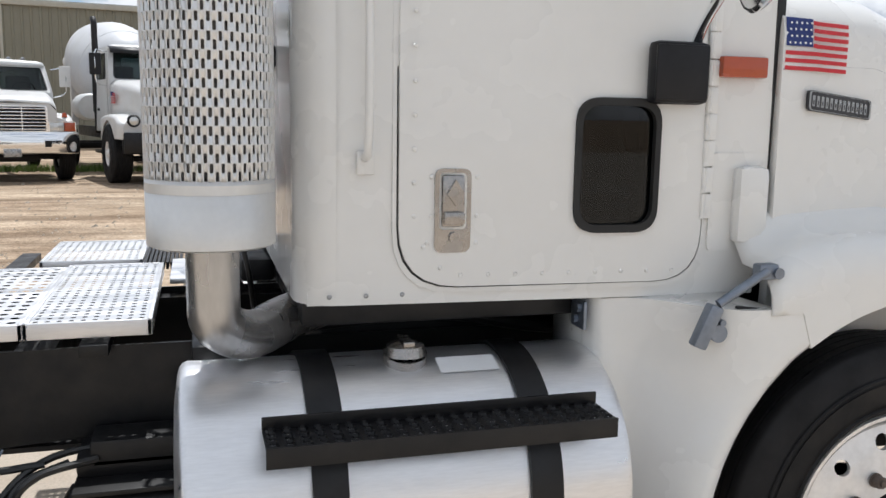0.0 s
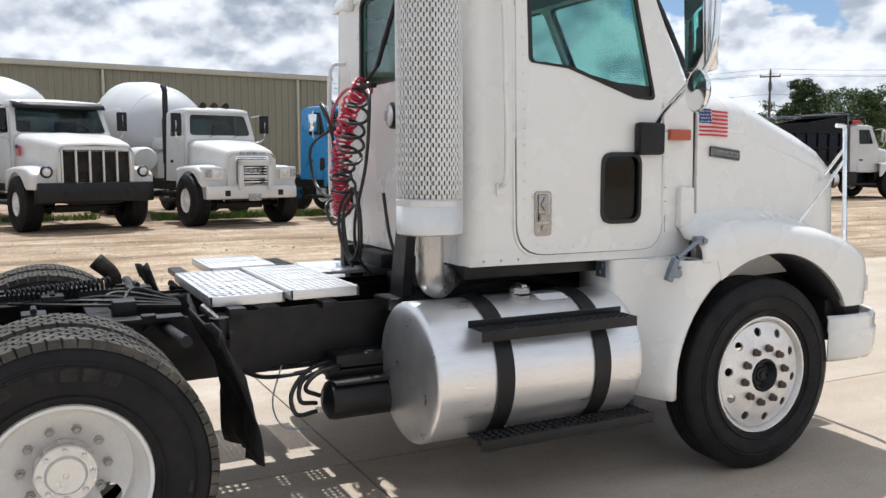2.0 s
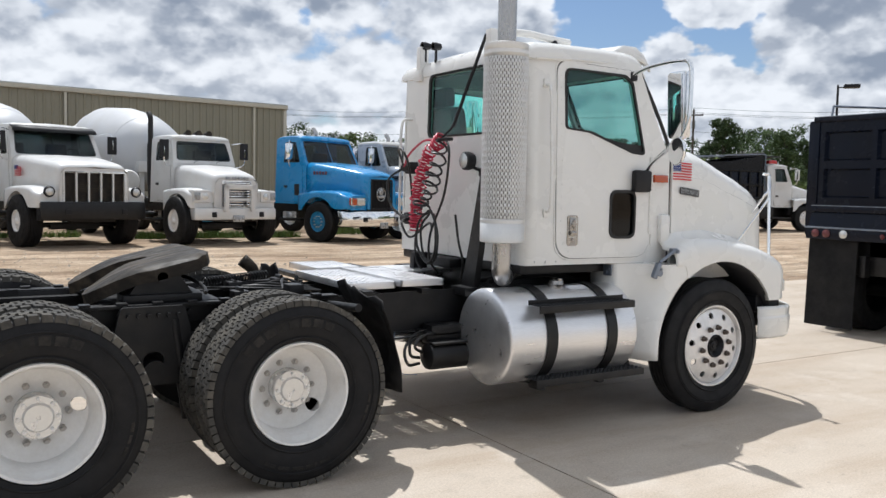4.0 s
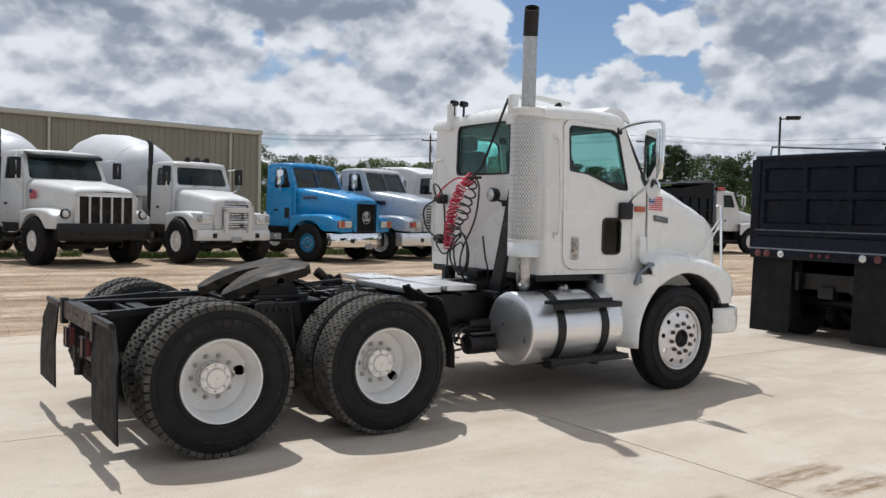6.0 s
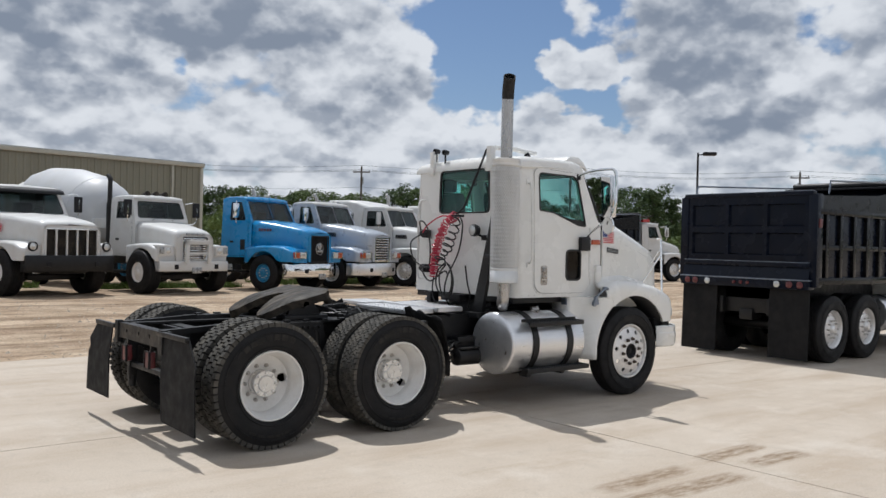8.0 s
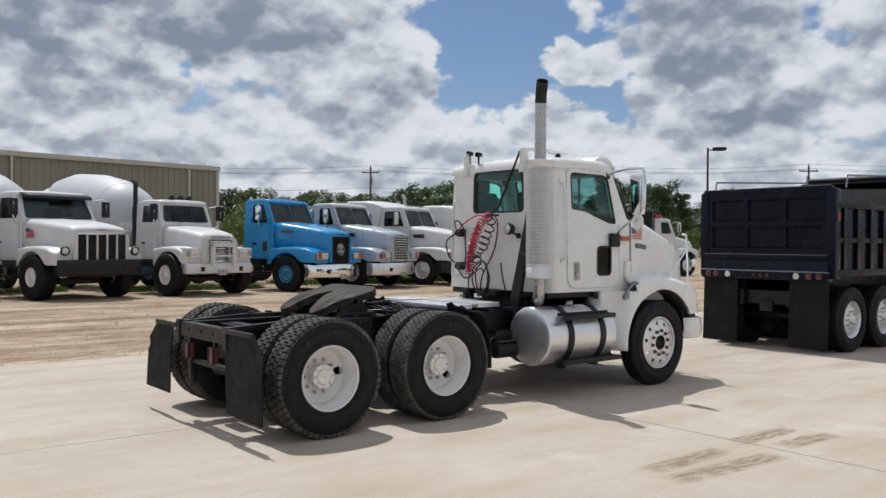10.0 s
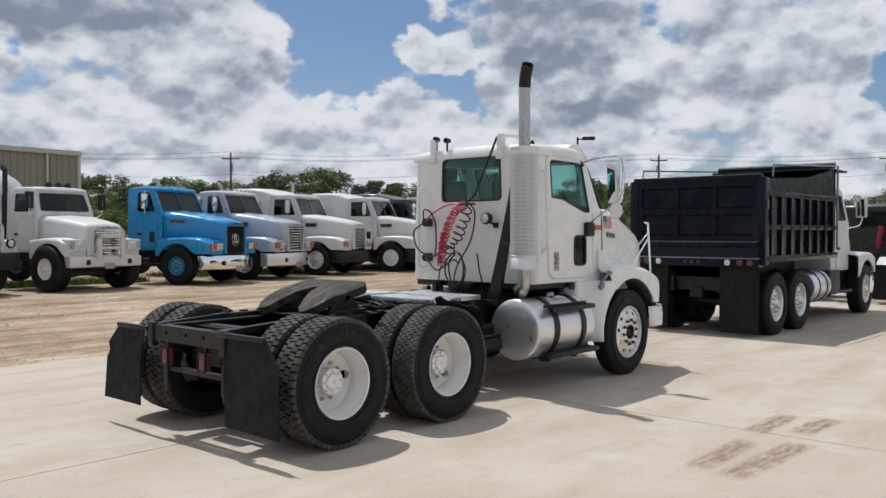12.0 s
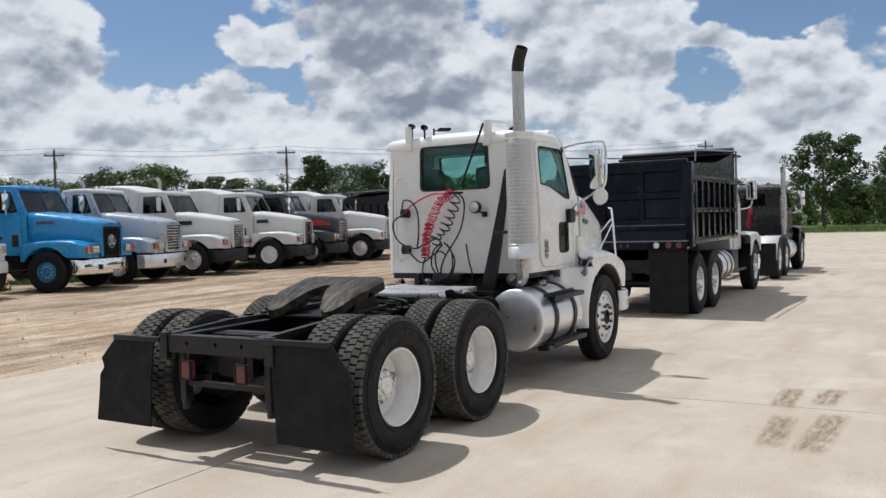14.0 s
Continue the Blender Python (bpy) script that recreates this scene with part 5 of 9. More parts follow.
    # character line and latch side details
    for s in (-1, 1):
        bm = bmesh.new()
        tube(bm, [(x, s * (w + 0.004), zt - 0.25 + 0.06 * (x - 4.47)) for x, w, zt, r in stations[1:-3]], 0.0022, 5)
        P("hood_seam", bm, EMBLEM_GREY, parent=hood)
    # fenders: shoulder swept over the wheel, opening below
    arch = lambda x: 0.52 + math.sqrt(max(0.0, 0.66**2 - (x - 4.80) ** 2))
    for s in (-1, 1):
        rings = []
        rows = [(4.285, 1.262, 0.955), (4.33, 1.302, 0.965), (4.43, 1.335, 0.955), (4.6, 1.35, 0.93), (4.8, 1.345, 0.91), (5.0, 1.315, 0.88), (5.2, 1.282, 0.86), (5.38, 1.225, 0.84), (5.50, 1.17, 0.82), (5.58, 1.125, 0.80), (5.63, 1.06, 0.77)]
        along = [rows[0][0] + (rows[-1][0] - rows[0][0]) * k / 40 for k in range(41)]
        rows = [(x, *(float(np.interp(x, [q[0] for q in rows], [q[i] for q in rows])) for i in (1, 2))) for x in along]
        for x, zt, yin in rows:
            out = 1.185 if x < 5.45 else 1.185 - 1.1 * (x - 5.45) ** 2 * 3
            low = max(arch(x), 0.86) if x < 5.34 else 0.85
            if x < 4.40:
                low = 1.155
            ring = [Vector((x, s * (yin - 0.03), zt + 0.13)), Vector((x, s * (yin + 0.05), zt + 0.055)), Vector((x, s * (out - 0.14), zt + 0.005))]
            ring += [Vector((x, s * a, min(b, zt))) for a, b in arc(out - 0.09, zt - 0.09, 0.09, 85, 0, 5)]
            ring.append(Vector((x, s * (out + 0.003), max(low, min(zt - 0.12, (zt + low) / 2)))))
            ring.append(Vector((x, s * (out - 0.003), low)))
            ring.append(Vector((x, s * (out - 0.035), low - 0.002)))
            rings.append(ring)
        bm = bmesh.new()
        skin(bm, rings, closed=False)
        fender = P("fender", bm, WHITE, "white front fender with a round wheel opening", smooth=55, solid=0.010)
        # front end and headlamp
        bm = bmesh.new()
        skin(bm, [[Vector((x, s * y, z)) for y, z in ((0.60, 0.85), (0.60, 1.10), (0.74, 1.12), (0.9, 1.02), (1.0, 0.99), (1.08, 0.95), (1.10, 0.85))] for x in (5.615, 5.635)], caps=True)
        P("fender_front", bm, WHITE, parent=fender)
        bm = boxed((5.60, min(s * 0.80, s * 1.105), 0.90), (5.655, max(s * 0.80, s * 1.105), 1.0), 0.015)
        P("headlamp", bm, CLEAR_LENS, "rectangular headlamp", parent=fender)
        # inner wheel house, dark
        bm = bmesh.new()
        rings = [[Vector((4.80 + 0.655 * math.cos(a), s * y, 0.52 + 0.655 * math.sin(a))) for a in [radians(8 + 164 * k / 16) for k in range(17)]] for y in (0.66, 1.165)]
        skin(bm, rings, closed=False)
        P("wheel_house", bm, BLACK_MATTE, parent=fender, solid=0.006)
        # the fixed skirt behind the wheel: outer leaf down to the hem, rolled into the firewall side
        rings = []
        for k in range(11):
            z = 1.163 - k * (1.163 - 0.46) / 10
            f = k / 10
            xa = max(4.80 - math.sqrt(max(0.0, 0.66**2 - (z - 0.52) ** 2)) if z < 1.15 else 4.52, 4.145)
            xa = min(xa, 4.52)
            xb = 3.915 + 0.025 * f
            ring = [Vector((xa - 0.005, s * 1.14, z)), Vector((xa, s * 1.165, z)), Vector((xa - 0.025, s * 1.178, z))]
            xm = max(4.14 - 0.03 * f, xb + 0.12)
            for j in range(1, 13):
                g = j / 12
                x = xa - 0.025 - (xa - 0.025 - xb) * g
                q = max(0.0, min(1.0, (x - xb - 0.05) / (min(xa - 0.03, 4.24) - xb - 0.05)))
                y = 0.955 + 0.223 * (q * q * (3 - 2 * q))
                ring.append(Vector((x, s * y, z)))
            ring += [Vector((xb - 0.010, s * 0.948, z)), Vector((xb - 0.022, s * 0.925, z)), Vector((xb - 0.032, s * 0.85, z)), Vector((xb - 0.036, s * 0.70, z))]
            rings.append(ring)
        rings.insert(0, [Vector((v.x, s * (min(abs(v.y), 0.90) if v.x < 4.30 else abs(v.y) - 0.012), 1.172 if v.x < 4.30 else 1.166)) for v in rings[0]])
        bm = bmesh.new()
        skin(bm, rings, closed=False)
        P("fender_skirt", bm, WHITE, "white skirt panel behind the front wheel", smooth=60, solid=0.010)
        # dark joint between skirt and hood fender
        bm = bmesh.new()
        tube(bm, smooth_line([(4.20, s * 1.150, 1.170), (4.32, s * 1.166, 1.158), (4.42, s * 1.168, 1.154), (4.50, s * 1.166, 1.158)], 5), 0.006, 6)
        P("fender_joint", bm, SEAL)
        # hood latch: grey link from skirt to fender
        bm = bmesh.new()
        rod(bm, (4.135, s * 1.165, 1.185), (4.268, s * 1.175, 1.270), 0.0125, 10)
        turned = lambda a: Matrix.Translation((4.11, 0, 1.125)) @ Matrix.Rotation(radians(a), 4, "Y") @ Matrix.Translation((-4.11, 0, -1.125))
        box(bm, (4.088, min(s * 1.14, s * 1.175), 1.065), (4.128, max(s * 1.14, s * 1.175), 1.185), 0.008, turned(24))
        rod(bm, (4.145, s * 1.10, 1.105), (4.145, s * 1.165, 1.105), 0.024, 14)
        rod(bm, (4.150, s * 1.12, 1.135), (4.150, s * 1.172, 1.135), 0.009, 10)
        box(bm, (4.245, min(s * 1.14, s * 1.178), 1.245), (4.305, max(s * 1.14, s * 1.178), 1.288), 0.010)
        rod(bm, (4.300, s * 1.15, 1.263), (4.300, s * 1.185, 1.263), 0.015, 12)
        P("hood_latch", bm, STEEL, "grey hood latch link")
    # bumper, wrapped round at the ends
    bm = bmesh.new()
    prof = [(0.54, 0.0), (0.56, 0.012), (0.70, 0.016), (0.715, 0.006), (0.775, 0.010), (0.795, -0.004)]
    line = [(5.24, -1.165), (5.40, -1.19), (5.56, -1.18), (5.68, -1.12), (5.76, -1.0), (5.82, -0.8), (5.87, -0.4), (5.89, 0.0)]
    line = line + [(a, -b) for a, b in reversed(line[:-1])]
    rings = []
    for i, (a, b) in enumerate(line):
        p, q = Vector(line[max(i - 1, 0)]), Vector(line[min(i + 1, len(line) - 1)])
        d = (q - p).normalized()
        nrm = Vector((d.y, -d.x))
        rings.append([Vector((a + nrm.x * o, b + nrm.y * o, z)) for z, o in prof])
    skin(bm, rings, closed=False)
    P("bumper", bm, WHITE, "white steel wraparound bumper", smooth=30, solid=0.012)
    bm = bmesh.new()
    for s in (-1, 1):
        box(bm, (5.42, s * 0.42 - 0.04, 0.62), (5.84, s * 0.42 + 0.04, 0.80), 0.01)
    P("bumper_bracket", bm, BLACK)
    for s in (-1, 1):
        # added block: gives the bumper gap its shade as plain black
        P("bumper_filler", boxed((5.30, min(s * 0.70, s * 1.10), 0.74), (5.60, max(s * 0.70, s * 1.10), 0.88), 0.02), BLACK_MATTE, "added black block that darkens the gap above the bumper")
        # added sheet that keeps the wheel arch dark, hiding pale inner skin
        P("splash_panel", plated(rounded([(4.24, 0.58), (5.36, 0.58), (5.48, 0.86), (5.30, 1.22), (4.34, 1.22), (4.20, 0.90)], 0.08), origin=(0, s * 0.82, 0), n=(0, -s, 0), thick=0.01), BLACK_MATTE, "added black panel that darkens the wheel arch")
        # added dark backing that blocks the view in, so the peep window reads dark
        P("door_lining", boxed((3.42, min(s * 0.80, s * 0.815), 1.21), (4.16, max(s * 0.80, s * 0.815), 1.92), 0.004), GREY)

    # decal and badge on the hood sides
    for s in (-1, 1):
        yy = s * 0.972
        decal = P("flag_decal", plated([(4.403, 1.80), (4.613, 1.79), (4.623, 1.90), (4.598, 1.932), (4.406, 1.94)], origin=(0, s * 1.000, 0), n=(0, s, 0), thick=0.002, bend=lambda v: Vector((v.x, v.y - s * 0.14 * max(0, v.x - 4.55) - s * 3.3 * max(0, v.z - 1.885) ** 2, v.z))), FLAG_WHITE, "small stars and stripes decal", parent=hood)
        bend2 = lambda v: Vector((v.x, v.y - s * 0.14 * max(0, v.x - 4.55) - s * 3.3 * max(0, v.z - 1.885) ** 2, v.z))
        bm = bmesh.new()
        for k in range(7):
            z0 = 1.797 + k * 0.0205
            plate(bm, [(4.405 if k < 3 else 4.493, z0), (4.508, z0 - 0.002), (4.615, z0 - 0.006), (4.615, z0 + 0.005), (4.508, z0 + 0.009), (4.405 if k < 3 else 4.493, z0 + 0.011)], origin=(0, s * 1.0025, 0), n=(0, s, 0), thick=0.001, bend=bend2)
        P("stripe", bm, FLAG_RED, parent=decal)
        bm = bmesh.new()
        plate(bm, [(4.405, 1.862), (4.491, 1.860), (4.491, 1.936), (4.405, 1.939)], origin=(0, s * 1.003, 0), n=(0, s, 0), thick=0.001, bend=bend2)
        P("canton", bm, FLAG_BLUE, parent=decal)
        bm = bmesh.new()
        for a in range(5):
            for b in range(4):
                x, z = 4.415 + a * 0.0165 + (0.004 if b % 2 else 0), 1.870 + b * 0.018
                plate(bm, [(x + 0.0035 * math.cos(q), z + 0.0035 * math.sin(q)) for q in [k * math.pi / 3 for k in range(6)]], origin=(0, s * 1.0045, 0), n=(0, s, 0), thick=0.001, bend=bend2)
        P("star", bm, FLAG_WHITE, parent=decal)
        tiltb = lambda v: Vector((v.x, v.y - s * 0.16 * (v.x - 4.55), v.z - 0.10 * (v.x - 4.55)))
        badge = P("name_badge", plated(rect(4.485, 4.735, 1.682, 1.738, 0.012), origin=(0, s * 0.990, 0), n=(0, s, 0), thick=0.010, bend=tiltb), EMBLEM, "long black name badge with grey bars", parent=hood)
        bm = bmesh.new()
        ring_frame(bm, rect(4.487, 4.733, 1.684, 1.736, 0.012), 0.006, origin=(0, s * 0.999, 0), n=(0, s, 0), thick=0.003, bend=tiltb)
        for k in range(13):
            x = 4.500 + k * 0.0172
            plate(bm, rect(x, x + 0.010, 1.695, 1.725), [rect(x + 0.003, x + 0.0075, 1.70, 1.712)], origin=(0, s * 0.999, 0), n=(0, s, 0), thick=0.002, bend=tiltb)
        P("badge_bar", bm, EMBLEM_GREY, parent=badge)
        # hood-top mirror stand on the fender: post, two braces, foot discs
        bm = bmesh.new()
        top, foot = Vector((5.50, s * 1.02, 1.86)), Vector((5.46, s * 1.08, 1.18))
        tube(bm, smooth_line([foot, foot + (top - foot) * 0.5, top - Vector((0, 0, 0.03)), top + Vector((-0.005, -s * 0.01, 0.0)), top + Vector((-0.05, -s * 0.02, 0.005))], 5), 0.013, 8)
        rod(bm, foot + (top - foot) * 0.72, (5.24, s * 0.90, 1.26), 0.010, 8)
        rod(bm, foot + (top - foot) * 0.82, (5.52, s * 0.765, 1.45), 0.010, 8)
        rod(bm, (5.52, s * 0.75, 1.45), (5.52, s * 0.775, 1.45), 0.03, 14)
        rod(bm, (5.24, s * 0.90, 1.24), (5.24, s * 0.90, 1.27), 0.022, 12)
        rod(bm, foot - Vector((0, 0, 0.02)), foot + Vector((0, 0, 0.02)), 0.022, 12)
        P("fender_mirror_stand", bm, CHROME, "thin polished tripod stand on the fender")

    # --- mirrors -----------------------------------------------------------
    for s in (-1, 1):
        bm = bmesh.new()
        loop = smooth_line([(4.02, s * 0.90, 2.545), (4.03, s * 1.10, 2.60), (4.05, s * 1.36, 2.615), (4.065, s * 1.445, 2.58), (4.07, s * 1.455, 2.40), (4.06, s * 1.45, 2.18), (4.05, s * 1.40, 2.07), (4.05, s * 1.30, 2.03)], 5)
        tube(bm, loop, 0.016, 10)
        tube(bm, smooth_line([(4.05, s * 1.36, 2.06), (4.07, s * 1.22, 1.98), (4.11, s * 1.06, 1.90), (4.13, s * 0.985, 1.83), (4.13, s * 0.97, 1.76)], 5), 0.014, 10)
        arm = P("mirror_arm", bm, CHROME, "chrome tube mirror arm")
        bm = bmesh.new()
        box(bm, (4.00, s * 0.90 - 0.05, 2.51), (4.06, s * 0.90 + 0.05, 2.58), 0.015)
        P("arm_foot", bm, BLACK_MATTE, parent=arm)
        mm = Matrix.Translation((4.08, s * 1.335, 2.31)) @ Matrix.Rotation(radians(7 * s), 4, "Z") @ Matrix.Rotation(radians(-2.5), 4, "Y")
        bm = boxed((-0.03, -0.085, -0.235), (0.045, 0.085, 0.235), 0.028)
        bmesh.ops.transform(bm, matrix=mm, verts=bm.verts)
        head = P("mirror_head", bm, CHROME, "tall chrome-backed side mirror", parent=arm)
        bm = boxed((-0.036, -0.072, -0.215), (-0.031, 0.072, 0.215), 0.002)
        bmesh.ops.transform(bm, matrix=mm, verts=bm.verts)
        P("mirror_glass", bm, MIRROR, parent=arm)
        bm = bmesh.new()
        m2 = Matrix.Translation((4.02, s * 1.40, 1.985)) @ Matrix.Rotation(radians(14 * s), 4, "Z")
        lathe(bm, [(0.0, -0.03), (0.05, -0.028), (0.085, -0.015), (0.098, 0.0), (0.10, 0.008), (0.095, 0.014), (0.088, 0.012), (0.0, 0.02)], 28, (0, 0, 0), "x")
        bmesh.ops.transform(bm, matrix=m2 @ Matrix.Rotation(math.pi, 4, "Z"), verts=bm.verts)
        P("convex_mirror", bm, CHROME, "round convex mirror", parent=arm)
        bm = bmesh.new()
        box(bm, (3.990, min(s * 0.985, s * 1.035), 1.695), (4.155, max(s * 0.985, s * 1.035), 1.858), 0.02)
        box(bm, (3.992, min(s * 1.03, s * 1.042), 1.705), (4.145, max(s * 1.03, s * 1.042), 1.848), 0.006)
        P("spot_mirror", bm, BLACK_MATTE, "square black plastic spot mirror", parent=arm)

    # --- exhaust -------------------------------------------------------------
    C, GR = Vector((2.878, -0.932, 0)), 0.149
    n = 37
    circ = 2 * math.pi * GR
    bm = perforated(n, 26, circ / n, 0.041, 0.0042, stagger=True, slot=2.9, wrap=lambda u, v: C + Vector((GR * math.cos(u / GR), GR * math.sin(u / GR), 1.50 + v)))
    bmesh.ops.remove_doubles(bm, verts=bm.verts, dist=1e-5)
    lathe(bm, [(GR, 1.50), (GR, 1.345), (GR - 0.01, 1.34), (GR - 0.012, 1.345)], 42, C, "z")
    lathe(bm, [(GR, 1.50 + 26 * 0.041), (GR, 2.655), (GR - 0.015, 2.66)], 42, C, "z")
    guard = P("muffler_guard", bm, GUARD, "perforated silver exhaust heat guard", smooth=50, solid=0.004)
    bm = bmesh.new()
    lathe(bm, [(0.0, 1.36), (0.10, 1.37), (0.115, 1.40), (0.115, 2.60), (0.10, 2.64), (0.065, 2.66)], 32, C, "z")
    P("muffler", bm, DULL_STEEL, "dull grey muffler can")
    bm = bmesh.new()
    tube(bm, smooth_line([C + Vector((0, 0, 2.62)), C + Vector((0, 0, 3.0)), C + Vector((0, 0, 3.25)), C + Vector((0, 0, 3.31))], 6), 0.061, 24, caps=False)
    stack = P("exhaust_pipe", bm, PIPE, "tall exhaust stack", solid=0.004)
    bm = bmesh.new()
    tube(bm, smooth_line([C + Vector((0, 0, 3.30)), C + Vector((-0.010, -0.015, 3.385)), C + Vector((-0.028, -0.04, 3.445)), C + Vector((-0.062, -0.086, 3.525))], 6), 0.0625, 24, caps=False)
    part("smoke_band", tube_of([C + Vector((0, 0, 3.10)), C + Vector((0, 0, 3.22)), C + Vector((0, 0, 3.315))], 0.0618), SMOKED, stack, "smoke-stained pipe below the tip")
    P("stack_tip", bm, SOOT, "soot-black curved stack tip", parent=stack, solid=0.004)
    bm = bmesh.new()
    tube(bm, smooth_line([C + Vector((0, 0, 1.40)), C + Vector((0, 0, 1.22)), C + Vector((0.01, 0.015, 1.14)), C + Vector((0.09, 0.10, 1.085)), C + Vector((0.22, 0.24, 1.10)), C + Vector((0.42, 0.36, 1.13))], 7), 0.064, 20)
    P("exhaust_elbow", bm, PIPE, "bent exhaust pipe below the muffler")
    bm = bmesh.new()
    plate(bm, [(-0.56, 0.96), (-0.40, 0.96), (-0.535, 1.46), (-0.66, 1.95), (-0.735, 2.29), (-0.765, 2.29), (-0.735, 1.95), (-0.66, 1.46)], origin=(2.90, 0, 0), u=(0, 1, 0), n=(1, 0, 0), thick=0.05)
    rod(bm, (2.91, -0.60, 1.62), (2.89, -0.80, 1.62), 0.018, 8)
    rod(bm, (2.91, -0.72, 2.2), (2.89, -0.82, 2.2), 0.018, 8)
    box(bm, (2.82, -0.58, 0.93), (3.02, -0.38, 0.99), 0.008)
    P("muffler_stand", bm, BLACK, "slanting black muffler support")
    for z in (1.48, 2.60):
        bm = bmesh.new()
        lathe(bm, [(GR + 0.001, z - 0.012), (GR + 0.0025, z - 0.011), (GR + 0.0025, z + 0.011), (GR + 0.001, z + 0.012)], 42, C, "z")
        P("guard_band", bm, GUARD, parent=guard)

    # --- fuel tanks -----------------------------------------------------------
    for s in (-1, 1):
        c = (0, s * 0.87, 0.69)
        bm = bmesh.new()
        r = 0.33
        lathe(bm, [(0.0, 2.77), (r - 0.09, 2.777), (r - 0.03, 2.785), (r - 0.012, 2.791), (r - 0.004, 2.798), (r + 0.001, 2.81), (r, 2.84), (r, 3.86), (r + 0.001, 3.885), (r - 0.006, 3.90), (r - 0.03, 3.91), (0.0, 3.92)], 64, c, "x")
        tank = P("fuel_tank", bm, ALLOY, "round brushed aluminium fuel tank")
        for x in (3.125, 3.66):
            bm = bmesh.new()
            lathe(bm, [(r + 0.002, x - 0.042), (r + 0.012, x - 0.042), (r + 0.012, x + 0.042), (r + 0.002, x + 0.042)], 64, c, "x")
            P("tank_strap", bm, BLACK, "wide black tank strap", parent=tank)
        bm = bmesh.new()
        rod(bm, (3.36, s * 0.92, 1.005), (3.36, s * 0.93, 1.04), 0.058, 20)
        lathe(bm, [(0.0, 0.035), (0.03, 0.034), (0.05, 0.026), (0.056, 0.0)], 18, (3.36, s * 0.93, 1.035), "z")
        box(bm, (3.345, s * 0.93 - 0.045, 1.06), (3.375, s * 0.93 + 0.045, 1.078), 0.004)
        P("fuel_cap", bm, SATIN, "ribbed fuel filler cap", parent=tank)
        bm = bmesh.new()
        plate(bm, rect(3.44, 3.60, -0.035, 0.035, 0.006), origin=(0, s * 0.965, 1.0085), u=(1, 0, 0), v=(0, s * 0.957, -0.29), n=(0, s * 0.29, 0.957), thick=0.002)
        P("tank_label", bm, FLAG_WHITE, parent=tank)

        # serrated steps: tread with raised holes and a front lip
        def step(x0, x1, y0, y1, z, name):
            nx = int((x1 - x0) / 0.036)
            bm = perforated(nx, 4, (x1 - x0) / nx, (y1 - y0) / 4, 0.009, stagger=False, wrap=lambda u, v: Vector((x0 + u, s * (y0 + v), z)))
            box(bm, (x0, min(s * (y1 - 0.004), s * (y1 + 0.004)), z - 0.045), (x1, max(s * (y1 - 0.004), s * (y1 + 0.004)), z + 0.004), 0.002)
            box(bm, (x0, min(s * (y0 - 0.004), s * (y0 + 0.004)), z - 0.004), (x1, max(s * (y0 - 0.004), s * (y0 + 0.004)), z + 0.03), 0.002)
            for k in range(nx):
                xc = x0 + (k + 0.5) * (x1 - x0) / nx
                for j in range(4):
                    yc = y0 + (j + 0.5) * (y1 - y0) / 4
                    lathe(bm, [(0.009, 0.0), (0.0105, 0.006), (0.013, 0.0)], 6, (xc, s * yc, z), "z")
            for x in (3.125, 3.66):
                box(bm, (x - 0.035, min(s * (y0 - 0.06), s * y1), z - 0.035), (x + 0.035, max(s * (y0 - 0.06), s * y1), z - 0.012), 0.003)
            P(name, bm, BLACK, "black serrated tank step", parent=tank, smooth=30)

        step(2.975, 3.82, 1.12, 1.245, 0.930, "upper_step")
        step(2.99, 3.96, 1.06, 1.215, 0.43, "lower_step")
        for x in (3.125, 3.66):
            bm = bmesh.new()
            box(bm, (x - 0.05, min(s * 0.45, s * 0.56), 0.45), (x + 0.05, max(s * 0.45, s * 0.56), 0.92), 0.01)
            box(bm, (x - 0.05, min(s * 0.45, s * 1.0), 0.36), (x + 0.05, max(s * 0.45, s * 1.0), 0.41), 0.01)
            box(bm, (x - 0.03, min(s * 0.98, s * 1.10), 0.33), (x + 0.03, max(s * 0.98, s * 1.10), 0.44), 0.01)
            P("tank_cradle", bm, BLACK, parent=tank)

    # --- between tank and drive wheels -----------------------------------------
    bm = bmesh.new()
    lathe(bm, [(0.0, 2.46), (0.06, 2.47), (0.09, 2.49), (0.095, 2.51), (0.095, 2.84), (0.08, 2.88), (0.0, 2.89)], 28, (0, -0.62, 0.535), "x")
    box(bm, (2.50, -0.70, 0.62), (2.88, -0.54, 0.635), 0.004)
    tank2 = P("air_tank", bm, BLACK, "black brake air tank")
    bm = bmesh.new()
    box(bm, (2.50, -0.60, 0.63), (2.85, -0.42, 0.70), 0.02)
    box(bm, (2.54, -0.60, 0.66), (2.85, -0.46, 0.74), 0.01)
    P("valve_bracket", bm, BLACK)
    bm = bmesh.new()
    for pts in ([(2.10, -0.44, 0.69), (2.2, -0.52, 0.66), (2.3, -0.58, 0.67), (2.42, -0.58, 0.68)], [(2.43, -0.62, 0.53), (2.34, -0.66, 0.56), (2.36, -0.62, 0.64), (2.48, -0.56, 0.67)], [(2.43, -0.62, 0.49), (2.32, -0.66, 0.50), (2.31, -0.63, 0.60), (2.44, -0.56, 0.69), (2.7, -0.5, 0.70)], [(2.44, -0.64, 0.57), (2.36, -0.68, 0.62), (2.42, -0.66, 0.68), (2.56, -0.60, 0.69)]):
        tube(bm, smooth_line(pts, 6), 0.011, 7)
    P("air_line", bm, BLACK_HOSE)
    bm = bmesh.new()
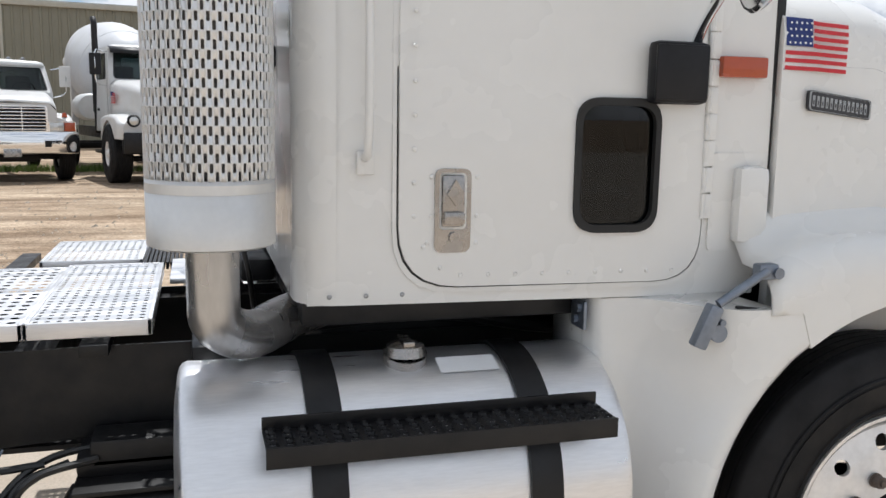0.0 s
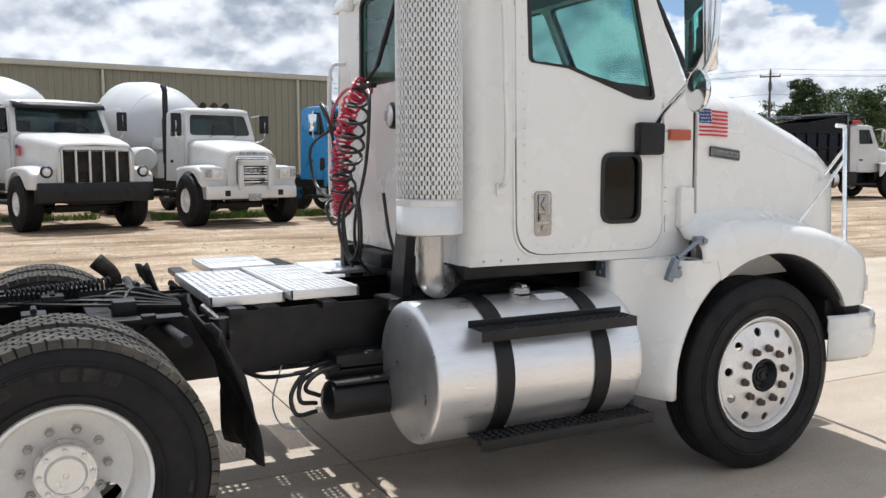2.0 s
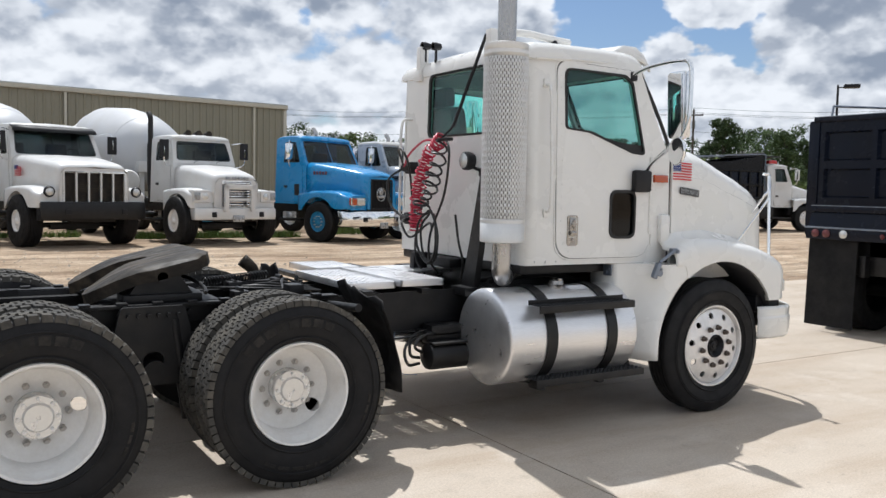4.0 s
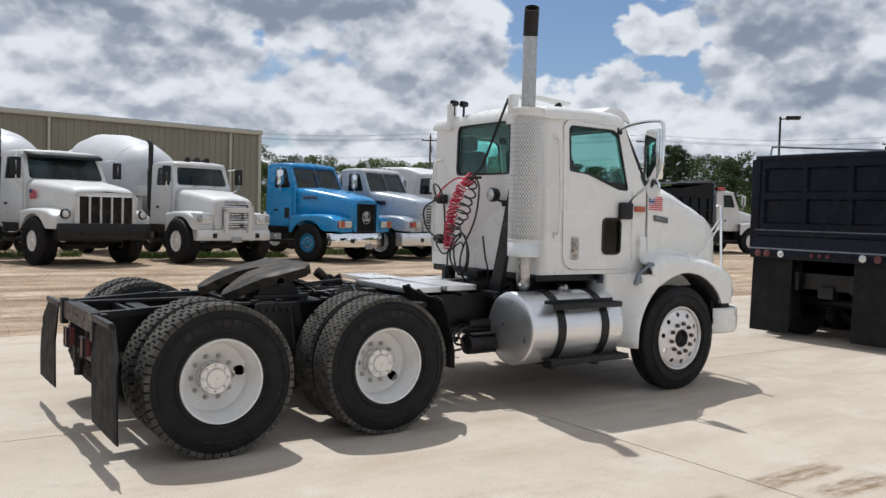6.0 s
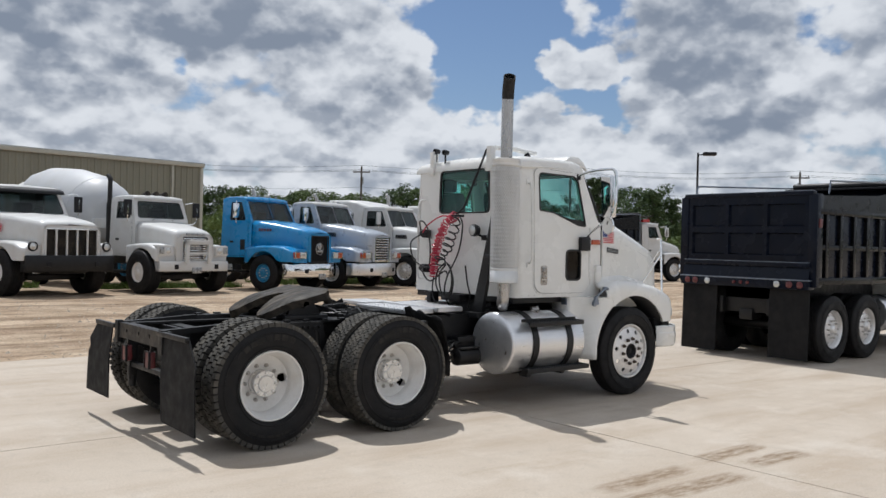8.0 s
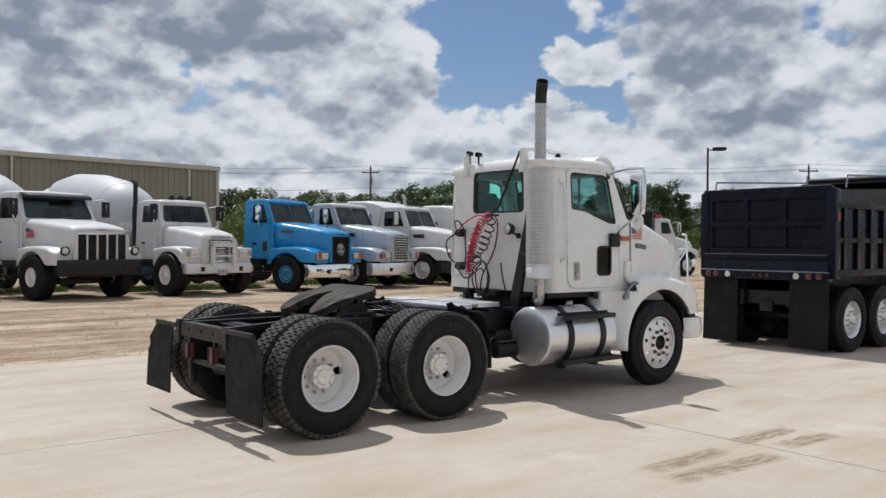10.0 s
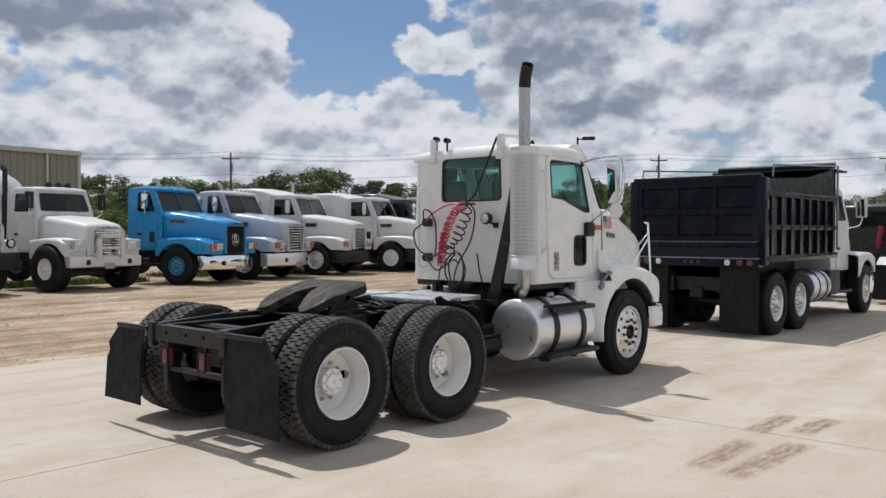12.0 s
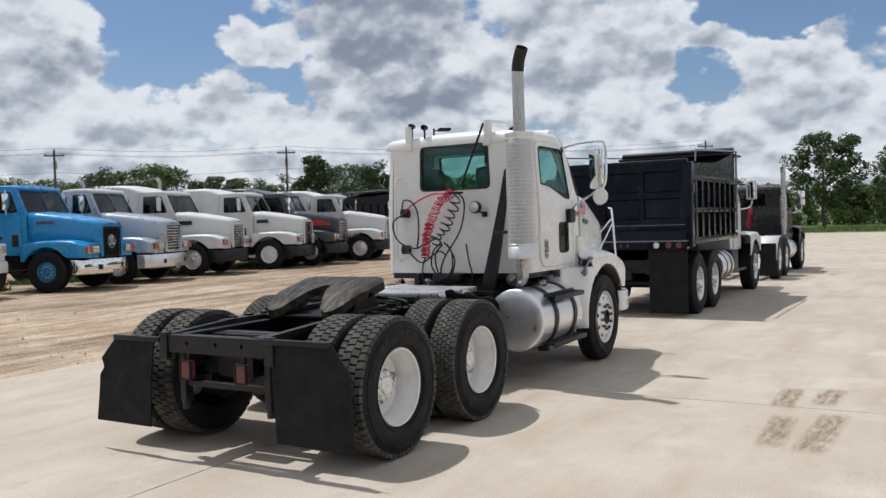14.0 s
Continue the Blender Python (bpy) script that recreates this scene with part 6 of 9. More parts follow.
    tube(bm, smooth_line([(2.30, -0.50, 0.70), (2.22, -0.62, 0.56), (2.26, -0.66, 0.45), (2.40, -0.64, 0.42)], 6), 0.004, 5)
    P("drain_cable", bm, STEEL)
    # quarter fender flap ahead of the drive wheels
    for s in (-1, 1):
        rings = []
        for k in range(15):
            f = k / 14
            x = 1.855 + 0.20 * math.sin(f * 1.5) - 0.012 * math.sin(f * 9)
            z = 1.08 - 0.66 * f ** 1.1
            rings.append([Vector((x - 0.03 + 0.045 * j / 10 + 0.020 * math.sin(j * 0.9 + f * 4) + 0.011 * math.sin(j * 2.3 - f * 11), s * (0.58 + (0.56 - 0.10 * f) * j / 10), z - 0.10 * (j / 10) ** 2 * (1 - f) + (0.02 * math.sin(j * 1.7) if k == 0 else 0.0))) for j in range(11)])
        bm = bmesh.new()
        skin(bm, rings, closed=False)
        P("quarter_flap", bm, FLAP, "buckled black rubber quarter fender", solid=0.010)
        bm = bmesh.new()
        rod(bm, (1.78, s * 0.44, 0.92), (1.78, s * 1.0, 0.96), 0.025, 10)
        rod(bm, (2.0, s * 0.55, 0.965), (2.0, s * 0.55, 0.815), 0.045, 16)
        rod(bm, (2.0, s * 0.55, 0.87), (2.0, s * 0.55, 0.86), 0.052, 16)
        rod(bm, (1.95, s * 0.44, 1.0), (2.0, s * 0.55, 0.95), 0.018, 8)
        rod(bm, (2.05, s * 0.50, 0.885), (2.05, s * 0.60, 0.885), 0.016, 8)
        P("flap_post", bm, BLACK)

    # --- cab rear wall: hoses, lamp, handles ---------------------------------
    bm = bmesh.new()
    tube(bm, smooth_line([(3.08, 0.70, 1.32), (2.99, 0.71, 1.36), (2.98, 0.71, 1.8), (2.99, 0.71, 2.22), (3.08, 0.70, 2.27)], 6), 0.012, 10)
    P("rear_grab_rail", bm, WHITE, "white grab rail on the cab back")
    bm = bmesh.new()
    lathe(bm, [(0.0, -0.05), (0.05, -0.045), (0.068, -0.03), (0.07, 0.0), (0.06, 0.035), (0.02, 0.05)], 24, (2.98, -0.335, 1.90), "x")
    rod(bm, (3.08, -0.40, 1.82), (2.99, -0.36, 1.86), 0.012)
    box(bm, (3.05, -0.43, 1.79), (3.08, -0.37, 1.85), 0.006)
    lamp = P("work_lamp", bm, BLACK_MATTE, "round black work lamp")
    bm = bmesh.new()
    lathe(bm, [(0.0, -0.056), (0.045, -0.052), (0.056, -0.044)], 24, (2.98, -0.335, 1.90), "x")
    P("lamp_lens", bm, CLEAR_LENS, parent=lamp)
    for z in (1.86, 1.44):
        bm = boxed((2.99, 0.57, z - 0.05), (3.08, 0.66, z + 0.05), 0.015)
        rod(bm, (2.95, 0.60, z), (3.0, 0.60, z), 0.035, 14)
        box(bm, (2.93, 0.50, z - 0.02), (2.97, 0.62, z + 0.02), 0.01)
        P("gladhand", bm, BLACK_MATTE, "black hose coupling on the cab back")
    bm = bmesh.new()
    way = [(2.90, -0.09, 2.07), (2.88, 0.07, 1.97), (2.87, 0.19, 1.74), (2.88, 0.25, 1.56), (2.90, 0.28, 1.36)]
    for (a, b), turns in zip(zip(way, way[1:]), (6, 9, 8, 9)):
        tube(bm, coil(a, b, 0.047, turns, 0.22, 0, turns), 0.0072, 7)
    red = P("red_air_hose", bm, RED_HOSE, "coiled red air hose")
    bm = bmesh.new()
    tube(bm, smooth_line([(2.90, -0.04, 2.05), (2.88, 0.15, 2.06), (2.90, 0.42, 1.96), (2.94, 0.57, 1.86)], 6), 0.009, 7)
    P("red_hose_tail", bm, RED_HOSE, parent=red)
    bm = bmesh.new()
    tube(bm, smooth_line([(2.90, 0.28, 1.36), (2.92, 0.33, 1.24), (2.95, 0.35, 1.10), (3.0, 0.30, 1.0)], 6), 0.009, 7)
    P("hose_end", bm, BLACK_HOSE, parent=red)
    bm = bmesh.new()
    tube(bm, coil((2.84, -0.20, 2.04), (2.84, 0.12, 1.52), 0.058, 8, 0.4, 0.05, 3), 0.0090, 7)
    P("black_air_hose", bm, BLACK_HOSE, "coiled black air hose")
    bm = bmesh.new()
    for pts in ([(2.90, -0.14, 2.08), (2.86, -0.26, 1.95), (2.86, -0.20, 1.65), (2.88, 0.02, 1.35), (2.92, 0.10, 1.15), (3.0, 0.1, 1.02)],
                [(2.94, 0.57, 1.86), (2.84, 0.66, 1.75), (2.84, 0.60, 1.55), (2.86, 0.40, 1.46), (2.90, 0.25, 1.52), (2.88, 0.10, 1.58)],
                [(2.94, 0.55, 1.44), (2.86, 0.45, 1.40), (2.86, 0.30, 1.30), (2.92, 0.12, 1.42), (2.88, 0.0, 1.38)],
                [(2.88, 0.06, 1.52), (2.84, 0.14, 1.42), (2.84, 0.16, 1.25), (2.86, 0.04, 1.12), (2.86, -0.08, 1.22), (2.86, -0.08, 1.42), (2.88, 0.02, 1.52)],
                [(2.88, 0.04, 1.50), (2.85, 0.12, 1.38), (2.86, 0.08, 1.16), (2.88, -0.04, 1.14), (2.86, -0.12, 1.32), (2.88, -0.02, 1.50)],
                [(2.95, -0.22, 1.50), (2.97, -0.24, 1.30), (3.0, -0.26, 1.14), (3.02, -0.2, 1.0)],
                [(2.94, 0.60, 1.90), (2.86, 0.52, 2.0), (2.84, 0.40, 1.98), (2.86, 0.34, 1.85), (2.90, 0.36, 1.62), (2.92, 0.40, 1.45)]):
        tube(bm, smooth_line(pts, 7), 0.0095, 7)
    P("cable_loop", bm, BLACK_HOSE, "looped black trailer cables")
    bm = bmesh.new()
    rod(bm, (3.06, -0.42, 2.82), (2.93, -0.20, 2.16), 0.013, 8)
    rod(bm, (2.93, -0.20, 2.16), (2.90, -0.10, 2.08), 0.009, 8)
    box(bm, (2.88, -0.22, 2.05), (2.92, -0.02, 2.075), 0.006)
    P("hose_hanger", bm, BLACK_MATTE, "black sprung hose hanger rod")
    bm = bmesh.new()
    box(bm, (2.98, -0.1, 1.08), (3.10, 0.25, 1.16), 0.02)
    box(bm, (2.95, 0.40, 1.02), (3.08, 0.47, 1.17), 0.01)
    box(bm, (3.10, -0.35, 1.08), (3.2, 0.35, 1.165), 0.01)
    P("cab_mount", bm, BLACK)
    # engine, gearbox and firewall mass in the dark below the cab
    bm = bmesh.new()
    box(bm, (3.2, -0.40, 0.72), (4.3, 0.40, 1.15), 0.08)
    box(bm, (4.3, -0.38, 0.60), (5.4, 0.38, 1.30), 0.06)
    box(bm, (3.1, -0.85, 1.10), (4.4, 0.85, 1.165), 0.01)
    for y in (-0.5, -0.6):
        tube(bm, smooth_line([(3.0, y, 1.03), (3.5, y - 0.03, 1.07), (3.9, y, 1.0), (4.2, y, 1.02)], 5), 0.02, 8)
    P("engine_block", bm, BLACK, "dark engine and gearbox below the cab")
    bm = bmesh.new()
    box(bm, (3.862, -0.945, 1.075), (3.872, -0.86, 1.155), 0.003)
    rod(bm, (3.85, -0.92, 1.135), (3.865, -0.92, 1.135), 0.012, 6)
    rod(bm, (3.85, -0.90, 1.10), (3.865, -0.90, 1.10), 0.012, 6)
    P("skirt_bracket", bm, STEEL)
    return truck


tractor = build_tractor()

# ---------------------------------------------------------------- parked trucks
def road_wheel(parent, at, rim, r=0.52, w=0.28, flip=False, cap="steel", spin=0, label="", k=1.0):
    """Wheel of a parked truck: rim and disc, tyre, hub, nuts; axis y, outer face at -y."""
    h = w / 2
    bm = bmesh.new()
    lathe(bm, [(0.300, -h + 0.05), (0.306, -h + 0.034), (0.298, -h + 0.022), (0.284, -h + 0.035), (0.272, -h + 0.07), (0.262, 0.0), (0.262, 0.1)], 36)
    for v in bm.verts:
        v.co.x, v.co.z = v.co.x * k, v.co.z * k
    if cap == "steel":
        disc_with_holes(bm, lambda q: -h + 0.045 + 0.05 * max(0, (q - 0.16) / 0.1), 0.07, 0.264, range(0, 360, 36), 0.018, 0.222, 36)
    elif cap == "spoke":
        disc_with_holes(bm, lambda q: -h + 0.05, 0.10, 0.266, range(20, 380, 72), 0.05, 0.205, 36)
    else:
        disc_with_holes(bm, lambda q: -h + 0.03 + 0.04 * max(0, (q / k - 0.2) / 0.07), 0.04, 0.270 * k, (), 0.02, 0.2, 36)
    wheel = part("wheel", bm, rim, parent, label)
    part("tyre", tyre_mesh(r, w, 0.298 * k, lugs=False, drive=False, seg=40), RUBBER, wheel)
    bm = bmesh.new()
    lathe(bm, [(0.0, -h - 0.01), (0.05, -h - 0.008), (0.062, -h + 0.01), (0.078, -h + 0.03), (0.085, -h + 0.07)], 20)
    part("hub", bm, rim, wheel)
    if cap != "flat":
        bm = bmesh.new()
        rod(bm, (0, 0.055, 0), (0, 0.015, 0), 0.016, 6)
        nut = part("lug_nut", bm, NUT_GREY, wheel)
        nut.matrix_basis = pose(0.14, -h, 0)
        for i in range(1, 10):
            again(nut, wheel, pose(0.14 * math.cos(i * math.pi / 5), -h, 0.14 * math.sin(i * math.pi / 5)))
    wheel.matrix_basis = pose(*at, 0, spin, 180 if flip else 0)
    return wheel


def arch_fender(x, r, zc, top, out, inner, s, x_front, x_rear, z_front, z_rear, shoulder=0.07):
    """One fender: a shoulder over the wheel at x with a round opening of radius r about zc."""
    rings = []
    n = 18
    for k in range(n + 1):
        f = k / n
        px = x_rear + (x_front - x_rear) * f
        zt = top(px)
        o = out - 0.10 * max(0, (f - 0.88) / 0.12) ** 2
        low = zc + math.sqrt(max(0.0, r * r - (px - x) ** 2))
        low = max(low, z_front if px > x else z_rear)
        low = min(low, zt - 0.05)
        ring = [Vector((px, s * inner(px), zt + 0.06)), Vector((px, s * (inner(px) + 0.06), zt + 0.02))]
        ring += [Vector((px, s * a, b)) for a, b in arc(o - shoulder, zt - shoulder, shoulder, 90, 0, 4)]
        ring += [Vector((px, s * o, low + 0.01)), Vector((px, s * (o - 0.03), low))]
        rings.append(ring)
    bm = bmesh.new()
    skin(bm, rings, closed=False)
    return bm


def side_window(x0, x1, xt, z0, z1, r=0.05):
    return rounded([(x0, z0), (x1, z0), (xt, z1), (x0, z1)], r)


def conventional(name, label, paint, o, group="row of parked trucks"):
    """A parked conventional truck. Local axes: x forward from the front bumper's middle, ground at z 0."""
    g = dict(track=1.04, tw=0.31, sweep=0.34, axle=-1.05, wr=0.52, cab0=-3.2, cowl=-1.80, wtop=-2.12, zb=0.95, zw=1.98, zt=2.66, w=1.02, hood=None, rim=ALLOY_WHEEL, cap="steel",
             bumper=CHROME, bz=(0.42, 0.80), bw=1.18, roof=None, sleeper=0.0, sleeper_h=2.95, stack=None, length=-7.0, grille="bars", lamps="square",
             fender_out=1.19, hood_paint=None, tank=True, roof_lamps=5, mirror=True, rim_k=1.0, one_pane=False, stripes=False, visor=False, rear_axles=(-5.6, -6.9), mirror_back=0.0, hood_vent=False, peep=False, lamp_z=1.2, grille_w=0.48, grille_z=(0.88, 1.60), hood_top=(2.03, 1.74), hood_w=(0.98, 0.62), deck=True)
    g.update(o)
    G = collections.namedtuple("Options", g)(**g)
    truck = thing(name, label, "truck", group)
    P = lambda n, bm, mat, lab="", parent=None, **kw: part(n, bm, mat, parent or truck, lab, **kw)
    roof_paint = G.roof or paint
    hood_paint = G.hood_paint or paint
    # chassis
    bm = bmesh.new()
    for s in (-1, 1):
        box(bm, (G.length, s * 0.43 - 0.04, 0.72), (-0.15, s * 0.43 + 0.04, 0.98), 0.005)
    for k in range(5):
        x = G.length + (k + 0.5) * (-0.5 - G.length) / 5
        box(bm, (x - 0.05, -0.42, 0.76), (x + 0.05, 0.42, 0.94), 0.005)
    P("frame", bm, BLACK, "black ladder frame")
    bm = bmesh.new()
    rod(bm, (G.axle, -0.95, 0.46), (G.axle, 0.95, 0.46), 0.06, 10)
    box(bm, (G.axle - 0.08, -0.55, 0.36), (G.axle + 0.08, 0.55, 0.50), 0.02)
    P("front_axle", bm, BLACK)
    for x in G.rear_axles:
        bm = bmesh.new()
        rod(bm, (x, -0.95, 0.52), (x, 0.95, 0.52), 0.08, 10)
        P("rear_axle", bm, BLACK)
    bm = bmesh.new()
    box(bm, (G.cowl - 0.9, -0.45, 0.55), (-0.35, 0.45, 1.25), 0.05)
    box(bm, (-0.40, -0.50, 0.55), (-0.2, 0.50, 1.3), 0.02)
    P("engine_block", bm, BLACK)
    for s in (-1, 1):
        road_wheel(truck, (G.axle, s * G.track, G.wr), G.rim, G.wr, G.tw, s > 0, G.cap, k=G.rim_k)
        for x in G.rear_axles:
            road_wheel(truck, (x, s * 1.05, 0.52), G.rim, 0.52, 0.28, s > 0, "steel")
    # bumper
    bm = bmesh.new()
    z0, z1 = G.bz
    k = G.sweep
    line = [(-k - 0.30, -G.bw), (-k - 0.06, -G.bw - 0.005), (-k * 0.80, -G.bw + 0.10), (-k * 0.35, -G.bw + 0.42), (-0.02, -0.40), (0.0, 0.0), (-0.02, 0.40), (-k * 0.35, G.bw - 0.42), (-k * 0.80, G.bw - 0.10), (-k - 0.06, G.bw + 0.005), (-k - 0.30, G.bw)]
    skin(bm, [[Vector((a, b, z0)), Vector((a + 0.012, b * 1.008, z0 + 0.03)), Vector((a + 0.014, b * 1.01, (z0 + z1) / 2)), Vector((a + 0.012, b * 1.008, z1 - 0.03)), Vector((a, b, z1)), Vector((a - 0.05, b * 0.97, z1 + 0.004))] for a, b in line], closed=False)
    bumper = P("bumper", bm, G.bumper, solid=0.012)
    for y in (-0.62, 0.62):
        P("tow_slot", boxed((-0.35 * k, y - 0.06, (z0 + z1) / 2 - 0.07), (0.028 - 0.2 * k, y + 0.06, (z0 + z1) / 2 + 0.05), 0.012), BLACK_MATTE, parent=bumper)
    if G.bumper is not BLACK:
        P("license_panel", boxed((0.005, -0.15, z0 - 0.05), (0.03, 0.15, z0 + 0.10), 0.006), EMBLEM_GREY, parent=bumper)
    # hood
    (h0, h1), (w0, w1) = G.hood_top, G.hood_w
    rings = []
    for k in range(9):
        f = k / 8
        x = G.cowl + 0.02 + (-0.10 - G.cowl) * f
        w = w0 + (w1 - w0) * f**1.1
        zt = h0 + (h1 - h0) * (0.65 * f + 0.35 * f * f) - (0.06 if k == 8 else 0)
        r = 0.16
        ring = [Vector((x, -w - 0.02, 0.98)), Vector((x, -w, zt - r - 0.16))]
        ring += [Vector((x, a, b)) for a, b in arc(-w + r, zt - r, r, 180, 90, 5)]
        ring += [Vector((x, -w * 0.3, zt + 0.015)), Vector((x, 0, zt + 0.03))]
        ring += [Vector((v.x, -v.y, v.z)) for v in reversed(ring[:-1])]
        rings.append(ring)
    bm = bmesh.new()
    skin(bm, rings, closed=False)
    hood = P("hood", bm, hood_paint, smooth=50, solid=0.01)
    # nose panel with the grille opening
    gz0, gz1 = G.grille_z
    nose = rounded([(-w1 - 0.02, 0.86), (w1 + 0.02, 0.86), (w1, h1 - 0.20), (w1 - 0.12, h1 - 0.06), (-w1 + 0.12, h1 - 0.06), (-w1, h1 - 0.20)], 0.05)
    P("nose_panel", plated(nose, [rect(-G.grille_w, G.grille_w, gz0, gz1, 0.04)], origin=(-0.09, 0, 0), u=(0, 1, 0), n=(-1, 0, 0), thick=0.03), hood_paint, parent=hood)
    P("radiator", boxed((-0.20, -G.grille_w - 0.02, gz0 - 0.02), (-0.15, G.grille_w + 0.02, gz1 + 0.02)), BLACK_MATTE, parent=hood)
    bm = bmesh.new()
    frame_loop = rect(-G.grille_w - 0.025, G.grille_w + 0.025, gz0 - 0.025, gz1 + 0.025, 0.05)
    ring_frame(bm, frame_loop, 0.04, origin=(-0.075, 0, 0), u=(0, 1, 0), n=(-1, 0, 0), thick=0.02)
    grille = P("grille_frame", bm, CHROME if G.grille != "emblem" else BLACK_MATTE, parent=hood)
    if G.grille == "bars":
        for k in range(9):
            z = gz0 + 0.03 + k * (gz1 - gz0 - 0.06) / 8
            P("grille_bar", boxed((-0.115, -G.grille_w, z - 0.014), (-0.085, G.grille_w, z + 0.014), 0.006), CHROME, parent=hood)
        bm = bmesh.new()
        for k in range(4):
            box(bm, (-0.08, -0.21 + k * 0.11, (gz0 + gz1) / 2 - 0.035), (-0.070, -0.13 + k * 0.11, (gz0 + gz1) / 2 + 0.035), 0.004)
        P("badge_bar", bm, EMBLEM_GREY, parent=hood)
    elif G.grille == "emblem":
        bm = bmesh.new()
        for k in range(14):
            y = -G.grille_w + 0.04 + k * (2 * G.grille_w - 0.08) / 13
            box(bm, (-0.12, y - 0.008, gz0), (-0.10, y + 0.008, gz1))
        P("grille_mesh", bm, BLACK_MATTE, parent=hood)
        bm = bmesh.new()
        lathe(bm, [(0.15, -0.10), (0.165, -0.085), (0.18, -0.10)], 28, (0, 0, (gz0 + gz1) / 2), "x")
        lathe(bm, [(0.0, -0.09), (0.05, -0.085), (0.09, -0.10)], 18, (0, 0, (gz0 + gz1) / 2 + 0.07), "x")
        box(bm, (-0.10, -0.13, (gz0 + gz1) / 2 - 0.10), (-0.08, 0.13, (gz0 + gz1) / 2 - 0.02), 0.02)
        P("round_emblem", bm, EMBLEM_GREY, parent=hood)
    elif G.grille == "panels":
        for k in range(6):
            y = -G.grille_w + k * (2 * G.grille_w) / 5
            P("grille_post", boxed((-0.12, y - 0.018, gz0 - 0.02), (-0.066, y + 0.018, gz1 + 0.02), 0.008), WHITE_OLD, parent=hood)
        bm = bmesh.new()
        for k in range(16):
            z = gz0 + 0.02 + k * (gz1 - gz0 - 0.04) / 15
            box(bm, (-0.13, -G.grille_w, z - 0.008), (-0.115, G.grille_w, z + 0.008))
        P("grille_mesh", bm, GREASE, parent=hood)
    elif G.grille == "slats":
        for k in range(7):
            z = gz0 + 0.03 + k * (gz1 - gz0 - 0.06) / 6
            P("grille_bar", boxed((-0.115, -G.grille_w, z - 0.010), (-0.07, G.grille_w, z + 0.010), 0.004), CHROME, parent=hood)
        for y in (-0.2, 0.2):
            P("grille_post", boxed((-0.112, y - 0.008, gz0), (-0.09, y + 0.008, gz1)), CHROME, parent=hood)
    # fenders and lamps
    ft = lambda px: 1.30 - 0.05 * ((px - max(G.axle, -1.05)) / 0.7) ** 2 - (0.10 * max(0, (px + 0.5) / 0.4) if px > -0.5 else 0)
    inner = lambda px: w0 + (w1 - w0) * max(0, min(1, (px - G.cowl) / (-0.1 - G.cowl))) - 0.03
    for s in (-1, 1):
        bm = arch_fender(G.axle, G.wr + 0.12, 0.50, ft, G.fender_out, inner, s, -0.14, G.axle - 0.68, 0.86, 0.80)
        fender = P("fender", bm, hood_paint, smooth=55, solid=0.012)
        yo = G.fender_out - 0.10
        bm = bmesh.new()
        add_mesh(bm, [(-0.145, s * w1, 0.84), (-0.145, s * yo, 0.84), (-0.145, s * yo, 1.10), (-0.145, s * (yo - 0.05), 1.19), (-0.145, s * w1, 1.24), (-0.20, s * w1, 0.84), (-0.20, s * yo, 0.84), (-0.20, s * yo, 1.10), (-0.20, s * (yo - 0.05), 1.19), (-0.20, s * w1, 1.24)],
                 [[0, 1, 2, 3, 4], [5, 6, 7, 8, 9], [0, 1, 6, 5], [1, 2, 7, 6], [2, 3, 8, 7], [3, 4, 9, 8], [4, 0, 5, 9]])
        P("fender_front", bm, hood_paint, parent=fender)
        P("wheel_house", boxed((G.axle - 0.62, min(s * 0.55, s * 0.86), 0.62), (G.axle + 0.6, max(s * 0.55, s * 0.86), 1.2), 0.1), BLACK_MATTE, parent=fender)
        if G.lamps == "square":
            P("headlamp", boxed((-0.16, min(s * 0.66, s * 0.92), 0.97), (-0.080, max(s * 0.66, s * 0.92), 1.14), 0.015), CLEAR_LENS, parent=fender)
            P("turn_signal", boxed((-0.20, min(s * 0.93, s * 1.12), 0.97), (-0.082, max(s * 0.93, s * 1.12), 1.14), 0.02), ORANGE_LENS, "amber turn signal", parent=fender)
            bm = bmesh.new()
            ring_frame(bm, rect(min(s * 0.645, s * 1.135), max(s * 0.645, s * 1.135), 0.955, 1.155, 0.02), 0.020, origin=(-0.074, 0, 0), u=(0, 1, 0), n=(-1, 0, 0), thick=0.03)
            P("lamp_bezel", bm, CHROME, parent=fender)
        elif G.lamps == "round":
            bm = bmesh.new()
            lathe(bm, [(0.0, -0.085), (0.05, -0.09), (0.085, -0.11)], 24, (0, s * 0.95, G.lamp_z), "x")
            P("headlamp", bm, CLEAR_LENS, parent=fender)
            bm = bmesh.new()
            lathe(bm, [(0.085, -0.10), (0.10, -0.09), (0.115, -0.11), (0.118, -0.15)], 24, (0, s * 0.95, G.lamp_z), "x")
            P("lamp_bezel", bm, BLACK_MATTE, parent=fender)
        elif G.lamps == "pod":
            P("lamp_pod", boxed((-0.42, min(s * 0.66, s * 1.08), 1.00), (-0.10, max(s * 0.66, s * 1.08), 1.28), 0.04), hood_paint, parent=fender)
            bm = bmesh.new()
            lathe(bm, [(0.0, -0.085), (0.05, -0.088), (0.09, -0.102)], 24, (0, s * 0.80, 1.14), "x")
            P("headlamp", bm, CLEAR_LENS, parent=fender)
            P("turn_signal", boxed((-0.11, min(s * 0.92, s * 1.06), 1.05), (-0.092, max(s * 0.92, s * 1.06), 1.23), 0.012), EMBLEM_GREY, parent=fender)
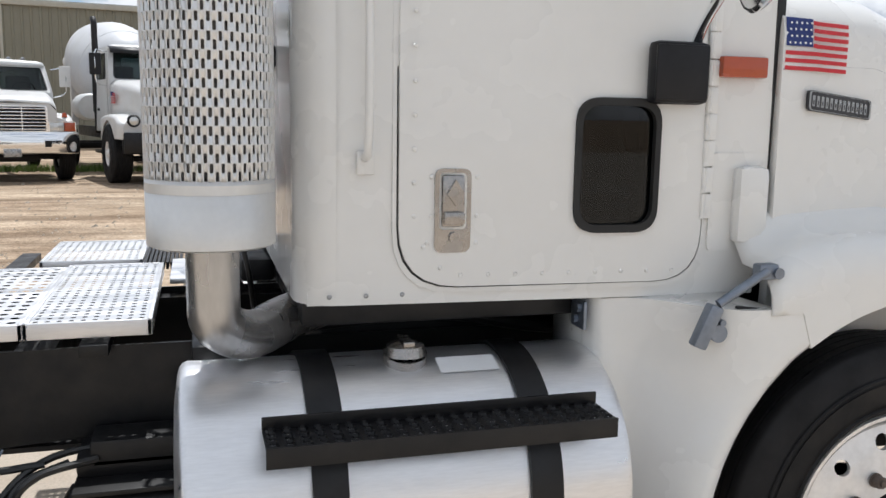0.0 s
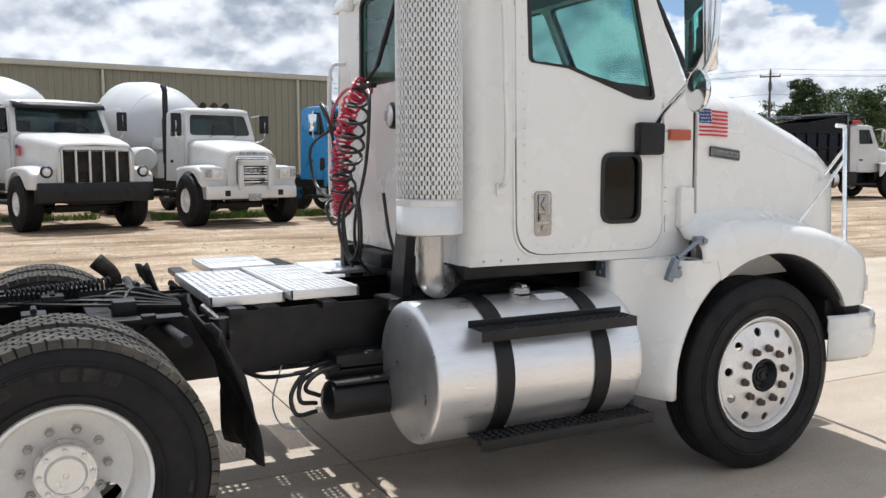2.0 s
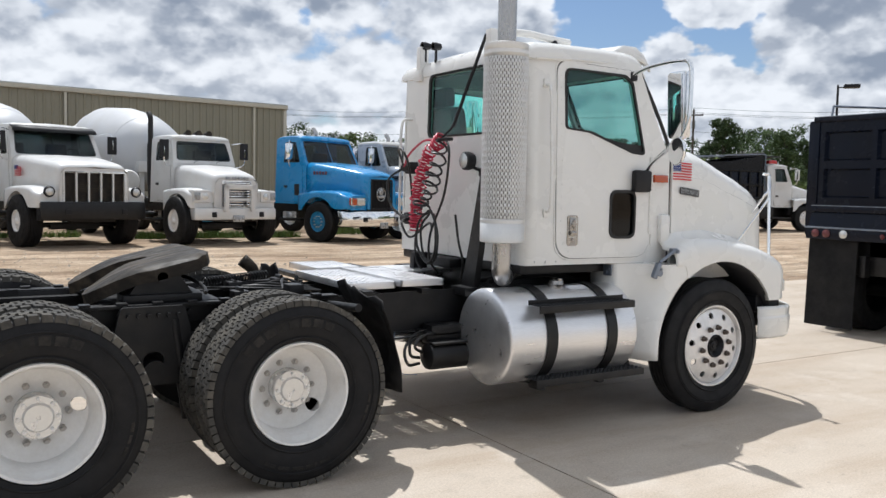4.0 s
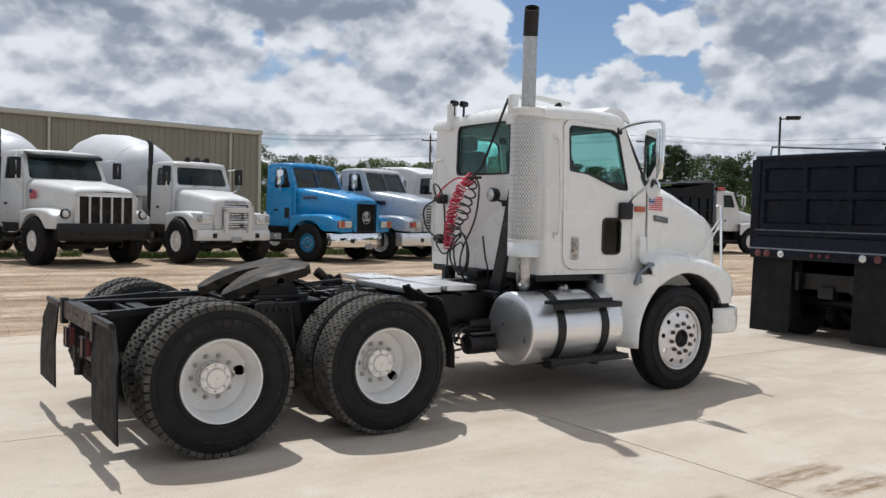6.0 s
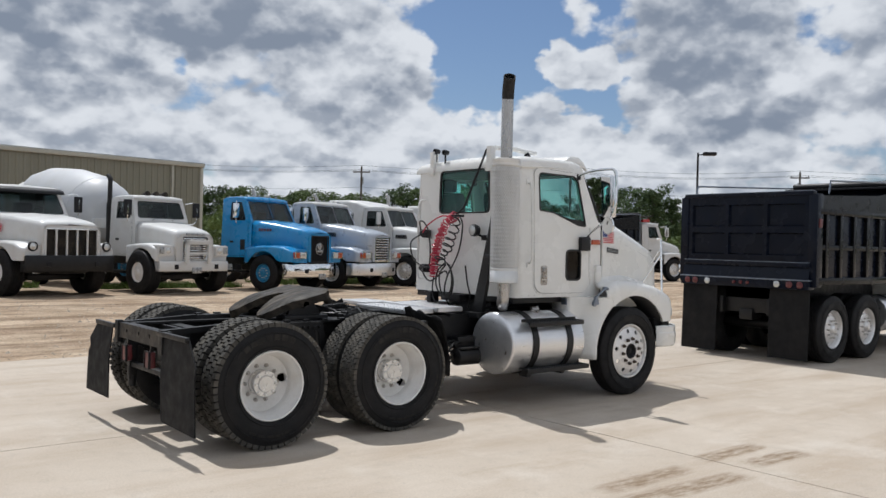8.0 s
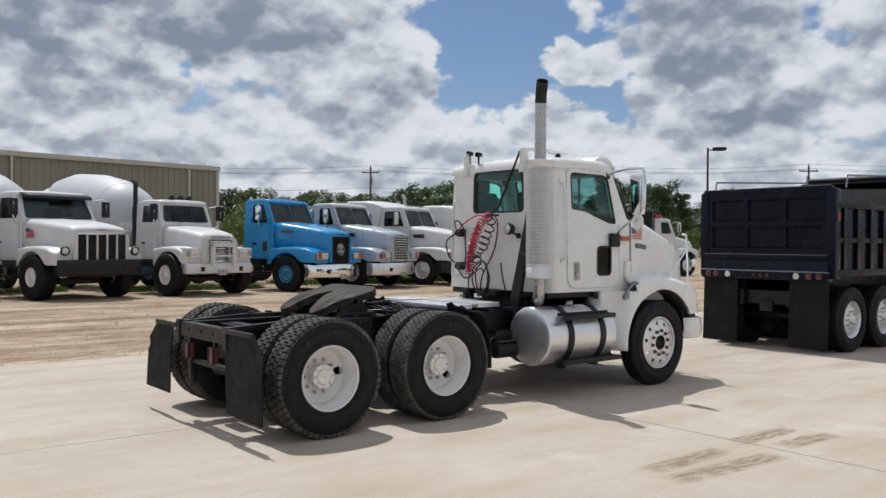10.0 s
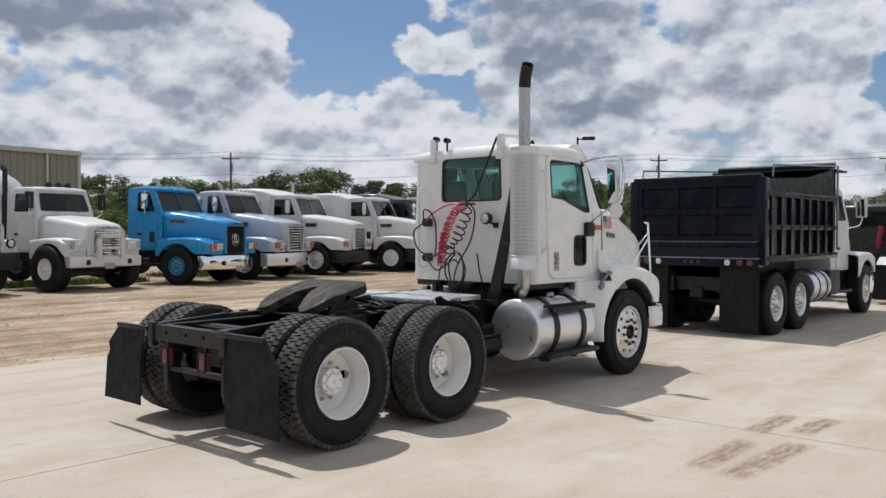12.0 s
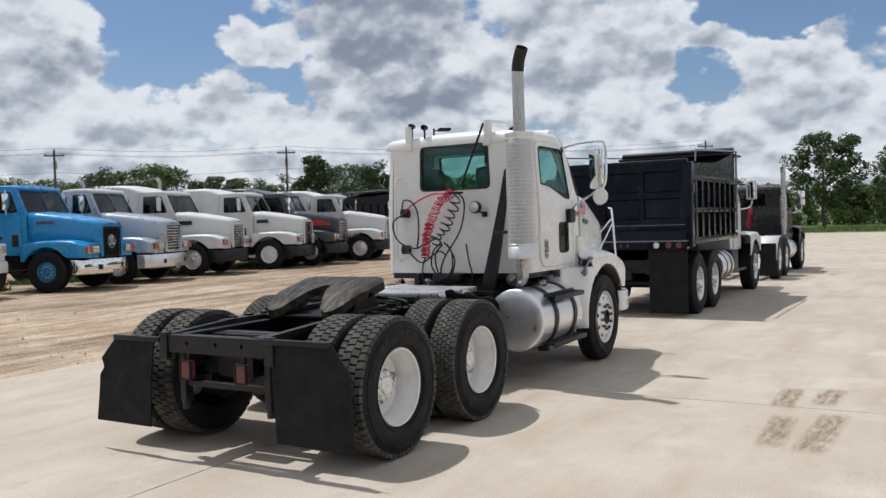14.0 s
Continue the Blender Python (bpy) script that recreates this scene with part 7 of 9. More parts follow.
    # cab shell
    zb, zw, zt, w, c0, c1, xt = G.zb, G.zw, G.zt, G.w, G.cab0, G.cowl, G.wtop
    lean = lambda v: Vector((v.x, v.y * (1 - 0.07 * max(0.0, v.z - zw) / (zt - zw)), v.z))
    door_x = c0 + 0.30
    win = side_window(door_x + 0.05, c1 - 0.22, xt - 0.12, zw + 0.05, zt - 0.09)
    bm = bmesh.new()
    plate(bm, rect(-w + 0.04, w - 0.04, zb, zt), [rect(-0.5, 0.5, zw + 0.08, zt - 0.12, 0.05)] if not G.sleeper else [], origin=(c0, 0, 0), u=(0, 1, 0), n=(1, 0, 0), thick=0.04, bend=lean)
    cab = P("cab_body", bm, paint)
    P("firewall", plated(rect(-w + 0.04, w - 0.04, zb, zw), origin=(c1 - 0.04, 0, 0), u=(0, 1, 0), n=(1, 0, 0), thick=0.04), paint, parent=cab)
    P("cab_floor", boxed((c0 + 0.04, -w + 0.05, zb), (c1 - 0.045, w - 0.05, zb + 0.03)), BLACK, parent=cab)
    for s in (-1, 1):
        P("side_panel", plated([(c0, zb), (c1, zb), (c1, zw), (xt, zt), (c0, zt)], [win], origin=(0, s * w, 0), n=(0, -s, 0), thick=0.04, bend=lean), paint, parent=cab)
    wd = Vector((xt - c1, 0, zt - zw))
    L = wd.length
    if G.one_pane:
        panes = [rounded([(-w + 0.10, 0.07), (w - 0.10, 0.07), (w - 0.17, L - 0.08), (-w + 0.17, L - 0.08)], 0.08)]
    else:
        half_pane = rounded([(-w + 0.08, 0.05), (-0.015, 0.05), (-0.015, L - 0.07), (-w + 0.15, L - 0.07)], 0.06)
        panes = [half_pane, [(-a, b) for a, b in reversed(half_pane)]]
    bm = bmesh.new()
    plate(bm, [(-w + 0.005, 0), (w - 0.005, 0), (w * 0.93 - 0.005, L), (-w * 0.93 + 0.005, L)], panes, origin=(c1 - 0.002, 0, zw), u=(0, 1, 0), v=wd.normalized(), n=wd.normalized().cross(Vector((0, 1, 0))), thick=0.03)
    P("windscreen_frame", bm, paint, parent=cab)
    rings = []
    wr = w * 0.93
    for x, dz, dw in ((c0 - 0.005, 0.0, 0.04), (c0 + 0.03, 0.05, 0.01), (c0 + 0.15, 0.075, 0.0), ((c0 + xt) / 2, 0.085, 0.0), (xt - 0.1, 0.08, 0.0), (xt + 0.02, 0.06, 0.01), (xt + 0.06, 0.0, 0.03)):
        rings.append([Vector((x, -wr + dw, zt - 0.02)), Vector((x, -wr + dw + 0.015, zt + dz * 0.6)), Vector((x, -wr + 0.12, zt + dz)), Vector((x, 0, zt + dz * 1.35)), Vector((x, wr - 0.12, zt + dz)), Vector((x, wr - dw - 0.015, zt + dz * 0.6)), Vector((x, wr - dw, zt - 0.02))])
    bm = bmesh.new()
    skin(bm, rings)
    P("roof", bm, roof_paint, parent=cab, smooth=60)
    for pts in panes:
        ob = P("windscreen", plated(pts, origin=(c1 - 0.012, 0, zw), u=(0, 1, 0), v=wd.normalized(), n=wd.normalized().cross(Vector((0, 1, 0))), thick=0.004), GLASS_PARKED, parent=cab, smooth=0)
        ob.visible_shadow = False
        bm = bmesh.new()
        ring_frame(bm, pts, 0.02, origin=Vector((c1 + 0.004, 0, zw)), u=(0, 1, 0), v=wd.normalized(), n=wd.normalized().cross(Vector((0, 1, 0))), thick=0.012)
        P("windscreen_seal", bm, SEAL, parent=cab)
    for s in (-1, 1):
        bm = bmesh.new()
        door_out = rounded([(door_x, zb + 0.05), (c1 - 0.12, zb + 0.05), (c1 - 0.14, zw), (xt - 0.05, zt - 0.035), (door_x, zt - 0.035)], [0.1, 0.12, 0.05, 0.05, 0.06])
        plate(bm, door_out, [win], origin=(0, s * (w + 0.012), 0), n=(0, -s, 0), thick=0.010, bend=lean)
        door = P("door", bm, paint)
        ob = P("door_window", plated(win, origin=(0, s * (w - 0.01), 0), n=(0, -s, 0), thick=0.004, bend=lean), GLASS_PARKED, parent=door, smooth=0)
        ob.visible_shadow = False
        bm = bmesh.new()
        ring_frame(bm, win, 0.018, origin=(0, s * (w + 0.015), 0), n=(0, -s, 0), thick=0.01, bend=lean)
        xv = (door_x * 0.35 + (c1 - 0.22) * 0.65)
        plate(bm, rect(xv - 0.012, xv + 0.012, zw + 0.05, zt - 0.09), origin=(0, s * (w + 0.006), 0), n=(0, -s, 0), thick=0.012, bend=lean)
        P("window_seal", bm, SEAL, parent=door)
        P("door_handle", boxed((door_x + 0.07, min(s * (w + 0.01), s * (w + 0.035)), zb + 0.42), (door_x + 0.20, max(s * (w + 0.01), s * (w + 0.035)), zb + 0.48), 0.01), BLACK_MATTE, parent=door)
        bm = bmesh.new()
        ring_frame(bm, [((a - door_x) * 1.006 + door_x - 0.004, (b - zw) * 1.006 + zw) for a, b in door_out], 0.008, origin=(0, s * (w + 0.004), 0), n=(0, -s, 0), thick=0.003, bend=lean)
        P("door_seal", bm, SEAL, parent=door)
        P("side_step", boxed((c0 + 0.2, min(s * 0.6, s * 1.1), 0.50), (c1 - 0.1, max(s * 0.6, s * 1.1), 0.56), 0.01), BLACK)
        if G.hood_vent:
            xv = c1 + 0.14
            bm = bmesh.new()
            for k in range(4):
                box(bm, (xv, min(s * 0.93, s * 0.998), h0 - 0.40 + 0.032 * k), (xv + 0.42, max(s * 0.93, s * 0.998), h0 - 0.376 + 0.032 * k), 0.003)
            P("hood_vent", bm, BLACK_MATTE, "black side vent with four louvres", parent=hood)
        if G.peep:
            P("peep_window", boxed((c1 - 0.42, min(s * w, s * (w + 0.016)), zb + 0.22), (c1 - 0.24, max(s * w, s * (w + 0.016)), zb + 0.52), 0.004), SEAL, parent=door)
        if G.mirror:
            bm = bmesh.new()
            back = G.mirror_back
            tube(bm, smooth_line([(c1 - back - 0.15, s * w, zt - 0.10), (c1 - back + 0.02, s * (w + 0.22), zt - 0.08), (c1 - back + 0.05, s * (w + 0.25), zt - 0.35), (c1 - back + 0.02, s * (w + 0.22), zw - 0.02), (c1 - back - 0.08, s * w, zw - 0.10)], 5), 0.013, 7)
            arm = P("mirror_arm", bm, CHROME)
            P("mirror_head", boxed((c1 - back - 0.0, s * (w + 0.24) - 0.11, zw + 0.12), (c1 - back + 0.06, s * (w + 0.24) + 0.11, zw + 0.54), 0.02), BLACK_MATTE if G.one_pane else paint if paint in (WHITE_OLD, WHITE) else CHROME, parent=arm)
            P("mirror_glass", boxed((c1 - back - 0.008, s * (w + 0.24) - 0.075, zw + 0.14), (c1 - back - 0.002, s * (w + 0.24) + 0.075, zw + 0.50), 0.001), MIRROR, parent=arm)
    if not G.sleeper:
        ob = P("rear_window", plated(rect(-0.5, 0.5, zw + 0.08, zt - 0.12, 0.05), origin=(c0 + 0.015, 0, 0), u=(0, 1, 0), n=(1, 0, 0), thick=0.004, bend=lean), GLASS_PARKED, parent=cab, smooth=0)
        ob.visible_shadow = False
    for y in (-0.5, 0.5):
        bm = boxed((c0 + 0.12, y - 0.25, zw - 0.32), (c0 + 0.60, y + 0.25, zw - 0.16), 0.05)
        box(bm, (c0 + 0.08, y - 0.24, zw - 0.25), (c0 + 0.24, y + 0.24, zw + 0.36), 0.06)
        P("seat", bm, SEAT)
    P("dashboard", boxed((c1 - 0.42, -w + 0.06, zw - 0.4), (c1 - 0.06, w - 0.06, zw - 0.03), 0.05), CABIN)
    bm = bmesh.new()
    ring = [Vector((c1 - 0.50 + 0.09 * math.cos(a), 0.5 + 0.22 * math.sin(a), zw + 0.02 + 0.2 * math.cos(a))) for a in [k * math.pi / 10 for k in range(21)]]
    tube(bm, ring, 0.016, 6)
    P("steering_wheel", bm, BLACK_MATTE)
    for y in (-0.3, 0.3):
        bm = bmesh.new()
        tube(bm, [Vector((c1 + 0.01, y, zw + 0.01)), Vector((c1 - 0.02, y + 0.1, zw + 0.06)), Vector((c1 - 0.03, y + 0.38, zw + 0.10))], 0.007, 5)
        P("wiper", bm, BLACK_MATTE)
    if G.roof_lamps:
        for k in range(G.roof_lamps):
            y = (k - (G.roof_lamps - 1) / 2) * 0.26
            bm = bmesh.new()
            lathe(bm, [(0.0, 0.055), (0.025, 0.05), (0.04, 0.03), (0.045, 0.0)], 10, (xt - 0.10, y, zt + 0.10), "z")
            P("roof_lamp", bm, EMBLEM_GREY, parent=cab)
    if G.visor:
        bm = bmesh.new()
        skin(bm, [[Vector((x, y, z)) for y in (-w * 0.93, -w * 0.5, 0, w * 0.5, w * 0.93)] for x, z in ((xt + 0.03, zt + 0.04), (xt + 0.20, zt - 0.02), (xt + 0.25, zt - 0.10))], closed=False)
        P("sun_visor", bm, BLACK_MATTE if G.visor == "black" else paint, parent=cab, solid=0.012)
    if G.sleeper:
        sl0, sl1, sh = c0 - G.sleeper, c0 - 0.03, G.sleeper_h
        rings = []
        for x, top, ww in ((sl0, sh - 0.06, 1.06), (sl0 + 0.06, sh, 1.10), (sl1 - 0.35, sh, 1.10), (sl1 - 0.05, sh - 0.05, 1.09), (sl1 + 0.25, sh - 0.16, 1.0), (sl1 + 0.5, zt + 0.08, 0.9)):
            zbase = zb if x <= sl1 else zt + 0.02
            r = 0.12
            ring = [Vector((x, -ww, zbase))] + [Vector((x, a, max(b, zbase))) for a, b in arc(-ww + r, top - r, r, 180, 90, 4)] + [Vector((x, 0, top + 0.03))]
            ring += [Vector((v.x, -v.y, v.z)) for v in reversed(ring[:-1])]
            rings.append(ring)
        bm = bmesh.new()
        skin(bm, rings)
        P("sleeper", bm, paint, smooth=50)
        for s in (-1, 1):
            P("vent", boxed((sl0 + 0.3, min(s * 1.095, s * 1.115), 2.1), (sl0 + 0.7, max(s * 1.095, s * 1.115), 2.25), 0.006), BLACK_MATTE)
    for s in (-1, 1):
        if G.tank:
            bm = bmesh.new()
            x1 = c1 - 0.25
            x0 = c0 - 0.05
            lathe(bm, [(0.0, x0), (0.29, x0 + 0.01), (0.31, x0 + 0.04), (0.31, x1 - 0.04), (0.29, x1 - 0.01), (0.0, x1)], 28, (0, s * 0.85, 0.66), "x")
            P("fuel_tank", bm, ALLOY)
    if G.stack:
        for sx, sy, top, mat in G.stack:
            bm = bmesh.new()
            tube(bm, smooth_line([(sx, sy, 0.9), (sx, sy, 1.4), (sx, sy, top - 0.3), (sx, sy, top - 0.1), (sx - 0.10, sy, top + 0.02)], 5), 0.062, 14, caps=False)
            P("exhaust_pipe", bm, mat, solid=0.004)
            bm = bmesh.new()
            rod(bm, (sx, sy, 1.35), (sx, sy, top - 0.75), 0.085, 16)
            P("heat_shield", bm, mat)
    if G.stripes:
        for s in (-1, 1):
            for k in range(4):
                z = 1.50 + k * 0.045
                P("stripe", boxed((-1.45, min(s * 0.93, s * 0.99), z), (-0.30 - 0.1 * k, max(s * 0.93, s * 0.99), z + 0.028), 0.002), FLAG_RED)
    return truck


def drum_body(truck, x0, zc, paint, r=1.2, chute=True):
    """Mixer barrel: front cap, fat belly, long taper rising to the open rear; pedestals and water tank."""
    P = lambda n, bm, mat, lab="": part(n, bm, mat, truck, lab)
    bm = bmesh.new()
    prof = [(0.0, 0.0), (0.45, 0.0), (0.62, -0.06), (0.95, -0.42), (r - 0.06, -0.82), (r, -1.15), (r, -2.1), (r - 0.05, -2.5), (0.92, -3.35), (0.66, -4.15), (0.60, -4.35), (0.52, -4.35)]
    lathe(bm, prof, 48, (0, 0, 0), "x")
    for a in (-0.82,):
        rr = {-0.82: r - 0.06, -1.15: r, -2.1: r}[a]
        lathe(bm, [(rr - 0.005, a - 0.02), (rr + 0.008, a - 0.008), (rr + 0.008, a + 0.008), (rr - 0.005, a + 0.02)], 48, (0, 0, 0), "x")
    m = Matrix.Translation((x0, 0, zc)) @ Matrix.Rotation(radians(11), 4, "Y")
    bmesh.ops.transform(bm, matrix=m, verts=bm.verts)
    P("mixer_drum", bm, paint, "white chalky concrete mixer drum")
    bm = bmesh.new()
    for s in (-1, 1):
        box(bm, (x0 - 0.30, s * 0.45 - 0.08, 0.98), (x0 - 0.05, s * 0.45 + 0.08, zc - 0.25), 0.02)
    box(bm, (x0 - 0.28, -0.6, zc - 0.35), (x0 + 0.10, 0.6, zc - 0.05), 0.04)
    P("front_pedestal", bm, WHITE_OLD, "white drum pedestal")
    for s in (-1, 1):
        P("rear_post", boxed((x0 - 4.3, s * 0.6 - 0.08, 0.98), (x0 - 4.1, s * 0.6 + 0.08, zc + 0.2), 0.02), WHITE_OLD)
    bm = bmesh.new()
    rings = []
    for k in range(9):
        a = radians(-20 + 220 * k / 8)
        rings.append([Vector((x0 - 4.75 + 0.25 * j, 0.75 * math.cos(a), zc + 0.55 + 0.62 * math.sin(a) - 0.12 * j)) for j in range(4)])
    skin(bm, rings, closed=False)
    ob = P("charge_hopper", bm, WHITE_OLD)
    ob.modifiers.new("thickness", "SOLIDIFY").thickness = 0.02
    bm = bmesh.new()
    lathe(bm, [(0.0, x0 + 0.42), (0.26, x0 + 0.40), (0.30, x0 + 0.34), (0.30, x0 - 0.28), (0.26, x0 - 0.34), (0.0, x0 - 0.36)], 24, (0, -0.98, 1.45), "x")
    P("water_tank", bm, WHITE_OLD, "white water tank beside the drum")


def place(truck, x, y, turn=22.0, z=None):
    truck.matrix_basis = pose(x, y, ground_z(x, y + 1.0) if z is None else z, 0, 0, -90 + turn)
    return truck


def build_row():
    # white medium truck with chrome bumper
    t = conventional("flatbed_truck", "white medium truck with chrome bumper and slatted grille", WHITE_OLD, dict(cab0=-3.0, cowl=-1.55, wtop=-2.0, zb=0.85, zw=1.72, zt=2.28, w=0.98, hood_top=(1.72, 1.55), hood_w=(0.93, 0.80), grille="slats", grille_w=0.62, grille_z=(0.98, 1.42), bz=(0.55, 0.95), sweep=0.06, bw=1.16, bumper=CHROME, fender_out=1.12, axle=-0.95, rim=RIM_WHITE, lamps="square", roof_lamps=5, tank=False, length=-6.5, rear_axles=(-5.4,)))
    for s in (-1, 1):
        bm = bmesh.new()
        lathe(bm, [(0.0, 0.09), (0.04, 0.08), (0.05, 0.0)], 12, (-0.35, s * 0.98, 1.24), "z")
        part("marker_lamp", bm, ORANGE_LENS, t)
    place(t, -0.42, 14.4, 17)
    # white mixer, wide hood and black bumper
    t = conventional("mixer_truck", "white concrete mixer truck with wide five-panel grille and black bumper", WHITE_OLD, dict(cab0=-3.35, cowl=-1.90, wtop=-2.25, zb=0.95, zw=1.95, zt=2.62, w=1.02, rim_k=0.78, hood_top=(1.98, 1.76), hood_w=(1.0, 0.74), grille="panels", grille_w=0.67, grille_z=(0.99, 1.60), bz=(0.60, 0.98), sweep=0.03, bumper=BLACK, bw=1.12, fender_out=1.22, axle=-1.12, wr=0.56, track=1.06, tw=0.40, rim=RIM_WHITE, cap="flat", lamps="round", one_pane=True, visor="black", roof_lamps=0, tank=False, length=-9.0, rear_axles=(-6.6, -7.9), stack=((-3.55, -0.95, 3.3, BLACK),)))
    for k in range(6):
        z = 1.52 + 0.035 * k
        part("decal_stripe", boxed((-1.72, -1.025, z), (-1.42, -1.0, z + 0.018), 0.001), FLAG_RED, t)
    part("decal_canton", boxed((-1.72, -1.026, 1.66), (-1.60, -1.0, 1.745), 0.001), FLAG_BLUE, t)
    drum_body(t, -4.5, 2.06, DRUM_WHITE, 1.08)
    place(t, 2.72, 13.74, 16)
    # white mixer, narrow hood, guard and white bumper
    t = conventional("mixer_truck", "white concrete mixer truck with a tubular grille guard and white bumper", WHITE_OLD, dict(cab0=-2.85, cowl=-1.60, wtop=-1.80, zb=0.95, zw=1.92, zt=2.52, w=0.83, hood_top=(1.86, 1.62), hood_w=(0.80, 0.56), rim_k=0.86, grille="bars", grille_w=0.36, grille_z=(0.92, 1.48), bz=(0.60, 0.86), sweep=0.03, bumper=WHITE_OLD, bw=1.04, fender_out=1.13, axle=-0.82, wr=0.56, track=1.04, tw=0.40, rim=RIM_WHITE, cap="flat", lamps="pod", one_pane=True, roof_lamps=0, tank=False, length=-8.6, rear_axles=(-6.2, -7.5), stack=((-3.0, -0.74, 3.15, SOOT),)))
    bm = bmesh.new()
    for y in (-0.34, 0.34):
        box(bm, (0.02, y - 0.05, 0.80), (0.10, y + 0.05, 1.42), 0.02)
    box(bm, (0.02, -0.39, 1.30), (0.10, 0.39, 1.42), 0.02)
    box(bm, (0.02, -0.30, 1.04), (0.06, 0.30, 1.10), 0.01)
    part("grille_guard", bm, WHITE_OLD, t, "white box-section grille guard")
    bm = bmesh.new()
    for k in range(4):
        box(bm, (-0.07, -0.30 + k * 0.16, 1.535), (-0.055, -0.18 + k * 0.16, 1.595), 0.004)
    part("name_bar", bm, EMBLEM_GREY, t, "row of four grey bars across the nose")
    for k in range(3):
        bm = bmesh.new()
        rod(bm, (-2.1 - 0.1 * k, -0.3 + 0.28 * k, 2.60), (-1.85, -0.3 + 0.28 * k, 2.66), 0.05, 10, 0.08)
        part("air_horn", bm, GREASE, t)
    drum_body(t, -4.1, 2.04, DRUM_WHITE, 1.08)
    place(t, 5.84, 13.85, 12.5)
    # blue day cab
    t = conventional("semi_truck", "sky blue day-cab tractor with chrome bumper and blue wheels", BLUE, dict(rim=RIM_BLUE, rim_k=0.86, bw=1.12, cab0=-2.98, axle=-1.22, tank=False, mirror_back=0.42, peep=True, grille="emblem", stack=((-3.45, 0.95, 3.05, PIPE),), hood_w=(1.0, 0.52), grille_w=0.40))
    bm = bmesh.new()
    for k in range(5):
        box(bm, (-1.56 + 0.09 * k, -1.0 + 0.015 * k, 1.72), (-1.50 + 0.09 * k, -0.985 + 0.015 * k, 1.80), 0.003)
    part("faded_lettering_bar", bm, DULL_RED, t, "faded reddish bars where letters were")
    place(t, 9.67, 13.86)
    # silver-grey day cab with a white roof
    t = conventional("semi_truck", "silver grey day-cab tractor with polished bumper", SILVER, dict(bumper=ALLOY, cab0=-2.98, axle=-1.22, tank=False, mirror_back=0.42, hood_vent=True, peep=True, grille="bars", roof=WHITE_OLD, hood_w=(1.0, 0.52), grille_w=0.40, stack=((-3.45, 0.95, 3.05, PIPE),)))
    place(t, 12.42, 14.60)
    # white sleepers, a charcoal one between them
    t = conventional("semi_truck", "white sleeper tractor with black bumper", WHITE_OLD, dict(bumper=BLACK, axle=-1.18, tank=False, mirror_back=0.42, hood_vent=True, sleeper=1.3, sleeper_h=2.95, hood_w=(1.0, 0.52), grille_w=0.40, stack=((-3.3, 1.1, 3.25, PIPE),)))
    place(t, 15.53, 15.0)
    t = conventional("semi_truck", "white sleeper tractor with black bumper", WHITE_OLD, dict(bumper=BLACK, axle=-1.18, tank=False, mirror_back=0.42, hood_vent=True, peep=True, sleeper=1.3, sleeper_h=2.90, rim=RIM_WHITE, cap="flat", hood_w=(1.0, 0.52), grille_w=0.40))
    place(t, 18.95, 14.85)
    t = conventional("semi_truck", "charcoal sleeper tractor with red hood stripes", GREY, dict(bumper=BLACK, sleeper=1.3, stripes=True, hood_w=(1.0, 0.60), grille_w=0.40))
    place(t, 21.15, 14.95)
    t = conventional("semi_truck", "white sleeper tractor with black bumper", WHITE_OLD, dict(bumper=BLACK, sleeper=1.4, sleeper_h=2.92, hood_w=(1.0, 0.52), grille_w=0.40))
    place(t, 24.4, 15.0)


build_row()

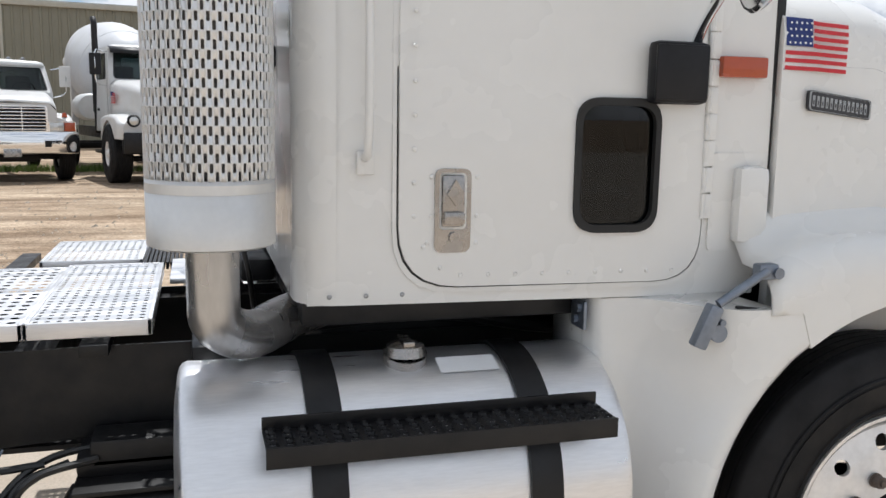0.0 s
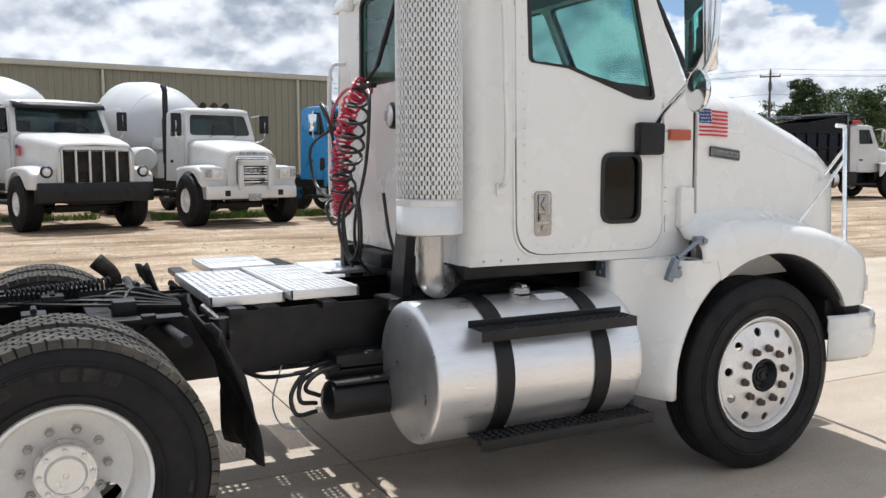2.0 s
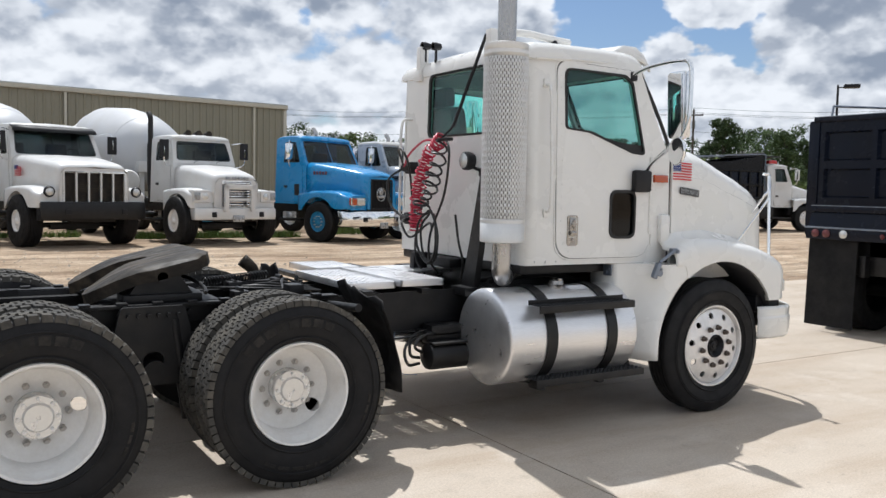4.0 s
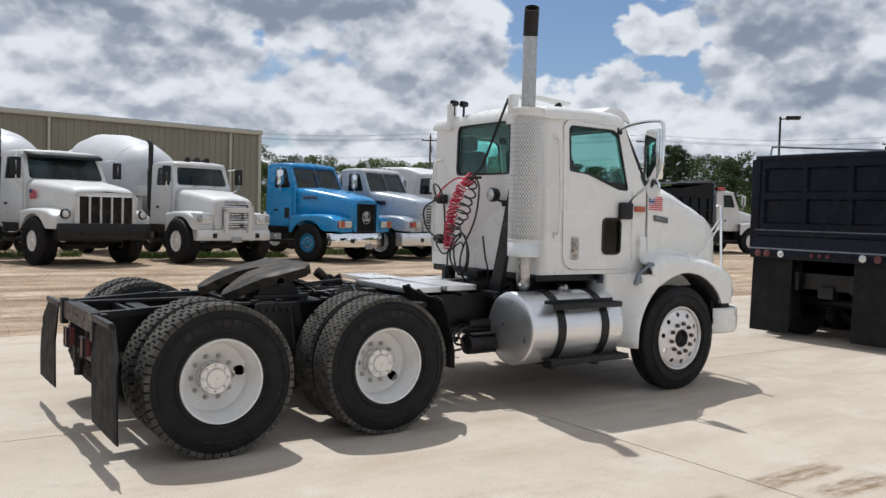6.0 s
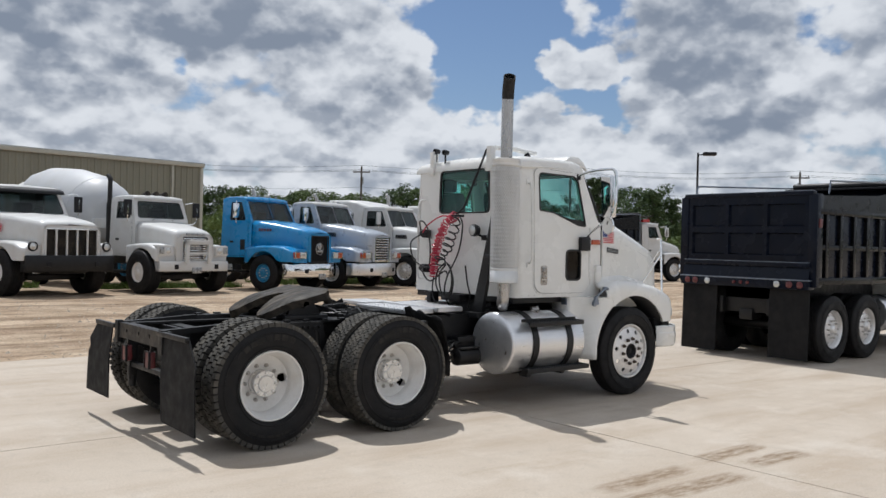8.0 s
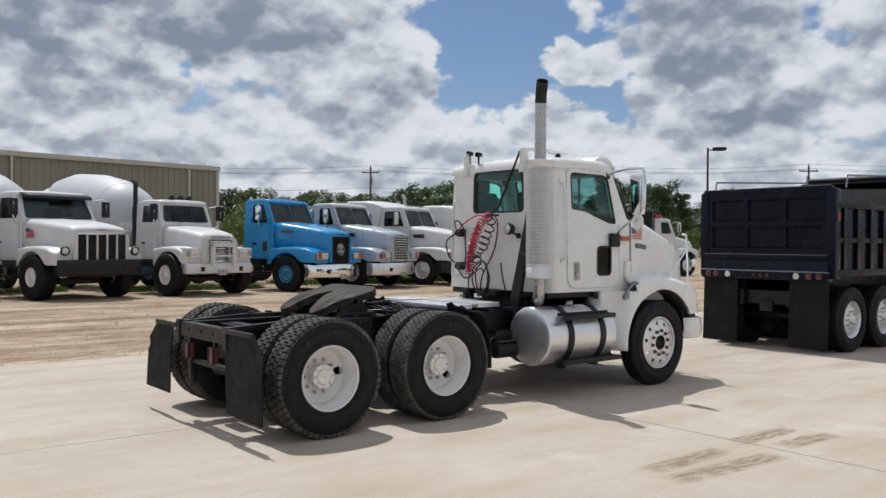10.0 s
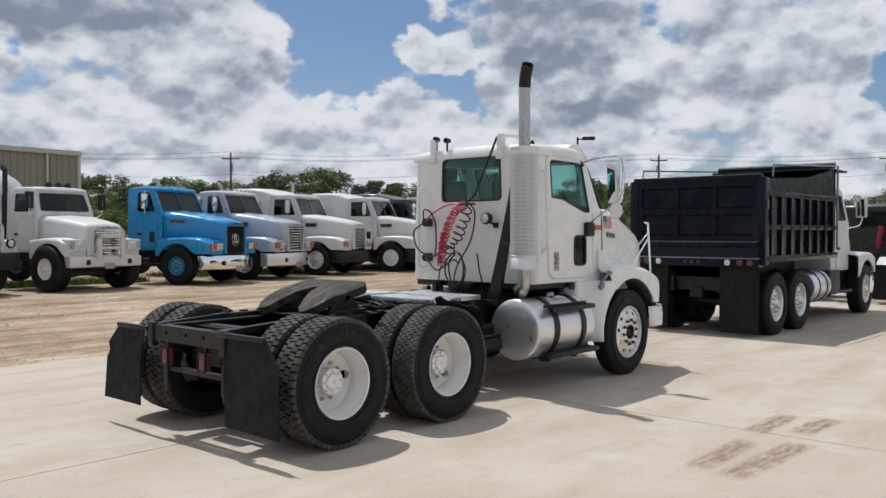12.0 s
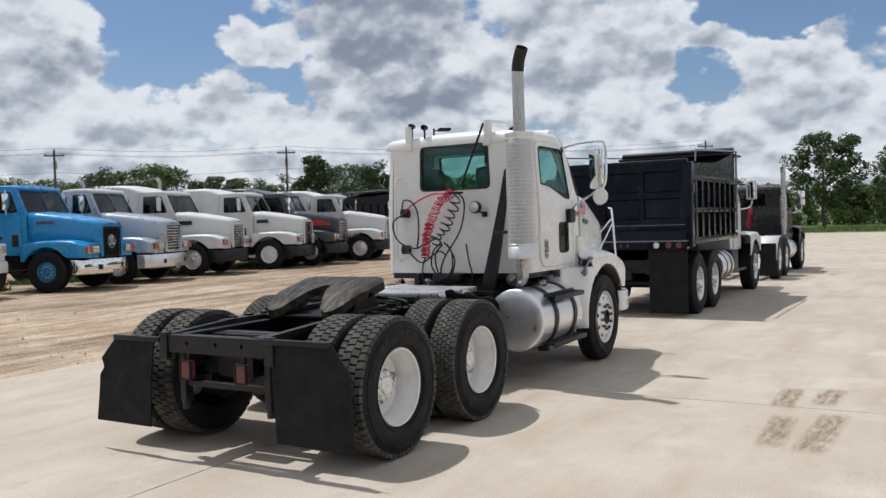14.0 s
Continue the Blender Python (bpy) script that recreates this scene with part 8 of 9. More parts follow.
# ---------------------------------------------------------------- dump trucks and the black tractor ahead
def dump_truck(name, label, cab_paint, bed_paint, group):
    """A dump truck facing +x; local origin under the tailgate's middle."""
    t = conventional(name, label, cab_paint, dict(cab0=-2.62, cowl=-1.45, wtop=-1.70, zb=0.95, zw=1.92, zt=2.58, w=0.98, hood_top=(1.86, 1.60), hood_w=(0.92, 0.62), axle=-0.85, fender_out=1.20, length=-6.75, rear_axles=(), tank=False, rim=ALLOY_WHEEL, stack=None), group)
    P = lambda n, bm, mat, lab="", parent=None, **kw: part(n, bm, mat, parent or t, lab, **kw)
    F = 6.75
    q = lambda x: x - F
    for x in (0.68, 1.85):
        for s in (-1, 1):
            drv = road_wheel(t, (q(x), s * 1.04, 0.53), ALLOY_WHEEL, 0.53, 0.28, s > 0, "steel")
            bm = tyre_mesh(0.53, 0.28, lugs=False, seg=36)
            bmesh.ops.translate(bm, verts=bm.verts, vec=(q(x), s * 0.72, 0.53))
            P("inner_tyre", bm, RUBBER)
        bm = bmesh.new()
        rod(bm, (q(x), -0.95, 0.53), (q(x), 0.95, 0.53), 0.09, 12)
        P("drive_axle", bm, BLACK)
    # bed: floor, side walls with stakes, headboard and cab guard
    L, W, Z0, Z1 = 3.75, 1.17, 1.30, 2.36
    bm = bmesh.new()
    box(bm, (q(0.02), -W, Z0 - 0.02), (q(L), W, Z0 + 0.06), 0.01)
    for s in (-1, 1):
        box(bm, (q(0.06), min(s * (W - 0.05), s * (W - 0.01)), Z0), (q(L), max(s * (W - 0.05), s * (W - 0.01)), 2.60), 0.006)
    box(bm, (q(L - 0.05), -W, Z0), (q(L), W, 2.95), 0.01)
    bed = P("dump_bed", bm, bed_paint, "blue-black steel dump bed")
    for s in (-1, 1):
        for k in range(8):
            x = 0.30 + k * 0.46
            P("stake", boxed((q(x - 0.045), min(s * (W - 0.02), s * (W + 0.045)), Z0 + 0.02), (q(x + 0.045), max(s * (W - 0.02), s * (W + 0.045)), Z1), 0.012), BED_BLACK, parent=bed)
        bm = bmesh.new()
        box(bm, (q(0.06), min(s * (W - 0.02), s * (W + 0.055)), Z1 - 0.03), (q(L), max(s * (W - 0.02), s * (W + 0.055)), Z1 + 0.06), 0.012)
        box(bm, (q(0.06), min(s * (W - 0.02), s * (W + 0.035)), 1.78), (q(L), max(s * (W - 0.02), s * (W + 0.035)), 1.86), 0.012)
        box(bm, (q(0.06), min(s * (W - 0.02), s * (W + 0.055)), Z0 - 0.06), (q(L), max(s * (W - 0.02), s * (W + 0.055)), Z0 + 0.05), 0.012)
        P("bed_rail", bm, BED_BLACK, parent=bed)
        # sloping side board that rises to the cab guard
        bm = bmesh.new()
        plate(bm, [(q(0.10), 2.42), (q(L), 2.42), (q(L), 2.98), (q(2.2), 2.72), (q(0.10), 2.62)], origin=(0, s * (W - 0.03), 0), n=(0, s, 0), thick=0.03)
        P("side_board", bm, BED_BLACK, parent=bed)
        P("corner_post", boxed((q(-0.04), min(s * (W - 0.10), s * (W + 0.05)), Z0 - 0.10), (q(0.14), max(s * (W - 0.10), s * (W + 0.05)), 2.64), 0.02), bed_paint, parent=bed)
        bm = bmesh.new()
        rod(bm, (q(L + 0.02), s * (W + 0.03), 1.4), (q(L + 0.02), s * (W + 0.03), 3.02), 0.022, 8)
        rod(bm, (q(L + 0.02), s * (W + 0.03), 3.02), (q(0.4), s * (W + 0.02), 2.86), 0.016, 8)
        rod(bm, (q(0.4), s * (W + 0.02), 2.86), (q(0.35), s * (W + 0.02), 2.66), 0.014, 8)
        P("tarp_arm", bm, STEEL)
        P("side_lamp", boxed((q(0.0), min(s * (W + 0.045), s * (W + 0.07)), 2.12), (q(0.09), max(s * (W + 0.045), s * (W + 0.07)), 2.26), 0.01), DULL_RED, parent=bed)
    bm = bmesh.new()
    rod(bm, (q(L - 0.05), -W, 3.04), (q(L - 0.05), W, 3.04), 0.06, 12)
    box(bm, (q(L - 0.4), -W, 2.93), (q(L + 0.75), W, 2.97), 0.01)
    P("tarp_roll", bm, BLACK_MATTE, "rolled black tarp over the cab guard")
    # tailgate: frame, six recessed panels
    gate = [rect(a, a + 0.62, b, b + 0.36, 0.0) for a in (-1.0, -0.31, 0.38) for b in (1.68, 2.14)]
    bm = bmesh.new()
    plate(bm, rect(-W + 0.03, W - 0.03, 1.50, 2.66), gate, origin=(q(-0.02), 0, 0), u=(0, 1, 0), n=(1, 0, 0), thick=0.03)
    tail = P("tailgate", bm, bed_paint, "blue-black tailgate with six recessed panels")
    P("gate_sheet", boxed((q(0.03), -W + 0.06, 1.5), (q(0.045), W - 0.06, 2.64), 0.002), bed_paint, parent=tail)
    P("gate_rail", boxed((q(-0.05), -W + 0.02, 2.62), (q(0.06), W - 0.02, 2.69), 0.012), bed_paint, parent=tail)
    P("gate_rail", boxed((q(-0.07), -W + 0.04, 1.50), (q(0.03), W - 0.04, 1.58), 0.016), bed_paint, parent=tail)
    P("worn_edge", boxed((q(-0.054), -W + 0.03, 2.684), (q(0.0), W - 0.03, 2.694), 0.003), STEEL, "bright steel edge, rubbed on top and a painted highlight below", parent=tail)
    # the lower strip paints in the specular line along the bottom ledge
    P("worn_edge", boxed((q(-0.075), -W + 0.06, 1.574), (q(-0.045), W - 0.06, 1.584), 0.003), STEEL, "bright steel edge, rubbed on top and a painted highlight below", parent=tail)
    for a in (-1.0, -0.31, 0.38):
        for b in (1.68, 2.14):
            # pressed panel: four bevels down to a flat field
            bm = bmesh.new()
            o, d = 0.022, 0.046
            corners = [(a, b), (a + 0.62, b), (a + 0.62, b + 0.36), (a, b + 0.36)]
            inner = [(a + o, b + o), (a + 0.62 - o, b + o), (a + 0.62 - o, b + 0.36 - o), (a + o, b + 0.36 - o)]
            add_mesh(bm, [(q(-0.018), y, z) for y, z in corners] + [(q(-0.018 + d), y, z) for y, z in inner], [[0, 1, 5, 4], [1, 2, 6, 5], [2, 3, 7, 6], [3, 0, 4, 7], [4, 5, 6, 7]])
            P("panel", bm, bed_paint, parent=tail, smooth=0)
    bm = bmesh.new()
    plate(bm, [(q(-0.10), 1.30), (q(0.12), 1.30), (q(0.06), 1.52), (q(-0.03), 1.52)], origin=(0, -W + 0.05, 0), n=(0, 1, 0), thick=2 * W - 0.1)
    P("apron", bm, bed_paint, parent=tail)
    # rear sill with lamps, bumper face, mud flaps
    P("rear_sill", boxed((q(-0.12), -W + 0.03, 1.16), (q(0.05), W - 0.03, 1.31), 0.012), bed_paint)
    bm = bmesh.new()
    box(bm, (q(-0.135), -W + 0.02, 1.295), (q(0.08), W - 0.02, 1.315), 0.004)
    P("sill_edge", bm, STEEL, "bright steel edge of the rear sill")
    P("rear_plate", boxed((q(0.10), -0.55, 0.74), (q(0.14), 0.62, 1.16), 0.01), BLACK)
    P("hitch", boxed((q(0.05), -0.12, 0.62), (q(0.3), 0.12, 0.80), 0.02), BLACK)
    for y, mat in ((-1.0, DULL_RED), (-0.83, DULL_RED), (-0.62, CLEAR_LENS), (0.62, CLEAR_LENS), (0.85, DULL_RED), (1.0, DULL_RED), (-0.12, DULL_RED), (0.0, DULL_RED), (0.12, DULL_RED)):
        bm = bmesh.new()
        r = 0.052 if abs(y) > 0.3 else 0.03
        lathe(bm, [(0.0, -0.03), (r * 0.7, -0.026), (r, -0.01), (r, 0.02)], 18, (q(-0.12), y, 1.235), "x")
        P("rear_lamp", bm, mat)
    for s in (-1, 1):
        bow = lambda v: Vector((v.x - 0.03 * (1.05 - v.z), v.y, v.z))
        P("mud_flap", plated(rect(min(s * 0.47, s * 1.13), max(s * 0.47, s * 1.13), 0.07, 1.165, 0.01), origin=(q(-0.05), 0, 0), u=(0, 1, 0), n=(1, 0, 0), thick=0.012, bend=bow), FLAP, "black rubber mud flap")
        bm = bmesh.new()
        lathe(bm, [(0.0, q(2.6)), (0.29, q(2.61)), (0.315, q(2.65)), (0.315, q(3.53)), (0.29, q(3.57)), (0.0, q(3.58))], 32, (0, s * 0.86, 0.70), "x")
        tank = P("fuel_tank", bm, ALLOY, "round aluminium fuel tank")
        for x in (2.87, 3.30):
            bm = bmesh.new()
            lathe(bm, [(0.316, q(x - 0.03)), (0.324, q(x - 0.03)), (0.324, q(x + 0.03)), (0.316, q(x + 0.03))], 32, (0, s * 0.86, 0.70), "x")
            P("tank_strap", bm, BLACK, parent=tank)
        P("step_box", boxed((q(3.7), min(s * 0.6, s * 1.10), 0.50), (q(4.35), max(s * 0.6, s * 1.10), 0.98), 0.03), BLACK)
    bm = bmesh.new()
    box(bm, (q(0.1), -0.42, 0.95), (q(3.7), 0.42, 1.26), 0.02)
    rod(bm, (q(2.8), 0, 0.9), (q(3.4), 0, 1.5), 0.1, 12)
    P("hoist_frame", bm, BLACK)
    return t


dump = dump_truck("dump_truck", "white dump truck with blue-black steel bed", WHITE_OLD, NAVY, "trucks parked ahead")
dump.matrix_basis = pose(9.25 + 6.75, 0.06, 0, 0, 0, 0)
far_dump = dump_truck("dump_truck", "far white dump truck with black bed and red roof lights", WHITE_OLD, NAVY, "trucks parked ahead")
bm = boxed((-2.3, -0.6, 2.70), (-1.9, 0.6, 2.84), 0.03)
part("light_bar", bm, RED_LENS, far_dump, "red roof light bar")
far_dump.matrix_basis = pose(31.0, 17.0, 0.27, 0, 0, -12)
lead = conventional("semi_truck", "black day-cab tractor with chrome stack and mirrors", INK, dict(bumper=CHROME, stack=((-3.25, -1.0, 2.95, PIPE),), hood_w=(1.0, 0.52), grille_w=0.40, zt=2.40, zw=1.80, hood_top=(1.86, 1.60), rear_axles=(-4.0, -5.2), length=-6.0, axle=-1.0, cab0=-3.0, cowl=-1.70, wtop=-2.0), "trucks parked ahead")
for s in (-1, 1):
    for x in (-4.0, -5.2):
        bm = bmesh.new()
        rings = [[Vector((x + 0.60 * math.cos(a), s * y, 0.52 + 0.60 * math.sin(a))) for a in [radians(70 + 110 * k / 8) for k in range(9)]] for y in (0.62, 1.2)]
        skin(bm, rings, closed=False)
        part("quarter_fender", bm, WHITE_OLD if x < -5 else BLACK, lead, solid=0.012)
    part("mud_flap", plated(rect(min(s * 0.62, s * 1.2), max(s * 0.62, s * 1.2), 0.12, 0.95), origin=(-5.95, 0, 0), u=(0, 1, 0), n=(1, 0, 0), thick=0.012), FLAP, lead)
bm = bmesh.new()
tube(bm, coil((-3.12, -0.1, 1.9), (-3.12, -0.02, 1.3), 0.055, 12, 0.1, 0, 5, 10), 0.012, 6)
part("air_hose", bm, RED_HOSE, lead, "coiled red air hose")
lead.matrix_basis = pose(23.5, 0.0, 0, 0, 0, 0)

# ---------------------------------------------------------------- building, poles, trees
SIDING = shader("tan_metal_siding", (0.245, 0.235, 0.18), 0.5, metal=0.15, vary=0.05, scale=1.5, fine=12, stretch=(1, 1, 0.3), tint=(0.20, 0.18, 0.13), tint_amount=0.35, tint_scale=0.8, per_piece=0.04)
TRIM = shader("pale_roof_trim", (0.46, 0.44, 0.37), 0.5, metal=0.1, vary=0.06)
ROOF = shader("galvalume_roof", (0.45, 0.46, 0.46), 0.4, metal=0.6, vary=0.08)
WOOD = shader("weathered_pole_wood", (0.085, 0.068, 0.052), 0.85, vary=0.25, scale=4, stretch=(4, 4, 0.3))
BARK = shader("tree_bark", (0.09, 0.07, 0.055), 0.9, vary=0.3, scale=6, stretch=(2, 2, 0.4), bump=0.01, bump_scale=12)


def leaf_material(name, base):
    m = bpy.data.materials.new(name)
    m.use_nodes = True
    nt = m.node_tree
    N, L = nt.nodes.new, nt.links.new
    b = nt.nodes["Principled BSDF"]
    geo = N("ShaderNodeNewGeometry")
    info = N("ShaderNodeObjectInfo")
    ramp = N("ShaderNodeValToRGB")
    ramp.color_ramp.elements[0].color = (base[0] * 0.55, base[1] * 0.6, base[2] * 0.6, 1)
    ramp.color_ramp.elements[1].color = (base[0] * 1.45, base[1] * 1.35, base[2] * 1.2, 1)
    L(geo.outputs["Random Per Island"], ramp.inputs[0])
    hue = N("ShaderNodeHueSaturation")
    mr = N("ShaderNodeMapRange")
    L(info.outputs["Random"], mr.inputs[0])
    mr.inputs[3].default_value, mr.inputs[4].default_value = 0.8, 1.25
    L(mr.outputs[0], hue.inputs["Value"])
    L(ramp.outputs[0], hue.inputs["Color"])
    L(hue.outputs[0], b.inputs["Base Color"])
    b.inputs["Roughness"].default_value = 0.6
    b.inputs["Specular IOR Level"].default_value = 0.25
    b.inputs["Transmission Weight"].default_value = 0.0
    return m


LEAF = leaf_material("leaf_green", (0.105, 0.155, 0.05))
LEAF_DARK = leaf_material("pine_green", (0.065, 0.105, 0.042))
LEAF_LIGHT = leaf_material("bright_leaf_green", (0.14, 0.20, 0.06))
GRASS = leaf_material("grass_green", (0.12, 0.19, 0.05))


def leaves(bm, centre, radius, count, size, rng, flat=0.75):
    """Loose leaf sprigs in a clump: small bent quads, denser towards the skin."""
    for _ in range(count):
        d = Vector((rng.gauss(0, 1), rng.gauss(0, 1), rng.gauss(0, 1))).normalized()
        p = centre + Vector((d.x, d.y, d.z * flat)) * radius * (0.45 + 0.6 * rng.random() ** 0.6)
        s = size * rng.uniform(0.6, 1.4)
        u = Vector((rng.gauss(0, 1), rng.gauss(0, 1), rng.gauss(0, 0.6))).normalized()
        n = (d + 0.8 * Vector((rng.gauss(0, 1), rng.gauss(0, 1), rng.gauss(0, 1)))).normalized()
        v = n.cross(u)
        if v.length < 0.1:
            continue
        v.normalize()
        add_mesh(bm, [p - u * s, p + v * s * 0.45 + n * s * 0.1, p + u * s, p - v * s * 0.45 + n * s * 0.1], [[0, 1, 2, 3]])


def make_tree(name, label, height, spread, seed, leaf, leaf_size=0.22, clumps=60, per=45, trunk_share=0.3, shape="round"):
    rng = random.Random(seed)
    tree = thing(name, label, "tree", "tree line")
    bm = bmesh.new()
    th = height * trunk_share
    lean = Vector((rng.uniform(-0.04, 0.04), rng.uniform(-0.04, 0.04), 1))
    line = smooth_line([Vector((0, 0, -0.1)), lean * th * 0.5 + Vector((rng.uniform(-0.1, 0.1), 0, 0)), lean * th, lean * height * 0.62, lean * height * 0.85], 4)
    r0 = height * 0.022
    tube(bm, line, lambda f: r0 * (1 - 0.85 * f), 8)
    tips = []
    for k in range(9):
        f = rng.uniform(0.28, 0.8)
        base = lean * height * f
        a = rng.uniform(0, 6.28)
        reach = spread * rng.uniform(0.45, 0.9) * (1.0 if shape == "round" else 1.2 - f)
        tip = base + Vector((math.cos(a) * reach, math.sin(a) * reach, height * rng.uniform(0.05, 0.22)))
        tube(bm, smooth_line([base, base + (tip - base) * 0.5 + Vector((0, 0, 0.2)), tip], 4), lambda q: r0 * 0.4 * (1 - 0.8 * q), 6)
        tips.append(tip)
    part("trunk", bm, BARK, tree)
    bm = bmesh.new()
    for k in range(clumps):
        if k < len(tips) * 2:
            c = tips[k % len(tips)] + Vector((rng.gauss(0, 0.3), rng.gauss(0, 0.3), rng.gauss(0, 0.3)))
        else:
            a, z = rng.uniform(0, 6.28), rng.random()
            wide = math.sin(math.pi * min(1, 0.18 + 0.8 * z)) ** 0.7 if shape == "round" else (0.35 + 0.65 * (1 - z) if z > 0.1 else 0.7)
            rad = spread * wide * math.sqrt(rng.uniform(0.15, 1.0)) * rng.uniform(0.75, 1.12)
            c = Vector((math.cos(a) * rad, math.sin(a) * rad, th * 0.7 + z * (height - th * 0.7 - 0.4))) + lean * 0
        leaves(bm, c, spread * rng.uniform(0.16, 0.30), per, leaf_size, rng)
    part("crown", bm, leaf, tree, smooth=0)
    return tree


def build_building():
    # metal shed; its long wall runs a little askew behind the row
    corner, far_end, height, depth = Vector((14.24, 32.95)), Vector((-14.0, 29.7)), 5.20, 18.0
    d = (far_end - corner).normalized()
    n = Vector((-d.y, d.x)) if Vector((-d.y, d.x)).y > 0 else Vector((d.y, -d.x))
    length = (far_end - corner).length
    m = Matrix(((d.x, n.x, 0, corner.x), (d.y, n.y, 0, corner.y), (0, 0, 1, 0.27), (0, 0, 0, 1)))
    shed = thing("metal_building", "long tan ribbed metal building behind the parked trucks", "building")
    shed.matrix_basis = m
    wall = part("wall", boxed((0.05, 0.06, -0.3), (length, depth, height - 0.25), 0.0), SIDING, shed, "tan ribbed metal wall")
    # ribbed wall sheets, each a piece of its own on one mesh
    w, rib = 0.92, 0.306
    bm = bmesh.new()
    prof = []
    for k in range(3):
        a = k * rib
        prof += [(a, 0.0), (a + 0.10, 0.0), (a + 0.125, -0.035), (a + 0.18, -0.035), (a + 0.205, 0.0)]
    prof.append((w, 0.0))
    rings = [[Vector((a, b, z)) for a, b in prof] for z in (-0.2, height * 0.5, height - 0.12)]
    skin(bm, rings, closed=False)
    first = part("siding_sheet", bm, SIDING, wall, smooth=20)
    for k in range(1, int(length / w)):
        again(first, wall, pose(k * w, 0, 0))
    for k in range(int(depth / w)):
        again(first, wall, pose(0.0, depth - k * w, 0, 0, 0, -90))
    bm = bmesh.new()
    box(bm, (-0.10, -0.14, height - 0.20), (length, 0.05, height - 0.02), 0.02)
    box(bm, (-0.12, -0.08, height - 0.20), (0.04, depth, height - 0.02), 0.02)
    part("gutter", bm, TRIM, shed, "pale eaves gutter")
    part("corner_trim", boxed((-0.07, -0.07, -0.2), (0.09, 0.09, height - 0.2), 0.01), TRIM, shed)
    bm = bmesh.new()
    rise = 0.75
    add_mesh(bm, [(-0.1, -0.1, height), (length, -0.1, height), (length, depth / 2, height + rise), (-0.1, depth / 2, height + rise), (length, depth + 0.1, height), (-0.1, depth + 0.1, height)], [[0, 1, 2, 3], [3, 2, 4, 5]])
    part("roof", bm, ROOF, shed, "low-pitched metal roof", solid=0.04)
    bm = bmesh.new()
    add_mesh(bm, [(0.0, 0.02, height - 0.1), (0.0, depth, height - 0.1), (0.0, depth / 2, height + rise - 0.03)], [[0, 1, 2]])
    part("gable", bm, SIDING, shed, solid=0.03)
    for k in range(3):
        bm = boxed((7.5 + k * 2.6, 2.0, height + 0.06), (9.6 + k * 2.6, 2.5, height + 0.24), 0.03)
        part("roof_vent", bm, TRIM, shed, "pale ridge vent")
    # downpipes and a framed roll door
    for x in (1.6, 9.8, 18.0):
        bm = bmesh.new()
        box(bm, (x - 0.05, -0.12, -0.2), (x + 0.05, -0.035, height - 0.2), 0.01)
        part("downpipe", bm, TRIM, shed)
    bm = bmesh.new()
    ring_frame(bm, rect(11.6, 15.4, -0.2, 4.1), 0.25, origin=(0, -0.06, 0), n=(0, 1, 0), thick=0.05)
    part("door_frame", bm, SIDING, shed)
    door = part("roll_door", boxed((11.75, -0.05, -0.2), (15.25, -0.04, 4.0), 0), SIDING, shed, "tan roll-up door")
    bm = bmesh.new()
    box(bm, (21.9, -0.16, -0.2), (22.15, -0.04, 5.0), 0.01)
    part("door_track", bm, BLACK, shed)


build_building()


